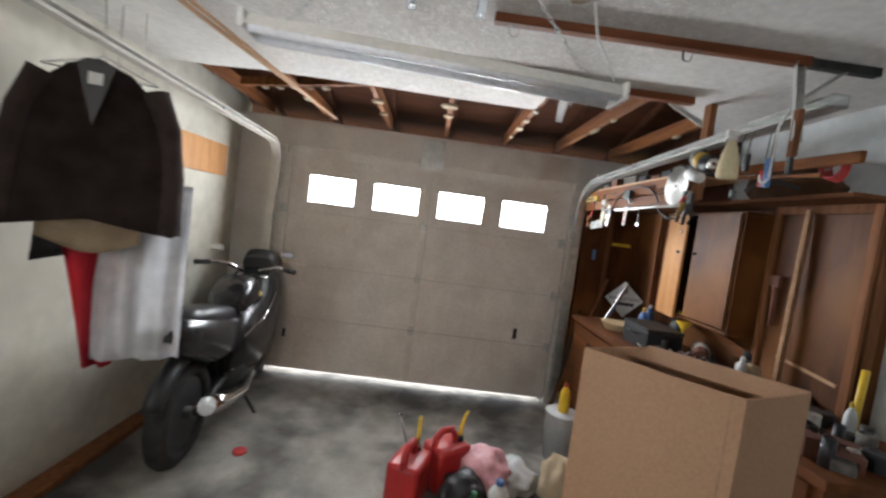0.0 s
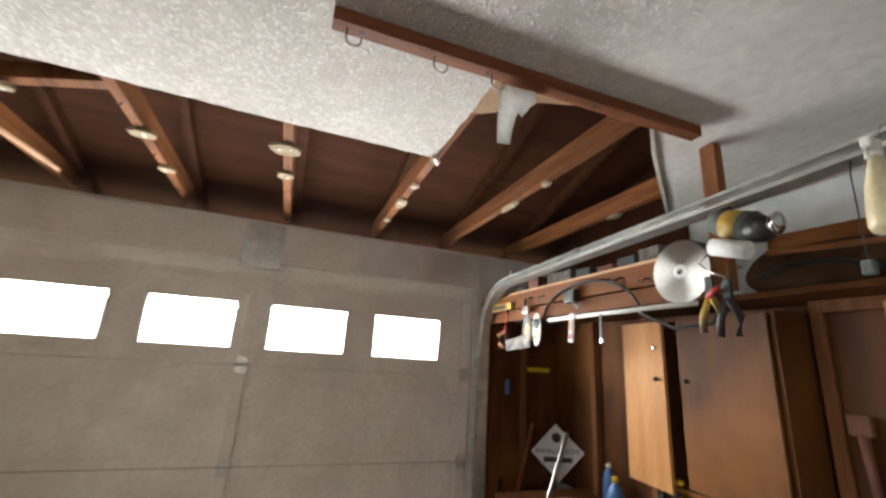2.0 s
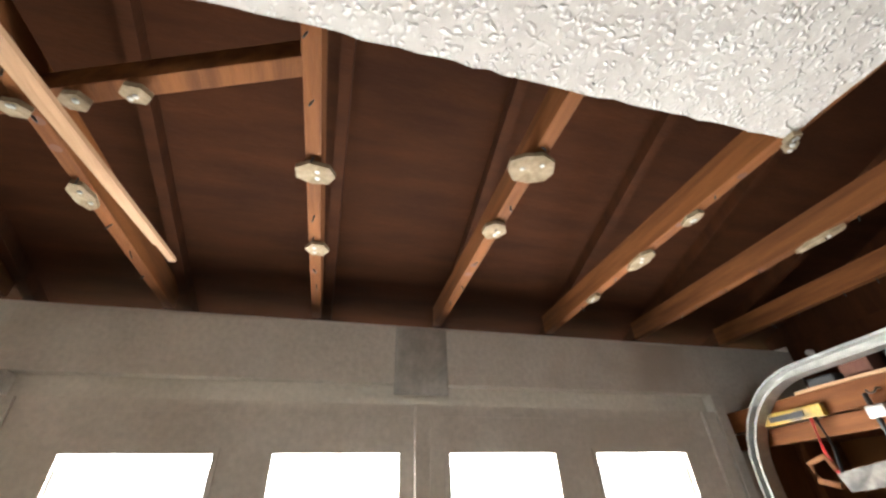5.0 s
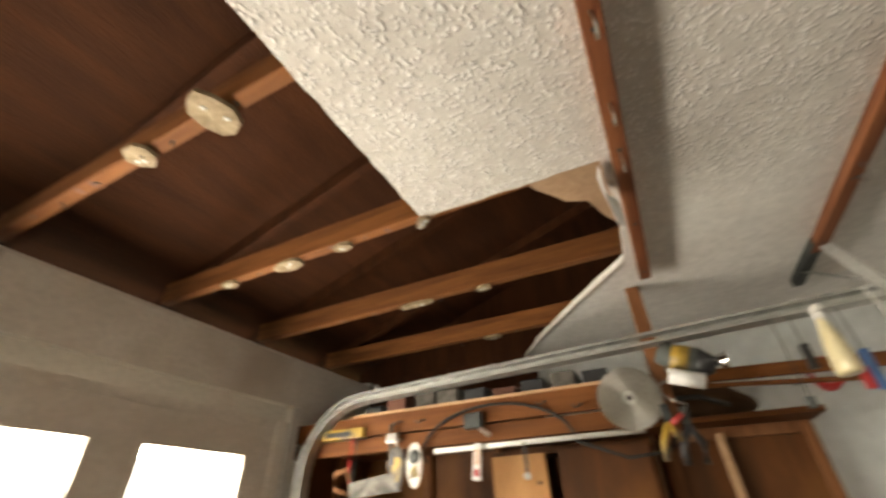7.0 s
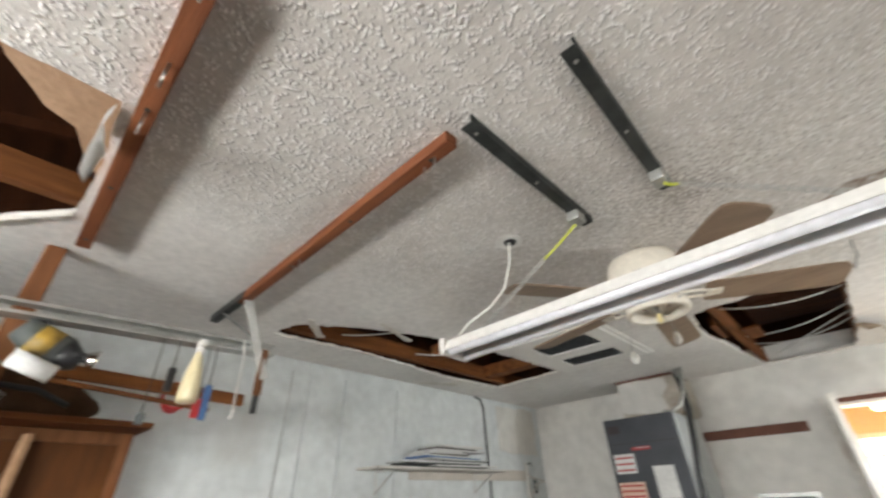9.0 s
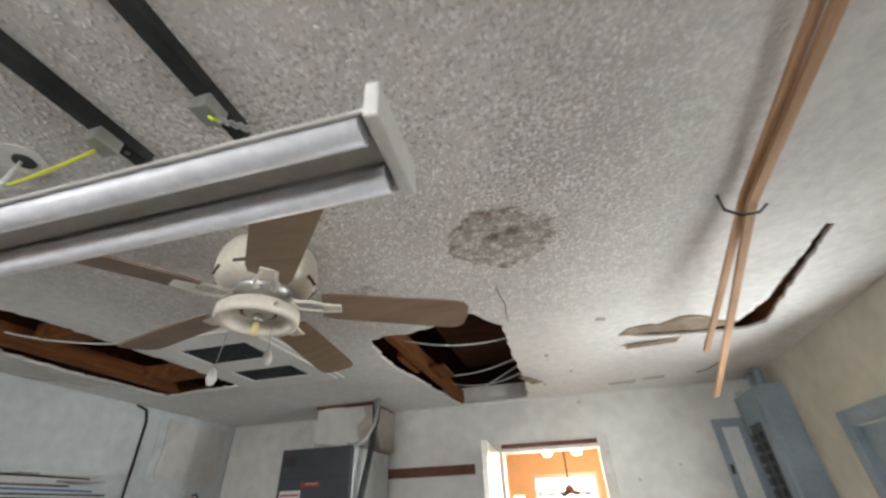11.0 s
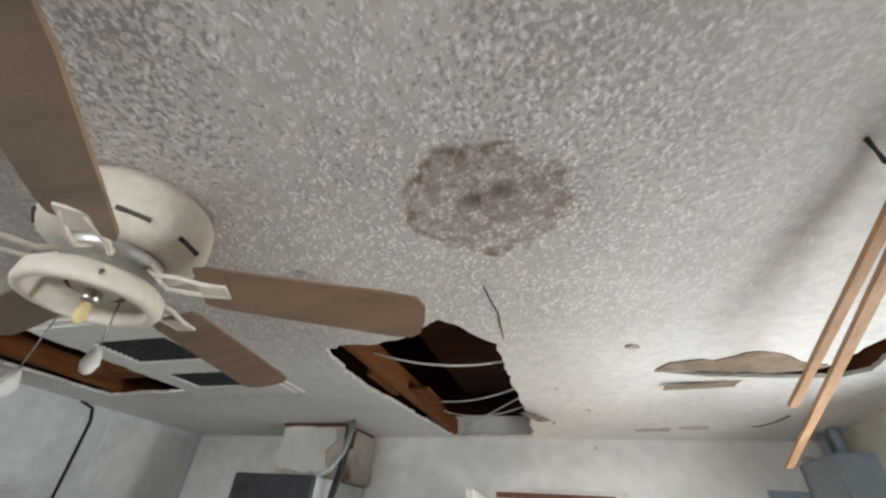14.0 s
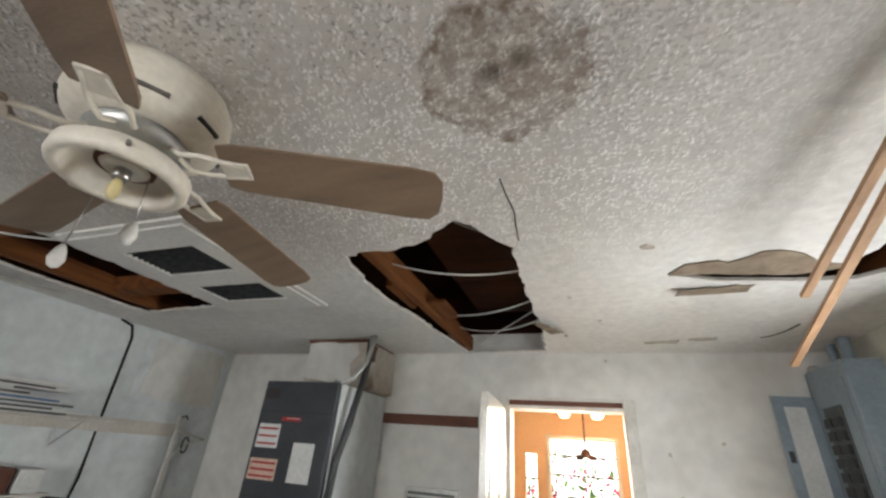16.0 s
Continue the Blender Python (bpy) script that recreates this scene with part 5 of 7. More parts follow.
part("peg", make(tube, [(1.69, -2.257, 2.148), (2.13, -2.257, 2.155)], 0.007, 8), "steel", rc)

# plywood lining and cabinets on the east wall
ln = thing("plywood_lining", (2.11, -1.1, 1.4), "brown plywood lining screwed to the block wall", "wall lining")
for y0, y1 in ((-0.40, 0.05), (-0.86, -0.404), (-1.62, -0.864), (-2.22, -1.624)):
    part("panel", make(soft_box, (2.10, y0 + 0.002, 0.95), (2.139, y1 - 0.002, 2.0), 0.003), "ply", ln)
for y in (-0.43, -0.86, -1.66, -2.20):
    part("stud", make(soft_box, (2.05, y - 0.02, 0.95), (2.0985, y + 0.02, 2.0), 0.004), "lumber_z", ln)
part("cap_rail", make(soft_box, (1.84, -2.24, 2.002), (2.135, 0.05, 2.024), 0.004), "board", ln, "orange cap board")
bg = thing("canvas_bag", (1.97, -1.78, 2.025), "dark brown lumpy canvas bag lying on the cap board", "bag")
bm = bmesh.new()
bmesh.ops.create_icosphere(bm, subdivisions=4, radius=1.0)
for v_ in bm.verts:
    p = v_.co.copy()
    lump = 1 + 0.10 * math.sin(5 * p.x + 3 * p.y) * math.cos(4 * p.z + 2 * p.y) + 0.05 * math.sin(13 * p.y + 7 * p.z)
    top = 0.20 * (1.0 if p.y > 0 else 1.0 + 0.45 * p.y)
    v_.co = Vector((1.975 + 0.12 * p.x * lump, -1.775 + 0.29 * p.y, 2.0255 + top * max(0.0, p.z * 0.6 + 0.4) * lump))
part("bag", bm, "canvas", bg, smooth=True)
part("strap", make(tube, [(1.86, -1.95, 2.06), (1.845, -1.85, 2.10), (1.845, -1.70, 2.11), (1.86, -1.60, 2.08)], 0.010, 7), "black", bg)
# north-east return panel with tools
rt = thing("return_panel", (1.80, 0.0, 1.2), "brown plywood panel on the front wall beside the garage door", "wall panel")
part("panel", make(soft_box, (1.56, 0.02, 0.05), (2.098, 0.057, 2.0), 0.004), "ply", rt)
part("batten", make(soft_box, (1.80, 0.0, 0.05), (1.84, 0.0195, 2.0), 0.003), "lumber_z", rt)
part("blue_tag", make(soft_box, (1.68, 0.012, 1.50), (1.71, 0.019, 1.60), 0.002), "blue_plastic", rt)
part("yellow_rule", make(soft_box, (1.86, 0.012, 1.66), (2.04, 0.019, 1.69), 0.001), "yellow_plastic", rt)

uc = thing("wall_cabinet", (1.98, -1.25, 1.6), "plywood wall cabinet, one pale door ajar, one dark", "cabinet")
for nm, a, b in (("bottom", (1.88, -1.62, 1.22), (2.095, -0.90, 1.2395)), ("top", (1.88, -1.62, 1.9405), (2.095, -0.90, 1.96)), ("side", (1.88, -0.92, 1.24), (2.095, -0.90, 1.94)), ("side", (1.88, -1.62, 1.24), (2.095, -1.60, 1.94)), ("back", (2.08, -1.5995, 1.24), (2.095, -0.9205, 1.94))):
    part(nm, make(soft_box, a, b, 0.002), "ply", uc)
cd = part("cabinet_door", make(soft_box, (0, -0.27, 1.215), (0.018, 0.0, 1.94), 0.003, Matrix.Translation((1.86, -0.895, 0)) @ Matrix.Rotation(radians(-7), 4, "Z")), "ply_light", uc, "pale plywood door standing ajar")
part("knob", make(lathe, [(0.006, 0.0), (0.011, 0.01), (0.009, 0.02), (0.003, 0.022)], Matrix.Translation((1.826, -1.13, 1.68)) @ Matrix.Rotation(radians(-90), 4, "Y"), 14), "iron", cd)
part("latch", make(lathe, [(0.006, 0.0), (0.010, 0.01), (0.003, 0.018)], Matrix.Translation((1.826, -1.13, 1.82)) @ Matrix.Rotation(radians(-90), 4, "Y"), 14), "chrome", cd)
cd = part("cabinet_door", make(soft_box, (1.862, -1.60, 1.25), (1.878, -1.215, 1.95), 0.003), "ply", uc, "dark plywood door")
part("knob", make(lathe, [(0.006, 0.0), (0.011, 0.01), (0.003, 0.02)], Matrix.Translation((1.862, -1.25, 1.68)) @ Matrix.Rotation(radians(-90), 4, "Y"), 14), "iron", cd)
fc = thing("framed_panel", (2.0, -1.95, 1.6), "brown framed plywood cupboard front beside the wall cabinet", "cupboard")
part("panel", make(soft_box, (2.03, -2.20, 0.99), (2.049, -1.66, 2.0), 0.003), "ply", fc)
for y0, y1 in ((-1.70, -1.66), (-2.22, -2.18)):
    part("stile", make(soft_box, (2.01, y0, 0.99), (2.0295, y1, 2.0), 0.003), "lumber_z", fc)
part("top_rail", make(soft_box, (2.01, -2.178, 1.955), (2.0295, -1.702, 2.0), 0.003), "lumber_z", fc)
ub = thing("upright_board", (1.98, -1.88, 1.6), "pale upright board leaning on the cupboard", "board")
part("board", make(bar_between, (1.975, -1.895, 0.99), (2.0, -1.885, 1.975), 0.02, 0.042), "slat", ub)
wr = thing("pipe_wrench", (2.02, -1.70, 1.5), "rusty brown pipe wrench hung on the cupboard", "wrench")
part("handle", make(tube, [(2.005, -1.765, 1.34), (2.005, -1.755, 1.56)], 0.012, 8, 0.016), "brown_paint", wr)
part("head", make(soft_box, (1.992, -1.785, 1.55), (2.018, -1.72, 1.615), 0.008), "brown_paint", wr)

wb = thing("workbench", (1.8, -1.4, 0), "orange-brown plywood workbench along the wall", "workbench")
part("worktop", make(soft_box, (1.46, -2.70, 0.955), (2.095, -0.28, 0.99), 0.004), "board", wb)
part("front_panel", make(soft_box, (1.50, -2.66, 0.08), (1.52, -0.30, 0.952), 0.003), "board", wb)
part("side_panel", make(soft_box, (1.522, -0.32, 0.08), (2.095, -0.30, 0.952), 0.003), "ply", wb)
part("side_panel", make(soft_box, (1.522, -2.66, 0.08), (2.095, -2.64, 0.952), 0.003), "ply", wb)
for y0 in (-1.06, -1.84, -2.62):
    d_ = part("drawer_front", make(soft_box, (1.484, y0, 0.72), (1.4995, y0 + 0.74, 0.93), 0.004), "board", wb)
    part("pull", make(lathe, [(0.008, 0.0), (0.014, 0.012), (0.004, 0.024)], Matrix.Translation((1.484, y0 + 0.37, 0.83)) @ Matrix.Rotation(radians(-90), 4, "Y"), 14), "iron", d_)
part("plinth", make(soft_box, (1.54, -2.62, 0.0), (2.09, -0.34, 0.0795), 0.003), "ply", wb)


def bottle(name, at, r, h, body, cap, label, cat="bottle", group="bench bottles"):
    t = thing(name, at, label, cat, group)
    x, y, z = at
    part("body", make(lathe, [(r * 0.9, 0.0), (r, 0.01), (r, h * 0.62), (r * 0.75, h * 0.76), (r * 0.35, h * 0.84), (r * 0.33, h * 0.87)], Matrix.Translation(at), 18), body, t)
    part("cap", make(lathe, [(r * 0.40, h * 0.872), (r * 0.42, h * 0.97), (r * 0.25, h)], Matrix.Translation(at), 14), cap, t)


ZB = 0.992
bottle("spray_bottle", (1.80, -0.86, ZB), 0.038, 0.22, "blue_plastic", "yellow_plastic", "blue spray bottle with a yellow cap on the workbench")
bottle("funnel_bottle", (1.92, -1.12, ZB), 0.04, 0.27, "black", "yellow_plastic", "dark oil bottle with a bright yellow top on the workbench")
bottle("glue_bottle", (1.86, -2.38, ZB), 0.022, 0.17, "clear_plastic", "yellow_plastic", "tall white bottle with a yellow nozzle on the workbench")
bottle("spray_can", (1.98, -0.62, ZB), 0.033, 0.22, "blue_plastic", "white_enamel", "blue spray can with a white cap on the workbench", "spray can")
bottle("white_bottle", (1.86, -1.80, ZB), 0.028, 0.16, "clear_plastic", "white_enamel", "white plastic bottle on the workbench")
bottle("amber_bottle", (1.97, -0.98, ZB), 0.03, 0.20, "iron", "black", "dark bottle standing on the workbench")
by_ = thing("yellow_tube", (1.78, -2.32, ZB), "upright bright yellow tube tool on the workbench", "tube")
part("tube", make(tube, [(1.90, -2.36, ZB), (1.91, -2.36, ZB + 0.30)], 0.014, 10), "yellow_plastic", by_)
fu = thing("funnel", (1.90, -1.20, ZB + 0.10), "bright yellow plastic funnel on the bench clutter", "funnel")
part("cone", make(lathe, [(0.008, 0.0), (0.010, 0.05), (0.045, 0.10), (0.048, 0.115), (0.044, 0.113), (0.008, 0.055)], Matrix.Translation((1.90, -1.20, ZB + 0.10)), 18), "yellow_plastic", fu)
tub = thing("cream_tub", (1.66, -0.80, ZB), "cream plastic dish pan on the bench", "tub")
part("pan", make(lathe, [(0.09, 0.0), (0.12, 0.055), (0.125, 0.06), (0.118, 0.06), (0.085, 0.006)], Matrix.Translation((1.66, -0.74, ZB)), 26), "tan_plastic", tub)
cc = thing("black_case", (1.70, -1.15, ZB), "black plastic tool case on the workbench", "tool case")
part("body", make(soft_box, (1.58, -1.34, ZB), (1.82, -1.00, ZB + 0.13), 0.012), "black", cc)
part("lid", make(soft_box, (1.575, -1.345, ZB + 0.131), (1.825, -0.995, ZB + 0.155), 0.006), "black", cc)
part("handle", make(tube, [(1.572, -1.24, ZB + 0.10), (1.55, -1.22, ZB + 0.10), (1.55, -1.12, ZB + 0.10), (1.572, -1.10, ZB + 0.10)], 0.007, 7), "iron", cc)
bk = thing("wrapped_bottle", (1.86, -1.45, ZB), "dark red bottle with a white band lying on the bench", "bottle")
part("body", make(tube, [(1.95, -1.33, ZB + 0.07), (1.80, -1.56, ZB + 0.06)], 0.05, 16, 0.046), "brown_paint", bk)
part("band", make(tube, [(1.915, -1.385, ZB + 0.068), (1.87, -1.455, ZB + 0.066)], 0.0525, 18, 0.052), "label_white", bk, "white paper band")
bl_ = thing("loose_board", (2.03, -1.45, 1.14), "bright orange board leaning over the back of the bench", "board")
part("board", make(bar_between, (2.04, -1.16, 1.19), (2.04, -1.66, 1.11), 0.016, 0.06), "board", bl_)
part("board", make(bar_between, (2.04, -1.72, 1.19), (2.03, -2.15, 1.15), 0.016, 0.018), "slat", bl_)
rnd = random.Random(11)
KINDS = ("can", "tool", "fitting", "rag")
for i in range(84):
    x, y = rnd.uniform(1.52, 2.0), rnd.uniform(-2.62, -1.36)
    if (x - 1.86) ** 2 + (y + 1.45) ** 2 < 0.02:
        continue
    kd = rnd.choice(KINDS)
    m_ = rnd.choice(("clutter", "clutter", "iron", "black", "clutter", "brown_paint", "black", "galv"))
    if kd == "can":
        o_ = thing("paint_can", (x, y, ZB), "small grubby can among the bench clutter", "can", "bench clutter")
        r_, h_ = rnd.uniform(0.018, 0.036), rnd.uniform(0.04, 0.11)
        part("body", make(lathe, [(r_, 0), (r_, h_), (r_ * 0.9, h_), (r_ * 0.88, h_ - 0.006)], Matrix.Translation((x, y, ZB)), 16), m_, o_)
    elif kd == "tool":
        o_ = thing("bench_tool", (x, y, ZB), "grubby hand tool lying among the bench clutter", "tool", "bench clutter")
        a = rnd.uniform(0, 6.28)
        dx, dy = 0.09 * math.cos(a), 0.09 * math.sin(a)
        part("shaft", make(tube, [(x, y, ZB + 0.03), (x + dx, y + dy, ZB + 0.045)], 0.006, 7), "steel", o_)
        part("handle", make(tube, [(x - dx * 0.8, y - dy * 0.8, ZB + 0.022), (x, y, ZB + 0.03)], 0.015, 9, 0.011), rnd.choice(("black", "red_plastic", "clutter", "lumber_z")), o_)
    elif kd == "fitting":
        o_ = thing("metal_fitting", (x, y, ZB), "metal pipe fitting among the bench clutter", "fitting", "bench clutter")
        part("body", make(tube, [(x - 0.035, y, ZB + 0.025), (x, y, ZB + 0.027), (x + 0.02, y + 0.02, ZB + 0.03), (x + 0.025, y + 0.05, ZB + 0.03)], 0.022, 10), m_, o_)
    else:
        o_ = thing("small_box", (x, y, ZB), "small battered box among the bench clutter", "box", "bench clutter")
        part("body", make(soft_box, (-0.05, -0.035, 0), (0.05, 0.035, rnd.uniform(0.03, 0.09)), 0.004, Matrix.Translation((x, y, ZB)) @ Matrix.Rotation(rnd.uniform(0, 3), 4, "Z")), m_, o_)

# single things that stand out of the bench clutter
cu = thing("paper_cup", (1.736, -1.806, ZB), "cream paper cup lying on its side on the bench", "cup")
MCU = Matrix.Translation((1.736, -1.806, ZB + 0.034)) @ Matrix.Rotation(radians(-60), 4, "Z") @ Matrix.Rotation(radians(84), 4, "X")
part("cup", make(lathe, [(0.024, -0.04), (0.033, 0.05), (0.035, 0.052), (0.031, 0.05), (0.022, -0.036)], MCU, 22), "tan_plastic", cu)
jr_ = thing("storage_jar", (2.03, -1.65, ZB), "dark glass jar with a ribbed black lid on the bench", "jar")
part("body", make(lathe, [(0.036, 0.0), (0.040, 0.008), (0.040, 0.10), (0.034, 0.115)], Matrix.Translation((2.03, -1.65, ZB)), 20), "iron", jr_)
part("lid", make(lathe, [(0.038, 0.116), (0.038, 0.15), (0.034, 0.154)], Matrix.Translation((2.03, -1.65, ZB)), 20), "black", jr_)
bottle("label_bottle", (2.03, -1.615, ZB), 0.026, 0.15, "label_white", "white_enamel", "small white bottle with a blue band on the bench")
crumpled_at = (2.03, -1.666, ZB)
sp_ = thing("wire_spool", (2.03, -1.24, ZB), "spool of dull grey wire on the bench", "spool")
part("core", make(lathe, [(0.022, 0.0), (0.022, 0.075)], Matrix.Translation((2.03, -1.24, ZB)), 16), "galv", sp_)
for zz in (0.0, 0.076):
    part("flange", make(lathe, [(0.042, zz), (0.044, zz + 0.003), (0.042, zz + 0.006)], Matrix.Translation((2.03, -1.24, ZB)), 20), "iron", sp_)
for k in range(5):
    wt = thing("wire_tangle", (1.755, -1.541, ZB), "loop of bent grey wire among the bench clutter", "wire", "wire loops")
    wr_ = random.Random(70 + k)
    cx_, cy_, rr_ = 1.755 + wr_.uniform(-0.07, 0.07), -1.541 + wr_.uniform(-0.10, 0.10), wr_.uniform(0.03, 0.06)
    part("loop", make(tube, [(cx_ + rr_ * math.cos(a), cy_ + rr_ * math.sin(a), ZB + 0.05 + 0.03 * math.sin(a * 2 + k)) for a in (2 * math.pi * q / 16 for q in range(15))], 0.004, 6), "steel", wt)

# diamond placard with readable hazard word
dm = thing("hazard_placard", (1.95, -0.2, 1.2), "white diamond hazard placard with black emblem, leaning", "placard")
MD = Matrix.Translation((1.97, -0.17, 1.17)) @ Matrix.Rotation(radians(-38), 4, "Z") @ Matrix.Rotation(radians(84), 4, "X") @ Matrix.Rotation(radians(4), 4, "Z")
part("plate", make(prism, [(0, 0.17), (-0.17, 0), (0, -0.17), (0.17, 0)], -0.002, 0.002, MD), "label_white", dm)
part("emblem", make(lathe, [(0.03, 0.0), (0.03, 0.002)], MD @ Matrix.Translation((0, 0.085, 0.0022)), 18), "ink", dm)
txt = bpy.data.curves.new("word", "FONT")
txt.body, txt.size, txt.align_x, txt.extrude = "INHALATION", 0.046, "CENTER", 0.0006
tw_ob = new("word", txt)
deps = bpy.context.evaluated_depsgraph_get()
tm = bpy.data.meshes.new_from_object(tw_ob.evaluated_get(deps))
bpy.data.objects.remove(tw_ob)
bm = bmesh.new()
bm.from_mesh(tm)
bm.transform(MD @ Matrix.Translation((0, -0.01, 0.0032)))
part("word", bm, "ink", dm)
part("bar", make(box, (-0.09, -0.06, 0.0022), (0.09, -0.03, 0.0032), MD), "ink", dm)
# broom handles and a bright aluminium bar leaning by the door
for a, b, r_, m_, lab in (((1.34, -0.30, 0.0), (1.80, -0.14, 1.34), 0.012, "lumber_z", "brown broom handle"), ((1.40, -0.24, 0.0), (1.62, -0.05, 1.0), 0.012, "iron", "dark rake handle"), ((1.44, -0.4, 0.0), (1.60, -0.08, 0.9), 0.014, "lumber_z", "brown shovel handle")):
    o_ = thing("long_handle", a, lab + " leaning beside the garage door", "handle", "long handles")
    part("pole", make(tube, [a, b], r_, 8), m_, o_)
al = thing("aluminium_bar", (1.66, -0.50, 0.99), "bright aluminium bar leaning over the bench corner", "bar")
part("bar", make(bar_between, (1.66, -0.50, 0.99), (1.86, -0.42, 1.33), 0.012, 0.03), "steel", al)

# ---- floor: cardboard box, cans, bags ----


def carton(name, c, ang, sx, sy, z0, z1, label, open_top, lean=0.0):
    t = thing(name, (c[0], c[1], z0), label, "cardboard box")
    R = Matrix.Translation((c[0], c[1], 0)) @ Matrix.Rotation(radians(ang), 4, "Z") @ Matrix(((1, lean, 0, 0), (0, 1, 0, 0), (0, 0, 1, 0), (0, 0, 0, 1)))
    th = 0.006
    walls = (((-sx / 2, -sy / 2, z0), (sx / 2, -sy / 2 + th, z1)), ((-sx / 2, sy / 2 - th, z0), (sx / 2, sy / 2, z1)), ((-sx / 2, -sy / 2 + th, z0), (-sx / 2 + th, sy / 2 - th, z1)), ((sx / 2 - th, -sy / 2 + th, z0), (sx / 2, sy / 2 - th, z1)))
    for lo, hi in walls:
        part("side", make(box, lo, hi, R), "cardboard", t)
    part("bottom", make(box, (-sx / 2 + th, -sy / 2 + th, z0), (sx / 2 - th, sy / 2 - th, z0 + th), R), "cardboard", t)
    if open_top:
        for k, (lo, hi, piv, axis, a) in enumerate((((-sx / 2, 0, 0), (sx / 2, sy * 0.42, 0.005), (0, -sy / 2 + 0.004, z1), "X", 112), ((-sx / 2, -sy * 0.42, 0), (sx / 2, 0, 0.005), (0, sy / 2 - 0.004, z1), "X", 12), ((0, -sy / 2, 0), (sx * 0.42, sy / 2, 0.005), (-sx / 2 + 0.004, 0, z1), "Y", 68), ((-sx * 0.42, -sy / 2, 0), (0, sy / 2, 0.005), (sx / 2 - 0.004, 0, z1), "Y", -150))[1:3]):
            part("flap", make(box, lo, hi, R @ Matrix.Translation(piv) @ Matrix.Rotation(radians(a), 4, axis)), "cardboard", t)
    part("seam", make(box, (sx / 2 - 0.035, -sy / 2 - 0.0015, z0), (sx / 2 - 0.031, -sy / 2 - 0.0002, z1), R), "paper", t)
    return t


carton("cardboard_box", (1.04, -2.568), -47, 0.495, 0.34, 0.58, 1.27, "tall open brown cardboard box, racked askew, stacked on another carton", True, 0.36)
carton("cardboard_box", (1.04, -2.565), -47, 0.51, 0.40, 0.0, 0.575, "closed brown cardboard box standing on the floor", False)


def fuel_can(at, ang):
    t = thing("fuel_can", at, "red plastic fuel can with a yellow spout on the floor", "fuel can", "fuel cans")
    R = Matrix.Translation(at) @ Matrix.Rotation(radians(ang), 4, "Z")
    bm = bmesh.new()
    soft_box(bm, (-0.13, -0.10, 0.0), (0.13, 0.10, 0.27), 0.03, R)
    part("body", bm, "red_plastic", t, smooth=True)
    bm = bmesh.new()
    tube(bm, [R @ Vector(p) for p in ((-0.11, 0, 0.25), (-0.10, 0, 0.32), (-0.06, 0, 0.36), (0.02, 0, 0.355), (0.05, 0, 0.31), (0.055, 0, 0.26))], 0.022, 10)
    part("grip", bm, "red_plastic", t)
    part("collar", make(lathe, [(0.03, 0.0), (0.03, 0.03), (0.022, 0.04)], R @ Matrix.Translation((0.09, 0, 0.262)), 16), "black", t)
    part("spout", make(tube, [R @ Vector(p) for p in ((0.09, 0, 0.30), (0.10, 0, 0.36), (0.13, 0.01, 0.42), (0.16, 0.02, 0.44))], 0.014, 9, 0.010), "yellow_plastic", t)


fuel_can((0.13, -1.62, 0.0), 70)
fuel_can((0.36, -1.42, 0.0), 35)


def crumpled(name, at, r, flat, material, label, cat, seed):
    t = thing(name, at, label, cat)
    bm = bmesh.new()
    bmesh.ops.create_icosphere(bm, subdivisions=4, radius=1.0)
    for v in bm.verts:
        n_ = v.co.normalized()
        k = 1 + 0.28 * noise.noise(n_ * 2.2 + Vector((seed, 0, 0))) + 0.14 * abs(noise.noise(n_ * 6 + Vector((0, seed, 0))))
        v.co = Vector((n_.x * r * k, n_.y * r * k, max(-0.85, n_.z * k) * r * flat)) + Vector(at) + Vector((0, 0, r * flat * 0.85))
    part("bag", bm, material, t, smooth=True)


crumpled("shop_rag", crumpled_at, 0.07, 0.8, "tan_cloth", "crumpled tan shop rag on the bench", "rag", 17)
crumpled("pink_bag", (0.60, -1.45, 0.0), 0.17, 0.85, "pink_bag", "crumpled pink plastic bag on the floor", "bag", 3)
crumpled("clear_bag", (0.80, -1.42, 0.0), 0.15, 0.7, "clear_plastic", "crumpled clear plastic bag on the floor", "bag", 8)
crumpled("paper_wad", (1.06, -1.55, 0.0), 0.12, 1.4, "tan_cloth", "crumpled tan paper wad on the floor", "paper", 5)
crumpled("dark_bag", (0.46, -1.66, 0.0), 0.13, 0.9, "black", "small black bag between the cans", "bag", 12)
bottle("white_jug", (0.66, -1.70, 0.0), 0.06, 0.24, "label_white", "blue_plastic", "white plastic jug standing on the floor", "jug", "floor bottles")
bottle("green_bottle", (0.50, -1.80, 0.0), 0.045, 0.22, "black", "green_plastic", "dark bottle with a green cap on the floor", "bottle", "floor bottles")
bkt = thing("white_bucket", (1.24, -0.98, 0), "grubby white plastic bucket on the floor", "bucket")
part("bucket", make(lathe, [(0.10, 0.0), (0.125, 0.36), (0.13, 0.365), (0.12, 0.37), (0.02, 0.37)], Matrix.Translation((1.24, -0.98, 0)), 26), "clear_plastic", bkt)
bottle("yellow_jug", (1.24, -0.98, 0.371), 0.04, 0.22, "yellow_plastic", "red_plastic", "small yellow bottle standing on the bucket lid", "jug", "floor bottles")
lid = thing("red_puck", (-0.98, -1.34, 0.0), "small red plastic lid lying on the floor", "lid")
part("lid", make(lathe, [(0.045, 0.0), (0.045, 0.012), (0.038, 0.016)], Matrix.Translation((-0.98, -1.34, 0.0)), 20), "red_plastic", lid)
st_ = thing("jack_handle", (0.0, -0.75, 0.0), "small steel lever standing on the floor", "lever")
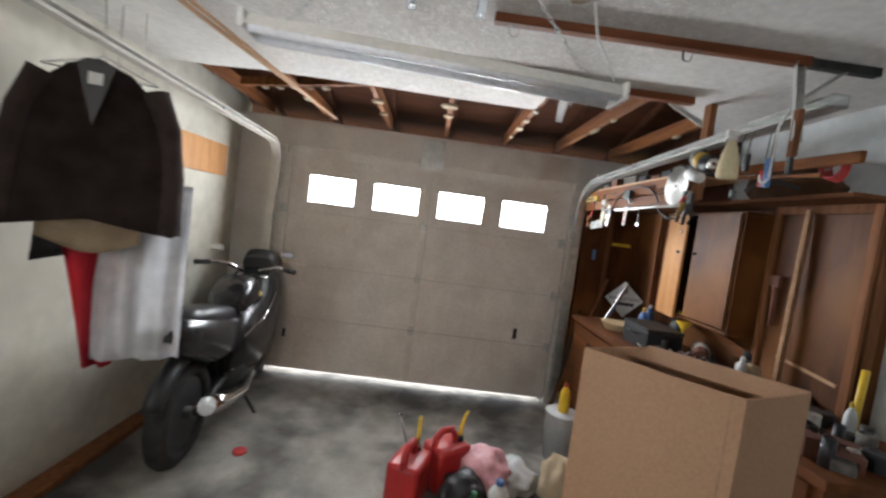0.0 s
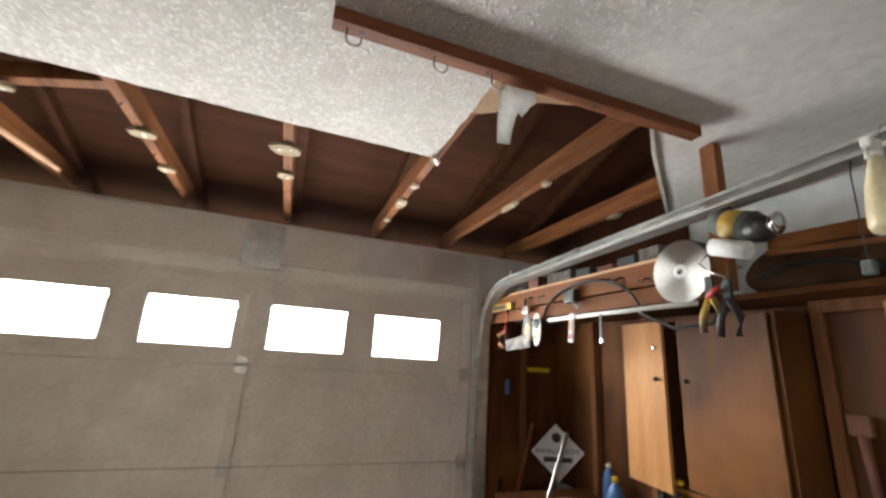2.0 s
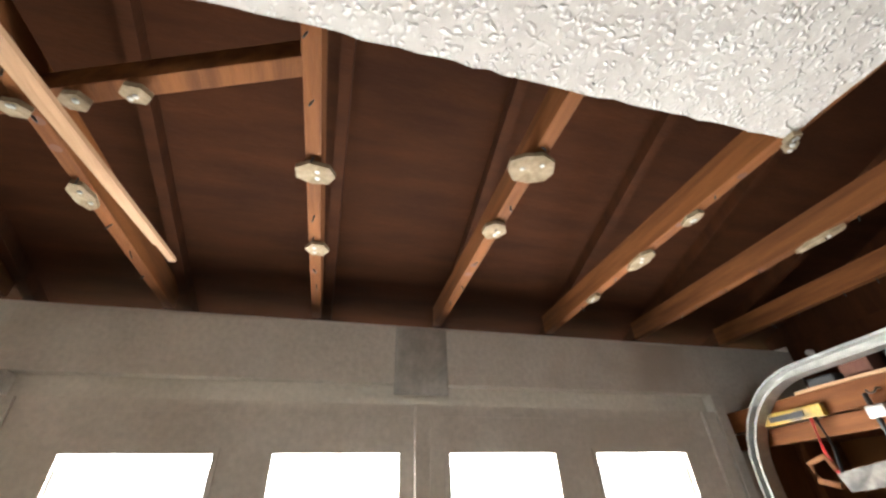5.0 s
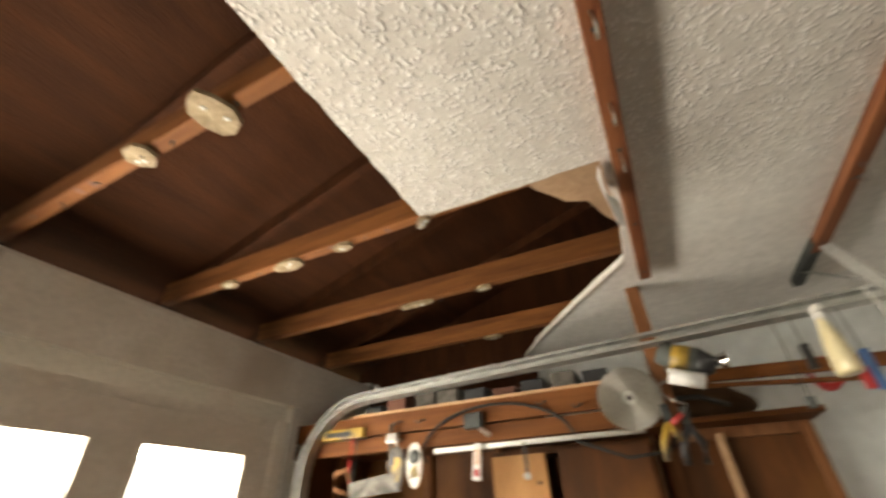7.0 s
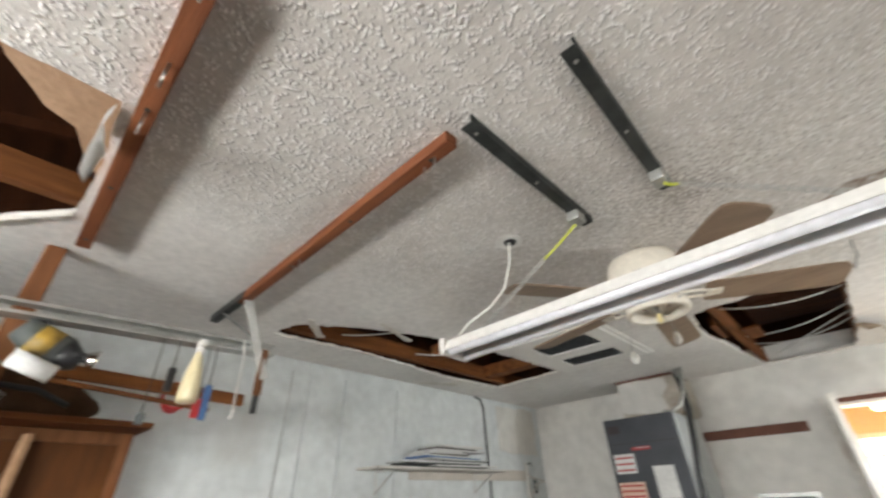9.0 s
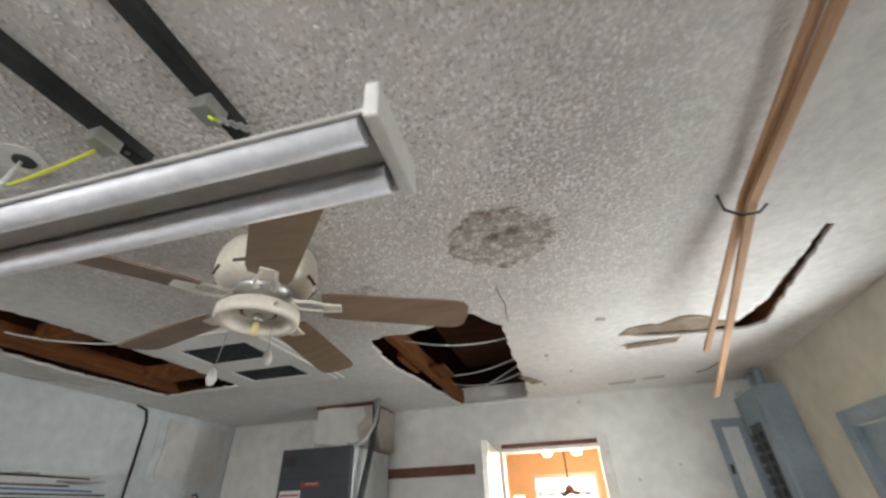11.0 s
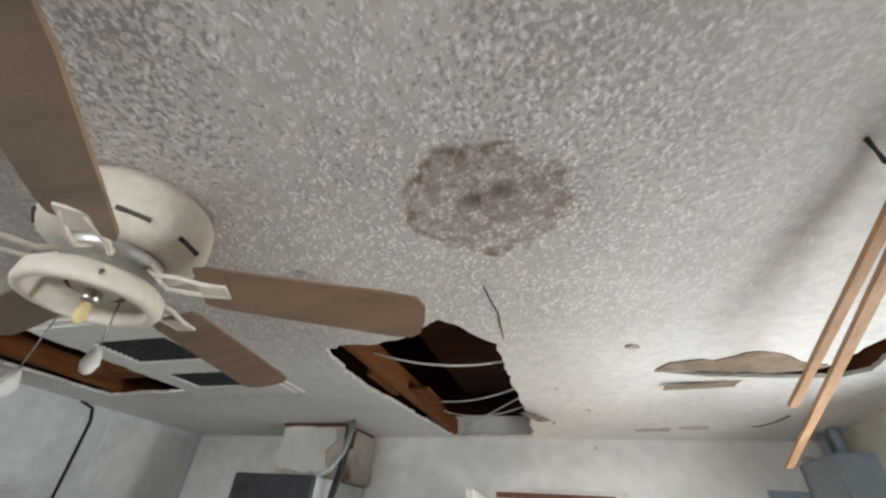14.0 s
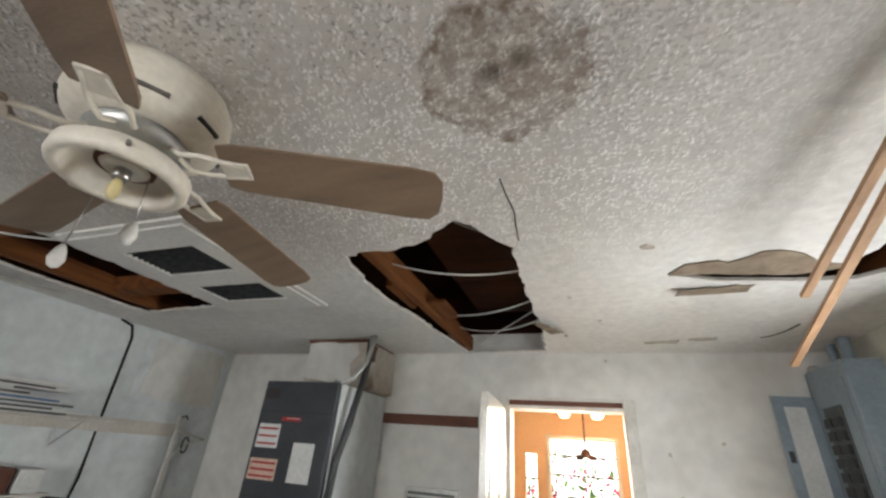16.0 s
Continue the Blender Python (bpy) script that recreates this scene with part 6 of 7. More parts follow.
part("lever", make(tube, [(0.10, -1.0, 0.0), (0.03, -1.02, 0.2)], 0.008, 8), "steel", st_)
part("knob", make(lathe, [(0.010, 0), (0.018, 0.015), (0.006, 0.03)], Matrix.Translation((0.03, -1.02, 0.20)), 12), "chrome", st_)

# ---- west front: motorcycle, wall board, clothes ----
mc = thing("motorcycle", (-1.38, -0.85, 0), "black motorcycle parked beside the wall, facing the door", "motorcycle")
BX = -1.38


def wheel(y, r):
    bm = bmesh.new()
    ring_, tubeR, seg, sub = r - 0.055, 0.055, 40, 10
    rows_ = [[bm.verts.new((BX + tubeR * math.sin(b) * 1.05, y + (ring_ + tubeR * math.cos(b)) * math.cos(a), r + (ring_ + tubeR * math.cos(b)) * math.sin(a))) for b in (2 * math.pi * j / sub for j in range(sub))] for a in (2 * math.pi * i / seg for i in range(seg))]
    for i in range(seg):
        for j in range(sub):
            bm.faces.new((rows_[i][j], rows_[(i + 1) % seg][j], rows_[(i + 1) % seg][(j + 1) % sub], rows_[i][(j + 1) % sub])).smooth = True
    w = part("wheel", bm, "rubber", mc, "worn black tyre")
    MR = Matrix.Translation((BX, y, r)) @ Matrix.Rotation(radians(90), 4, "Y")
    part("rim", make(lathe, [(r - 0.105, -0.03), (r - 0.085, -0.035), (r - 0.085, 0.035), (r - 0.105, 0.03)], MR, 36), "black", w)
    for k in range(5):
        a = 2 * math.pi * k / 5
        part("spoke", make(tube, [(BX, y + 0.03 * math.cos(a), r + 0.03 * math.sin(a)), (BX, y + (r - 0.10) * math.cos(a), r + (r - 0.10) * math.sin(a))], 0.014, 7), "black", w)
    part("hub", make(tube, [(BX - 0.07, y, r), (BX + 0.07, y, r)], 0.035, 12), "iron", w)


wheel(-1.45, 0.30)
wheel(-0.22, 0.29)


def blob(bm, prof, ysign=1, seg=16):
    """Lofted body along y from (y, half width, bottom, top)."""
    rings = []
    for y, w, z0, z1 in prof:
        c, h = (z0 + z1) / 2, (z1 - z0) / 2
        rings.append([bm.verts.new((BX + w * math.copysign(abs(math.cos(a)) ** 0.7, math.cos(a)), y, c + h * math.copysign(abs(math.sin(a)) ** 0.7, math.sin(a)))) for a in (2 * math.pi * j / seg for j in range(seg))])
    for a, b in zip(rings, rings[1:]):
        for j in range(seg):
            bm.faces.new((a[j], a[(j + 1) % seg], b[(j + 1) % seg], b[j])).smooth = True
    bm.faces.new(rings[0][::-1]), bm.faces.new(rings[-1])


part("tank", make(blob, [(-0.98, 0.05, 0.74, 0.82), (-0.90, 0.13, 0.70, 0.93), (-0.72, 0.16, 0.68, 0.99), (-0.55, 0.14, 0.68, 0.97), (-0.45, 0.08, 0.72, 0.90)]), "bike_black", mc)
part("seat", make(blob, [(-1.62, 0.04, 0.86, 0.90), (-1.52, 0.09, 0.82, 0.92), (-1.25, 0.12, 0.76, 0.88), (-1.02, 0.11, 0.74, 0.83), (-0.94, 0.07, 0.75, 0.80)]), "black", mc, "matt black seat")
part("engine", make(blob, [(-1.10, 0.10, 0.28, 0.58), (-0.95, 0.17, 0.20, 0.66), (-0.65, 0.18, 0.18, 0.66), (-0.50, 0.10, 0.26, 0.60)]), "iron", mc)
part("side_fairing", make(blob, [(-1.10, 0.14, 0.36, 0.72), (-0.90, 0.20, 0.30, 0.80), (-0.70, 0.235, 0.25, 0.86), (-0.42, 0.24, 0.30, 0.95), (-0.24, 0.20, 0.50, 1.02), (-0.12, 0.10, 0.68, 1.0)]), "bike_black", mc)
part("tail", make(blob, [(-1.74, 0.04, 0.78, 0.88), (-1.62, 0.11, 0.68, 0.90), (-1.35, 0.17, 0.54, 0.84), (-1.05, 0.16, 0.48, 0.80), (-0.95, 0.12, 0.48, 0.76)]), "bike_black", mc)
part("windscreen", make(blob, [(-0.30, 0.12, 0.96, 1.08), (-0.20, 0.13, 0.96, 1.14), (-0.12, 0.06, 0.94, 1.02)]), "black", mc)
part("rear_fender", make(tube, [(BX, -1.45 + 0.33 * math.cos(a), 0.30 + 0.33 * math.sin(a)) for a in (radians(60 + 12 * i) for i in range(9))], 0.05, 8), "black", mc)
for sx in (-0.09, 0.09):
    part("fork", make(tube, [(BX + sx, -0.22, 0.29), (BX + sx, -0.42, 0.95)], 0.022, 9), "chrome", mc)
    part("swing_arm", make(tube, [(BX + sx, -1.45, 0.30), (BX + sx, -0.95, 0.38)], 0.022, 8), "iron", mc)
    part("handlebar", make(tube, [(BX + sx * 0.7, -0.45, 0.99), (BX + sx * 2.5, -0.50, 1.04), (BX + sx * 3.7, -0.58, 1.03)], 0.014, 9), "chrome", mc)
    part("grip", make(tube, [(BX + sx * 3.1, -0.54, 1.035), (BX + sx * 4.1, -0.60, 1.03)], 0.02, 9), "black", mc)
    part("mirror", make(soft_box, (BX + sx * 3.0 - 0.05, -0.47, 1.12), (BX + sx * 3.0 + 0.05, -0.45, 1.17), 0.008), "chrome", mc)
part("exhaust", make(tube, [(BX + 0.14, -0.70, 0.25), (BX + 0.19, -1.0, 0.24), (BX + 0.20, -1.30, 0.32), (BX + 0.20, -1.60, 0.42)], 0.035, 12, 0.05), "chrome", mc, "scuffed chrome exhaust")
part("trim_line", make(tube, [(BX + 0.17, -1.00, 0.62), (BX + 0.225, -0.70, 0.72), (BX + 0.21, -0.45, 0.84)], 0.007, 6), "chrome", mc)
mc.location, mc.rotation_euler, mc.scale = (-1.36, -0.88, 0.0), (0, 0, radians(6)), (1.06, 1.06, 1.06)
part("tail_lamp", make(soft_box, (BX - 0.05, -1.755, 0.80), (BX + 0.05, -1.735, 0.84), 0.006), "iron", mc)
part("badge", make(lathe, [(0.02, 0), (0.022, 0.004)], Matrix.Translation((BX + 0.155, -0.70, 0.86)) @ Matrix.Rotation(radians(90), 4, "Y"), 16), "yellow_plastic", mc)
part("side_stand", make(tube, [(BX + 0.10, -0.85, 0.25), (BX + 0.24, -0.82, 0.0)], 0.012, 7), "iron", mc)

wbd = thing("wall_board", (-1.84, -0.5, 1.9), "pale orange wooden board fixed along the wall", "board")
part("board", make(soft_box, (-1.848, -0.96, 1.82), (-1.825, -0.205, 2.088), 0.003), "ply_light", wbd)
sk = thing("floor_plank", (-1.78, -2.0, 0), "dirty wooden plank lying along the foot of the wall", "plank")
part("plank", make(soft_box, (-1.84, -3.0, 0.0), (-1.72, -0.9, 0.04), 0.005), "lumber_z", sk)
for cx, cy, sd in ((-1.55, -2.15, 21), (-1.25, -2.25, 25)):
    crumpled("black_rag", (cx, cy, 0.0), 0.12, 0.5, "black", "crumpled black rag on the floor by the wall", "rag", sd)


def cloth(bm, rows_, cols_, fn, thick):
    vs_ = [[bm.verts.new(fn(c / (cols_ - 1), r / (rows_ - 1))) for c in range(cols_)] for r in range(rows_)]
    for r in range(rows_ - 1):
        for c in range(cols_ - 1):
            bm.faces.new((vs_[r][c], vs_[r][c + 1], vs_[r + 1][c + 1], vs_[r + 1][c])).smooth = True
    bmesh.ops.solidify(bm, geom=bm.faces[:], thickness=thick)


JX, JY, JZ = -1.49, -2.01, 2.20
MJ = Matrix.Translation((JX, JY, JZ)) @ Matrix.Rotation(radians(24), 4, "Z") @ Matrix.Diagonal((1.12, 0.95, 1.26, 1)) @ Matrix.Translation((0, 0, -JZ))
jk = thing("jacket", (JX, JY, JZ), "dark brown wool jacket on a hanger under the ceiling", "jacket")


def torso(side):
    def fn(u, v):
        half = 0.10 + 0.14 * min(1.0, v * 6) + 0.05 * v
        x = (u * 2 - 1) * half
        z = JZ - 0.02 - 0.05 * abs(u * 2 - 1) * min(1, v * 5 + 0.6) - 0.56 * v
        y = side * (0.035 + 0.055 * math.sin(math.pi * u) * (0.4 + 0.6 * v)) + 0.012 * math.sin(9 * u + 4 * v)
        return MJ @ Vector((x, y, z))
    return fn


part("front", make(cloth, 14, 18, torso(-1), 0.006), "jacket", jk)
part("back", make(cloth, 14, 18, torso(1), 0.006), "jacket", jk)
for sx in (-1, 1):
    pts = [MJ @ Vector(p) for p in ((0.18 * sx, 0, JZ - 0.09), (0.235 * sx, 0.0, JZ - 0.22), (0.265 * sx, -0.01, JZ - 0.40), (0.275 * sx, -0.03, JZ - 0.62))]
    part("sleeve", make(tube, pts, 0.058, 14, 0.050), "jacket", jk)
part("lapel", make(prism, [(-0.06, 0.0), (0.0, -0.20), (0.06, 0.0), (0.03, 0.02), (-0.03, 0.02)], -0.006, 0.0, MJ @ Matrix.Translation((0, -0.095, JZ - 0.05)) @ Matrix.Rotation(radians(90), 4, "X")), "black", jk, "dark lapels")
part("label", make(box, (-0.02, -0.103, JZ - 0.115), (0.025, -0.1, JZ - 0.075), MJ), "label_white", jk, "small white neck label")
part("hem_lining", make(cloth, 5, 14, lambda u, v: MJ @ Vector(((u * 2 - 1) * 0.17, -0.03 + 0.02 * math.sin(8 * u), JZ - 0.585 - 0.12 * v * (0.6 + 0.4 * math.sin(3 * u)))), 0.004), "tan_cloth", jk, "tan lining hanging below the hem")
hgr = part("hanger", make(tube, [MJ @ Vector(p) for p in ((-0.19, 0, JZ - 0.065), (0, 0, JZ), (0.19, 0, JZ - 0.065), (-0.19, 0, JZ - 0.065))], 0.005, 7), "white_enamel", jk, "white plastic hanger")
part("hanger_hook", make(tube, [(JX, JY, JZ), (JX, JY, JZ + 0.05), (JX + 0.02, JY, JZ + 0.09), (JX, JY, JZ + 0.11), (JX - 0.01, JY, JZ + 0.25), (JX - 0.02, JY, 2.488)], 0.003, 6), "steel", jk)
gv = thing("red_black_vest", (JX + 0.02, JY + 0.12, JZ), "black and red patterned vest hung behind the jacket", "vest")
part("vest", make(cloth, 12, 14, lambda u, v: MJ @ Vector((0.02 + (u * 2 - 1) * (0.20 + 0.05 * v), 0.14 + 0.02 * math.sin(7 * u), JZ - 0.05 - 0.06 * abs(u * 2 - 1) - 0.66 * v)), 0.008), "black", gv)
for pz in (0.12, 0.42):
    part("red_patch", make(box, (0.17, 0.118, JZ - pz - 0.05), (0.235, 0.13, JZ - pz), MJ), "red_cloth", gv, "red patch")
part("hook", make(tube, [MJ @ Vector((0.02, 0.14, JZ - 0.05)), MJ @ Vector((0.02, 0.14, 2.433))], 0.003, 6), "steel", gv)
rcl = thing("red_garment", (JX, JY, 1.2), "bright red cloth hanging under the jacket", "garment")
part("cloth", make(cloth, 14, 14, lambda u, v: MJ @ Vector(((u * 2 - 1) * (0.15 - 0.10 * v) + 0.03 * v, 0.09 + 0.03 * math.sin(11 * u + 3 * v), JZ - 0.55 - 0.62 * v)), 0.006), "red_cloth", rcl)
shb = thing("garment_bag", (JX + 0.1, JY + 0.2, 1.2), "milky clear plastic garment bag hanging by the wall", "garment bag")
part("sheet", make(cloth, 16, 20, lambda u, v: MJ @ Vector((0.0 + u * 0.34, 0.07 + 0.02 * math.sin(13 * u + 2 * v) + 0.012 * math.sin(29 * u), JZ - 0.42 - 0.72 * v)), 0.002), "sheet", shb)
part("cord", make(tube, [MJ @ Vector((0.1, 0.16, JZ - 0.42)), MJ @ Vector((0.1, 0.16, 2.433))], 0.003, 6), "cord", shb)

# dark upper lining and stored things over the tool board
ul = thing("upper_lining", (2.11, -0.5, 2.26), "dark brown boards closing the wall above the tool board", "wall lining")
for y0, y1 in ((-0.55, 0.05), (-1.12, -0.554)):
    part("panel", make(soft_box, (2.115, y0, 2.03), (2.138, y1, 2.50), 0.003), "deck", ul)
rnd = random.Random(5)
for i in range(9):
    y = -1.48 + i * 0.135
    o_ = thing("stored_case", (1.68, y, 2.141), "dark dusty case stored on the high shelf", "case", "stored cases")
    hh = rnd.uniform(0.03, 0.09)
    part("case", make(soft_box, (1.54 + rnd.uniform(0, 0.06), y - 0.055, 2.141), (1.80, y + 0.05, 2.141 + hh), 0.006), rnd.choice(("black", "clutter", "iron", "brown_paint")), o_)

# ---- back wall: air handler, doorway, house room ----
ah = thing("air_handler", (0.935, -5.31, 0), "tall dark grey air handler cabinet with pasted labels", "air handler")
FYA = -5.02
part("cabinet", make(soft_box, (0.685, -5.60, 1.30), (1.185, FYA, 2.19), 0.008), "ahu", ah)
part("side_panel", make(soft_box, (0.676, -5.598, 0.03), (0.6845, -5.045, 2.185), 0.002), "block", ah, "pale grey side panel")
part("lower_cabinet", make(soft_box, (0.685, -5.60, 0.02), (1.185, FYA, 1.296), 0.008), "ahu", ah)


def sticker(x0, x1, z0, z1, material, bars, ink, label):
    s = part("label", make(soft_box, (x0, FYA - 0.0005, z0), (x1, FYA + 0.003, z1), 0.0008), material, ah, label)
    for k in range(bars):
        zz = z0 + (z1 - z0) * (k + 0.6) / (bars + 0.2)
        part("bar", boxes(((x0 + 0.010, FYA + 0.003, zz - 0.007), (x1 - 0.010, FYA + 0.0045, zz + 0.004))), ink, s)


sticker(1.015, 1.160, 1.833, 1.955, "label_white", 3, "red_ink", "white notice label with printed lines")
sticker(0.985, 1.165, 1.678, 1.780, "label_tan", 3, "red_ink", "reddish warning label")
sticker(0.770, 0.905, 1.678, 1.868, "label_white", 0, "ink", "large white paper label")
part("badge", make(soft_box, (0.890, FYA - 0.0005, 1.972), (1.016, FYA + 0.004, 1.995), 0.001), "red_ink", ah, "small red badge")
part("badge_bar", boxes(((0.897, FYA + 0.004, 1.985), (0.985, FYA + 0.0052, 1.989))), "label_white", ah)
part("plate", make(soft_box, (1.075, FYA - 0.0005, 2.09), (1.165, FYA + 0.003, 2.145), 0.001), "ink", ah)
for zc in (2.02, 1.60):
    part("door_seam", boxes(((0.687, FYA - 0.0005, zc - 0.002), (1.183, FYA + 0.0012, zc + 0.002))), "ink", ah)
pn = thing("duct_plenum", (0.86, -5.4, 2.191), "tan ragged duct box between air handler and ceiling", "duct")
part("box", make(soft_box, (0.66, -5.60, 2.191), (1.09, -5.22, 2.4885), 0.006), "tan_duct", pn)
bm = bmesh.new()
prism(bm, ragged([(0.74, 2.235), (0.86, 2.22), (1.085, 2.25), (1.08, 2.455), (0.90, 2.47), (0.72, 2.46), (0.705, 2.40), (0.76, 2.33)], 0.012, 0.04, 3), -0.004, 0.0, Matrix.Translation((0, -5.214, 0)) @ Matrix.Rotation(radians(90), 4, "X"))
part("peeled_face", bm, "plaster", pn, "peeled pale facing")
part("side_board", make(soft_box, (1.0905, -5.60, 2.191), (1.145, -5.30, 2.40), 0.004), "plaster", pn, "pale side board")
part("band", make(soft_box, (0.654, -5.602, 2.470), (1.096, -5.209, 2.4882), 0.002), "brown_paint", pn, "rust-brown top band")
part("band", make(soft_box, (0.640, -5.60, 2.20), (0.6595, -5.215, 2.469), 0.002), "tan_duct", pn, "stained side board")
part("rust_patch", make(prism, ragged([(-5.30, 2.36), (-5.23, 2.33), (-5.225, 2.46), (-5.32, 2.465)], 0.012, 0.03, 13), 0.636, 0.6405, YZ), "brown_paint", pn, "rusty corner patch")
cl2 = thing("refrigerant_lines", (0.62, -5.2, 1.8), "black insulated pipes and grey conduit beside the air handler", "pipes")
part("black_pipe", make(tube, [(0.625, -5.19, 2.46), (0.600, -5.16, 2.36), (0.595, -5.12, 2.22), (0.615, -5.08, 2.0), (0.645, -5.05, 1.80), (0.655, -5.04, 1.55), (0.655, -5.04, 0.9)], 0.020, 10), "black", cl2)
part("grey_conduit", make(tube, [(0.735, -5.05, 2.20), (0.69, -5.05, 2.185), (0.625, -5.07, 2.225), (0.585, -5.11, 2.32), (0.575, -5.15, 2.4885)], 0.014, 10), "galv", cl2)
part("grey_conduit", make(tube, [(0.62, -5.13, 2.20), (0.60, -5.16, 2.30), (0.61, -5.18, 2.4885)], 0.016, 10), "galv", cl2)
part("thin_wire", make(tube, [(0.595, -5.12, 2.42), (0.57, -5.10, 2.2), (0.615, -5.06, 1.9), (0.65, -5.01, 1.66), (0.665, -5.0, 1.5)], 0.004, 6), "dark_grey", cl2)

bwb = thing("wall_rail", (0.45, -5.61, 2.07), "brown painted board fixed across the back wall", "board")
part("board", make(soft_box, (0.03, -5.6195, 2.03), (0.85, -5.60, 2.093), 0.003), "brown_paint", bwb)

hdoor = thing("door_1", (-0.51, -5.62, 0.14), "white house door standing open into the garage, warm light behind", "door", kind="structure")
for lo, hi in (((-0.880, -5.6195, 0.0), (-0.823, -5.598, 2.218)), ((-0.155, -5.6195, 0.0), (-0.078, -5.598, 2.218)), ((-0.8225, -5.6195, 2.162), (-0.1555, -5.598, 2.218))):
    part("casing", make(soft_box, lo, hi, 0.003), "trim", hdoor)
for lo, hi in (((-0.840, -5.78, 0.14), (-0.817, -5.6205, 2.18)), ((-0.168, -5.78, 0.14), (-0.145, -5.6205, 2.18)), ((-0.8165, -5.78, 2.155), (-0.1685, -5.6205, 2.18))):
    part("jamb", make(soft_box, lo, hi, 0.002), "trim", hdoor)
part("header_strip", make(soft_box, (-0.815, -5.597, 2.172), (-0.17, -5.590, 2.200), 0.002), "brown_paint", hdoor, "worn brown header strip")
ML = Matrix.Translation((-0.150, -5.61, 0)) @ Matrix.Rotation(radians(3), 4, "Z")
leaf = part("door_leaf", make(soft_box, (0.0, 0.0, 0.15), (0.035, 0.66, 2.15), 0.003, ML), "leaf_white", hdoor, "white open door leaf")
for z0, z1 in ((0.35, 0.95), (1.10, 1.95)):
    for y0, y1 in ((0.09, 0.30), (0.37, 0.58)):
        part("raised_panel", make(soft_box, (-0.006, y0, z0), (-0.0005, y1, z1), 0.003, ML), "leaf_white", leaf)
part("knob", make(lathe, [(0.012, 0.0), (0.012, 0.03), (0.028, 0.04), (0.028, 0.06), (0.01, 0.068)], ML @ Matrix.Translation((0, 0.60, 1.05)) @ Matrix.Rotation(radians(-90), 4, "Y"), 18), "brass", leaf, "brass knob")

# house room beyond
setting("house_floor", boxes(((-2.6, -8.6, 0.0), (1.6, -5.785, 0.14))), "tan_plastic", "pale floor of the house room", "floor")
setting("house_ceiling", boxes(((-2.6, -8.6, 2.50), (1.6, -5.785, 2.55))), "leaf_white", "white ceiling of the house room", "ceiling")
setting("house_wall_west", boxes(((-1.80, -8.6, 0.0), (-1.70, -5.785, 2.55))), "orange_wall", "peach painted room wall", "wall")
setting("house_wall_east", boxes(((1.6, -8.6, 0.0), (1.7, -5.785, 2.55))), "orange_wall", "peach painted room wall", "wall")
setting("house_wall_front", boxes(((-2.6, -5.800, 0.14), (-0.90, -5.785, 2.5)), ((-0.13, -5.800, 0.14), (1.6, -5.785, 2.5)), ((-0.90, -5.800, 2.185), (-0.13, -5.785, 2.5))), "orange_wall", "peach painted room wall", "wall")
YW = -8.4
setting("house_wall_south", boxes(((-2.6, YW - 0.12, 0), (-0.86, YW, 2.5)), ((-0.14, YW - 0.12, 0), (0.01, YW, 2.5)), ((0.15, YW - 0.12, 0), (1.6, YW, 2.5)), ((-0.86, YW - 0.12, 2.14), (-0.14, YW, 2.5)), ((-0.86, YW - 0.12, 0), (-0.14, YW, 0.9)), ((0.01, YW - 0.12, 1.97), (0.15, YW, 2.5)), ((0.01, YW - 0.12, 0), (0.15, YW, 0.9))), "orange_wall", "peach painted wall with a slatted window", "wall")
jw = thing("window_1", (-0.5, YW, 1.5), "white slatted jalousie window over a bright garden", "window", kind="structure")
for lo, hi in (((-0.90, YW, 0.86), (-0.858, YW + 0.02, 2.18)), ((-0.142, YW, 0.86), (-0.10, YW + 0.02, 2.18)), ((-0.858, YW, 2.138), (-0.142, YW + 0.02, 2.18)), ((-0.858, YW, 0.86), (-0.142, YW + 0.02, 0.902))):
    part("window_frame", make(soft_box, lo, hi, 0.003), "leaf_white", jw)
for z in (1.05, 1.30, 1.55, 1.76, 1.96):
    part("slat", make(soft_box, (-0.857, YW - 0.05, z), (-0.143, YW - 0.02, z + 0.016), 0.002), "brown_paint", jw)
part("slat", make(soft_box, (0.011, YW - 0.05, 1.70), (0.149, YW - 0.02, 1.716), 0.002), "brown_paint", jw)
tagged(part("garden_backdrop", boxes(((-6.5, -13.0, -0.2), (6.5, -12.95, 6.5))), "garden_sky"), "overexposed sky behind the garden", "backdrop", kind="structure")


def bush(at, r, n_, seed, flowers):
    t = thing("garden_bush", at, "leafy garden bush with pink blossoms in the sun", "bush", "garden bushes")
    rr = random.Random(seed)
    for nm, cnt, m_, size in (("leaves", n_, "foliage", 0.07), ("blossoms", flowers, "flower", 0.06)):
        bm = bmesh.new()
        for i in range(cnt):
            d = Vector((rr.gauss(0, 1), rr.gauss(0, 1), rr.gauss(0, 1))).normalized() * r * rr.uniform(0.45, 1.0)
            c = Vector(at) + Vector((d.x, d.y * 0.6, d.z + r))
            q = Euler((rr.uniform(0, 6), rr.uniform(0, 6), rr.uniform(0, 6))).to_matrix()
            s_ = size * rr.uniform(0.6, 1.3)
            vs_ = [bm.verts.new(c + q @ Vector(p)) for p in ((-s_, 0, 0), (0, -s_ * 0.4, 0.1 * s_), (s_, 0, 0), (0, s_ * 0.4, 0.1 * s_))]
            bm.faces.new(vs_)
        tagged(part(nm, bm, m_, t), kind="stuff")
    part("stem", make(tube, [at, (at[0], at[1], at[2] + r)], 0.03, 7, 0.012), "brown_paint", t)


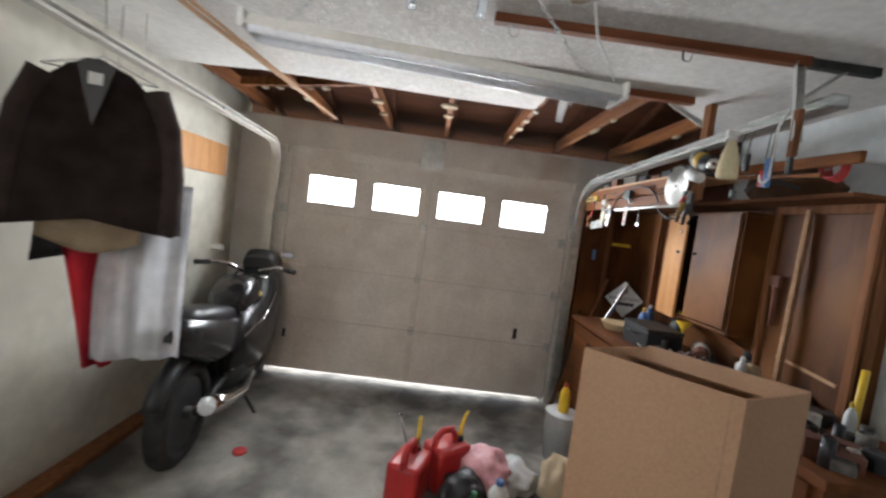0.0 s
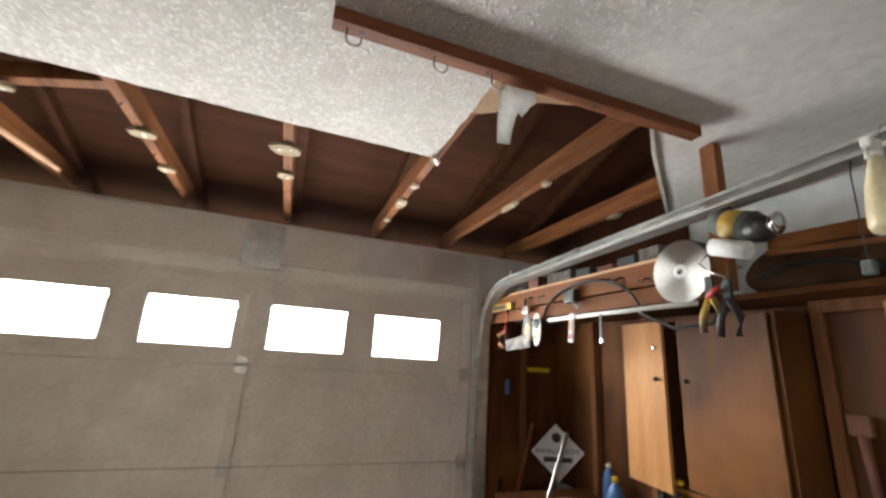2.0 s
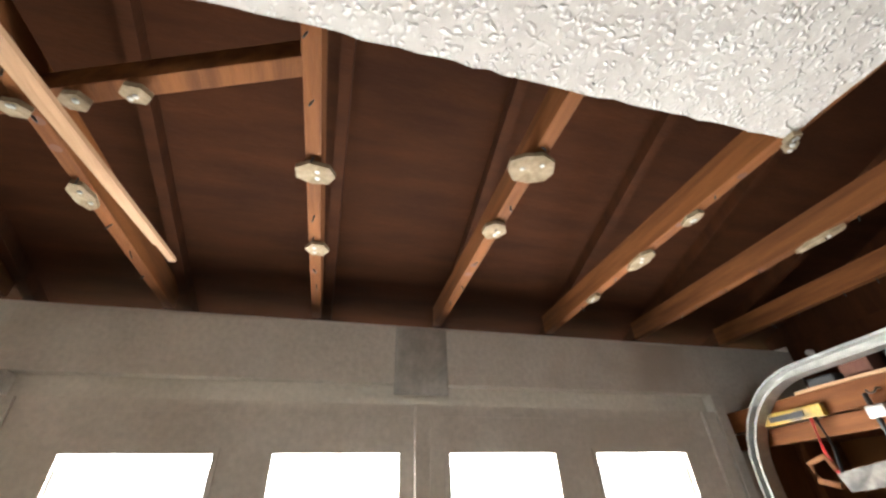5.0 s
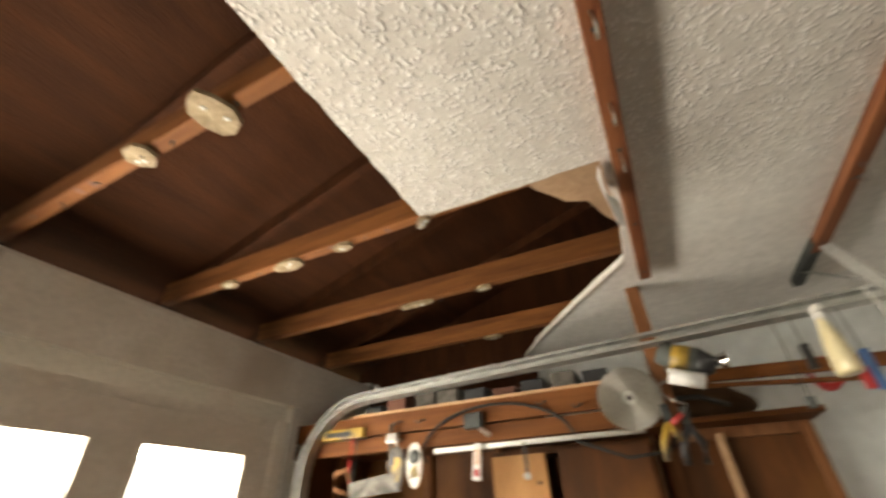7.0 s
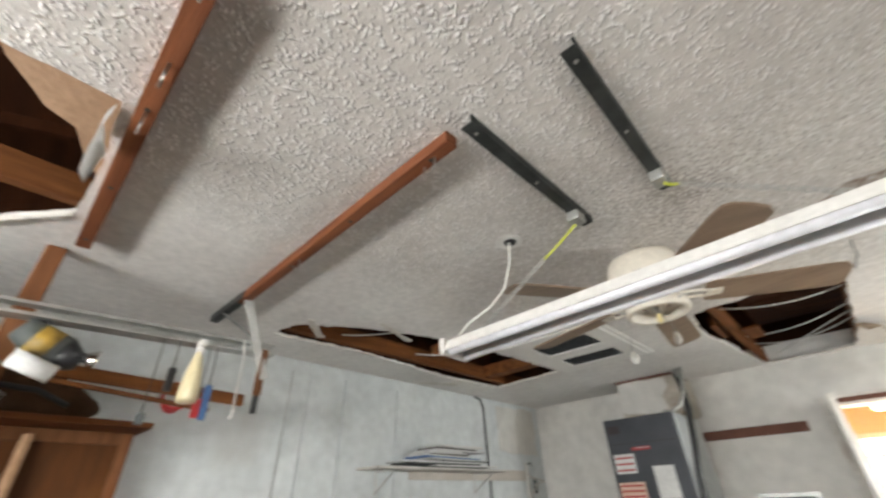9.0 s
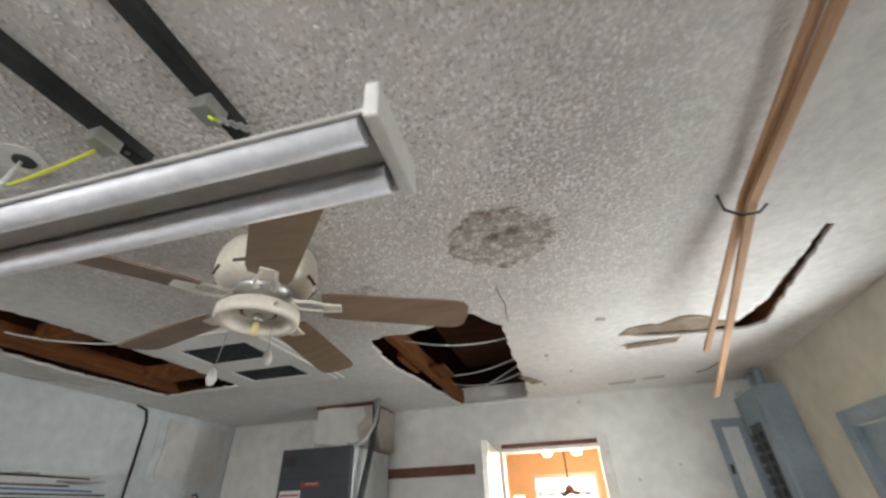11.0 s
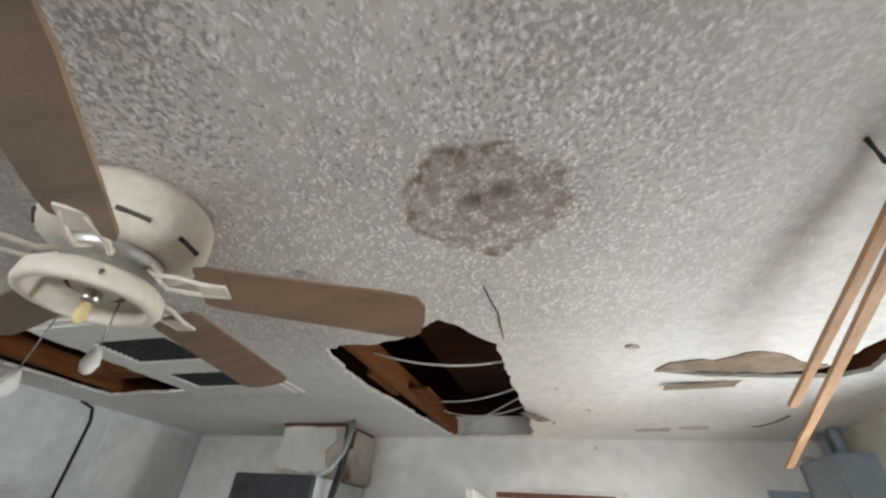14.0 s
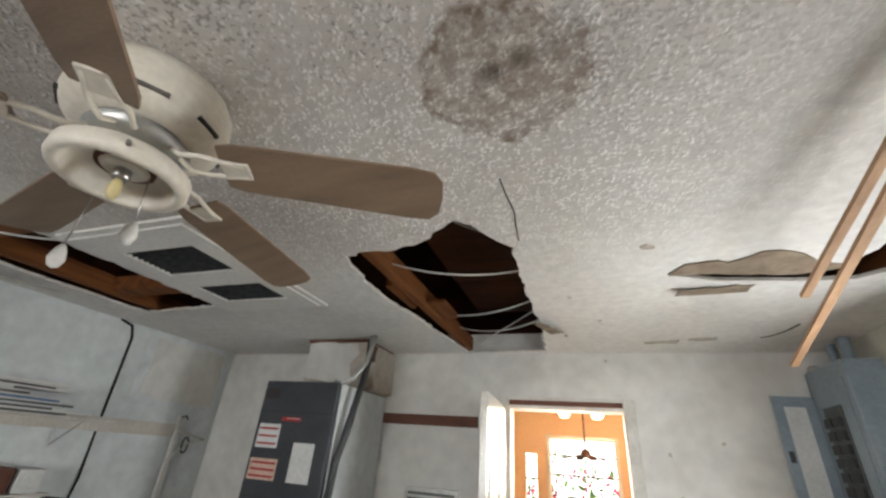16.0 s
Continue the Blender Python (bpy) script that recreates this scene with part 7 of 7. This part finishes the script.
bush((-1.1, -10.6, -0.06), 1.05, 260, 1, 200)
bush((-0.1, -11.0, -0.06), 1.1, 260, 2, 220)
bush((0.8, -10.6, -0.06), 1.0, 240, 3, 200)

for lx in (-0.40, -0.69):
    hl = thing("ceiling_lamp", (lx, -7.2, 2.5), "glowing warm ceiling lamp in the house room", "lamp", "room lamps")
    part("stem", make(tube, [(lx, -7.2, 2.499), (lx, -7.2, 2.36)], 0.008, 7), "brass", hl)
    part("globe", make(lathe, [(0.012, 0.0), (0.045, -0.02), (0.055, -0.055), (0.04, -0.09), (0.01, -0.10)], Matrix.Translation((lx, -7.2, 2.36)), 18), "bulb", hl, "glowing warm globe", smooth=True)
sf = thing("small_ceiling_fan", (-0.55, -7.9, 2.5), "dark small ceiling fan silhouetted against the window", "ceiling fan")
part("rod", make(tube, [(-0.55, -7.9, 2.499), (-0.55, -7.9, 2.02)], 0.010, 7), "brown_paint", sf)
part("motor", make(lathe, [(0.03, 0), (0.05, -0.03), (0.04, -0.07)], Matrix.Translation((-0.55, -7.9, 2.03)), 16), "brown_paint", sf)
for k in range(4):
    part("blade", make(soft_box, (0.05, -0.035, -0.005), (0.24, 0.035, 0.003), 0.002, Matrix.Translation((-0.55, -7.9, 1.99)) @ Matrix.Rotation(radians(20 + 90 * k), 4, "Z") @ Matrix.Rotation(radians(14), 4, "Y")), "brown_paint", sf)

# small stains on the back wall and ceiling edge
for x, z, r in ((-1.02, 1.95, 0.012), (-1.28, 2.02, 0.010), (-0.75, 2.44, 0.010), (-1.33, 1.62, 0.018), (-1.05, 1.75, 0.012), (-1.5, 1.70, 0.012)):
    o_ = thing("wall_stain", (x, YS, z), "small dark stain spot on the back wall", "stain", "wall stains")
    rr = random.Random(int(x * 100))
    poly = [(r * math.cos(a) * rr.uniform(0.6, 1.4), r * math.sin(a) * rr.uniform(0.6, 1.4)) for a in (2 * math.pi * i / 9 for i in range(9))]
    part("spot", make(prism, poly, -0.001, 0.0015, Matrix.Translation((x, YS + 0.001, z)) @ Matrix.Rotation(radians(90), 4, "X")), "tan_duct", o_)
for x0, y0, L in ((-0.95, -5.35, 0.16), (-1.15, -5.30, 0.12)):
    o_ = thing("peeling_edge", (x0, y0, H), "peeling paint flakes near the ceiling edge", "peeling paint", "peeling paint")
    part("flake", make(prism, ragged([(x0, y0), (x0 - L, y0 + 0.02), (x0 - L, y0 - 0.03), (x0, y0 - 0.025)], 0.010, 0.02, 7), 2.482, 2.4885), "tan_duct", o_)
crk = thing("corner_crack", (-1.5, -5.0, H), "curved crack line near the ceiling corner", "crack")
part("crack", make(tube, [(-1.46, -5.30, 2.489), (-1.50, -5.27, 2.489), (-1.53, -5.19, 2.489), (-1.545, -5.09, 2.489)], 0.004, 5), "ink", crk)

# ---- west rear: side door, breaker panel, extinguisher ----
sd = thing("door_2", (XW, -4.43, 0), "pale side door with a bright glass pane and grey-blue frame", "door", kind="structure")
for lo, hi in (((XW - 0.02, -4.86, 0), (XW + 0.02, -4.795, 2.14)), ((XW - 0.02, -4.065, 0), (XW + 0.02, -4.0, 2.14)), ((XW - 0.02, -4.7945, 2.075), (XW + 0.02, -4.0655, 2.14))):
    part("casing", make(soft_box, lo, hi, 0.004), "blue_grey", sd)
lf = part("leaf", boxes(((XW - 0.05, -4.79, 0.01), (XW - 0.012, -4.64, 2.07)), ((XW - 0.05, -4.17, 0.01), (XW - 0.012, -4.07, 2.07)), ((XW - 0.05, -4.64, 1.97), (XW - 0.012, -4.17, 2.07)), ((XW - 0.05, -4.64, 0.01), (XW - 0.012, -4.17, 1.18)), ((XW - 0.05, -4.64, 1.54), (XW - 0.012, -4.17, 1.565))), "blue_grey", sd, "grey-blue door leaf")
for z0, z1 in ((1.18, 1.54), (1.565, 1.97)):
    p_ = part("pane", boxes(((XW - 0.034, -4.64, z0), (XW - 0.030, -4.17, z1))), "pane", lf)
    p_.visible_shadow = False
part("knob", make(lathe, [(0.012, 0.0), (0.012, 0.03), (0.026, 0.04), (0.024, 0.06), (0.01, 0.066)], Matrix.Translation((XW - 0.012, -4.12, 1.0)) @ Matrix.Rotation(radians(90), 4, "Y"), 18), "brass", lf, "brass knob")
tagged(part("side_backdrop", boxes(((-7.0, -26.0, -0.1), (-6.95, 4.0, 8.0))), "outside"), "overexposed daylight outside the side door", "backdrop", kind="structure")

ep = thing("breaker_panel", (-1.77, -5.42, 1.9), "grey-blue breaker panel with its door swung open", "breaker panel")
part("cabinet", make(soft_box, (-1.849, -5.60, 1.50), (-1.705, -5.22, 2.37), 0.005), "blue_grey", ep)
part("deadfront", make(soft_box, (-1.7045, -5.56, 1.56), (-1.698, -5.26, 2.30), 0.003), "blue_grey", ep)
part("breaker_strip", make(soft_box, (-1.6975, -5.49, 1.64), (-1.690, -5.33, 2.19), 0.003), "dark_grey", ep)
for k in range(9):
    for yy in (-5.45, -5.37):
        part("breaker", make(soft_box, (-1.6895, yy - 0.032, 1.66 + 0.055 * k), (-1.674, yy + 0.032, 1.70 + 0.055 * k), 0.003), "black", ep)
MDR = Matrix.Translation((-1.700, -5.585, 0)) @ Matrix.Rotation(radians(4), 4, "Z")
bm = bmesh.new()
for lo, hi in (((0.0, 0.0, 1.70), (0.042, 0.012, 2.255)), ((0.138, 0.0, 1.70), (0.182, 0.012, 2.255)), ((0.042, 0.0, 2.205), (0.138, 0.012, 2.255)), ((0.042, 0.0, 1.70), (0.138, 0.012, 1.745))):
    box(bm, lo, hi, MDR)
pd = part("panel_door", bm, "blue_grey", ep, "open grey-blue panel door")
part("directory_card", make(box, (0.042, 0.002, 1.745), (0.138, 0.008, 2.205), MDR), "label_white", pd, "white directory card")
part("latch", make(soft_box, (0.150, 0.012, 1.95), (0.172, 0.019, 2.0), 0.002, MDR), "iron", pd)
part("conduit", make(tube, [(-1.79, -5.33, 2.37), (-1.79, -5.33, 2.488)], 0.024, 12), "blue_grey", ep)
part("conduit", make(tube, [(-1.79, -5.45, 2.37), (-1.79, -5.45, 2.488)], 0.018, 12), "blue_grey", ep)
part("connector", make(lathe, [(0.022, 0.0), (0.026, 0.008), (0.026, 0.02), (0.018, 0.03)], Matrix.Translation((-1.73, -5.54, 2.371)), 14), "galv", ep)

fe = thing("fire_extinguisher", (-1.80, -4.95, 1.45), "red fire extinguisher with white label on a wall bracket", "extinguisher")
part("cylinder", make(lathe, [(0.045, 0.0), (0.05, 0.012), (0.05, 0.26), (0.035, 0.30), (0.018, 0.315)], Matrix.Translation((-1.79, -4.95, 1.42)), 22), "red_plastic", fe)
part("label", make(lathe, [(0.0508, 0.08), (0.0508, 0.19)], Matrix.Translation((-1.79, -4.95, 1.42)), 22), "label_white", fe, "white label band")
part("valve", make(soft_box, (-1.805, -4.965, 1.736), (-1.775, -4.935, 1.78), 0.004), "black", fe)
part("bracket", make(soft_box, (-1.849, -4.98, 1.50), (-1.842, -4.92, 1.70), 0.002), "iron", fe)

# ---- east rear wall: shelves, cables, battens ----
for y, m_, w in ((-2.95, "galv", 0.003), (-3.07, "block", 0.004), (-3.33, "block", 0.006), (-3.78, "block", 0.006)):
    o_ = thing("wall_conduit", (2.13, y, 1.2), "thin painted conduit running down the block wall", "conduit", "wall conduits")
    part("pipe", make(tube, [(2.139, y, 2.42), (2.139, y + 0.02, 1.7), (2.139, y + 0.01, 0.3)], w, 8), m_, o_)
bc = thing("black_wall_cable", (2.13, -4.78, 2.4), "black cable stapled down the wall", "cable")
part("cable", make(tube, [(2.13, -4.66, 2.488), (2.133, -4.74, 2.47), (2.135, -4.77, 2.40), (2.135, -4.78, 2.1), (2.135, -4.80, 1.6), (2.12, -4.78, 1.50), (2.10, -4.65, 1.52), (2.09, -4.55, 1.46)], 0.008, 8), "black_cord", bc)
tsb = thing("tan_wall_board", (2.13, -4.6, 1.9), "faded tan board fixed along the block wall", "board")
part("board", make(soft_box, (2.126, -5.33, 1.845), (2.1415, -3.9, 1.925), 0.002), "stile", tsb)
for zz, y0, y1 in ((1.905, -4.72, -3.45), (1.56, -4.55, -3.6)):
    shf = thing("wall_shelf", (2.0, -4.1, zz), "narrow metal wall shelf heaped with magazines and strips", "shelf", "wall shelves")
    part("board", make(soft_box, (1.90, y0, zz - 0.012), (2.125, y1, zz), 0.002), "trim", shf)
    for by in (y0 + 0.15, y1 - 0.15):
        part("bracket", make(tube, [(2.12, by, zz - 0.15), (2.115, by, zz - 0.02), (1.93, by, zz - 0.018), (2.12, by, zz - 0.14)], 0.006, 6), "white_enamel", shf)
rnd = random.Random(9)
for i in range(15):
    zz = 1.906 + 0.0095 * i
    y = -4.15 + rnd.uniform(-0.12, 0.12)
    L = rnd.uniform(0.22, 0.42) * (1 - i * 0.03)
    o_ = thing("magazine", (2.0, y, zz), rnd.choice(("thin white magazine in a sliding stack on the shelf", "blue-edged magazine in a sliding stack on the shelf", "dark magazine in a sliding stack on the shelf")), "magazine", "magazine stack")
    part("page_block", make(soft_box, (-0.10, -L, 0.0005), (0.10, L, 0.009), 0.001, Matrix.Translation((2.0, y, zz)) @ Matrix.Rotation(radians(rnd.uniform(-5, 5)), 4, "Z")), rnd.choice(("label_white", "label_white", "blue_plastic", "clutter", "white_enamel", "dark_grey")), o_)
for i in range(7):
    y = -4.45 + i * 0.13
    o_ = thing("book", (2.0, y, 1.561), "worn book stacked on the lower shelf", "book", "shelf books")
    part("book", make(soft_box, (1.93, y - 0.055, 1.5605), (2.10, y + 0.055, 1.5605 + rnd.uniform(0.04, 0.13)), 0.003), rnd.choice(("brown_paint", "label_white", "clutter", "red_cloth")), o_)
wbk = thing("bicycle_hook", (2.12, -5.32, 1.95), "white wall track with a folding wire bracket hook", "wall bracket")
part("track", make(soft_box, (2.115, -5.335, 1.1), (2.135, -5.300, 1.985), 0.003), "white_enamel", wbk)
part("arm", make(tube, [(2.112, -5.31, 1.90), (2.105, -5.35, 1.87), (2.105, -5.56, 1.84), (2.105, -5.42, 1.815), (2.105, -5.34, 1.74), (2.112, -5.31, 1.70)], 0.007, 7), "trim", wbk, "grubby wire arm")
part("loop", make(tube, [(2.105, -5.40 + 0.025 * math.cos(a), 1.80 + 0.05 * math.sin(a)) for a in (2 * math.pi * i / 14 for i in range(15))], 0.007, 6), "dark_grey", wbk, "dark hose loop")
part("hook", make(tube, [(2.112, -5.318, 1.975), (2.08, -5.318, 1.985), (2.075, -5.335, 1.96)], 0.006, 6), "iron", wbk)

wg = thing("wall_grille", (0.32, -5.61, 1.5), "grey metal return-air grille low on the back wall", "grille")
part("frame", make(soft_box, (0.13, -5.6195, 1.20), (0.475, -5.606, 1.685), 0.004), "galv", wg)
for k in range(15):
    part("slat", make(soft_box, (0.155, -5.6055, 1.225 + 0.03 * k), (0.45, -5.598, 1.240 + 0.03 * k), 0.002), "dark_grey", wg)

# dark hanging post at the rear end of the west track
hp = thing("hanging_post", (-1.53, -3.25, 2.2), "dark grey painted board hung from the ceiling by the wall", "post")
part("board", make(soft_box, (-1.565, -3.33, 1.75), (-1.53, -3.20, 2.487), 0.004), "dark_grey", hp)
part("stub", make(soft_box, (-1.5295, -3.19, 2.245), (-1.49, -2.80, 2.315), 0.004), "lumber_z", hp, "brown wooden stub")

bmp = thing("wall_patch", (2.13, -5.0, 2.3), "smooth plaster patch strip on the wall by the ceiling", "plaster patch")
YZW = Matrix(((0, 0, 1, 0), (1, 0, 0, 0), (0, 1, 0, 0), (0, 0, 0, 1)))
part("patch", make(prism, ragged([(-5.55, 2.05), (-4.97, 2.07), (-4.95, 2.44), (-5.54, 2.46)], 0.012, 0.05, 41), 2.133, 2.1415, YZW), "plaster", bmp)
part("seam", make(prism, ragged([(-4.96, 2.08), (-4.90, 2.06), (-4.89, 2.45), (-4.955, 2.44)], 0.008, 0.05, 42), 2.136, 2.1415, YZW), "block", bmp, "feathered joint compound seam")
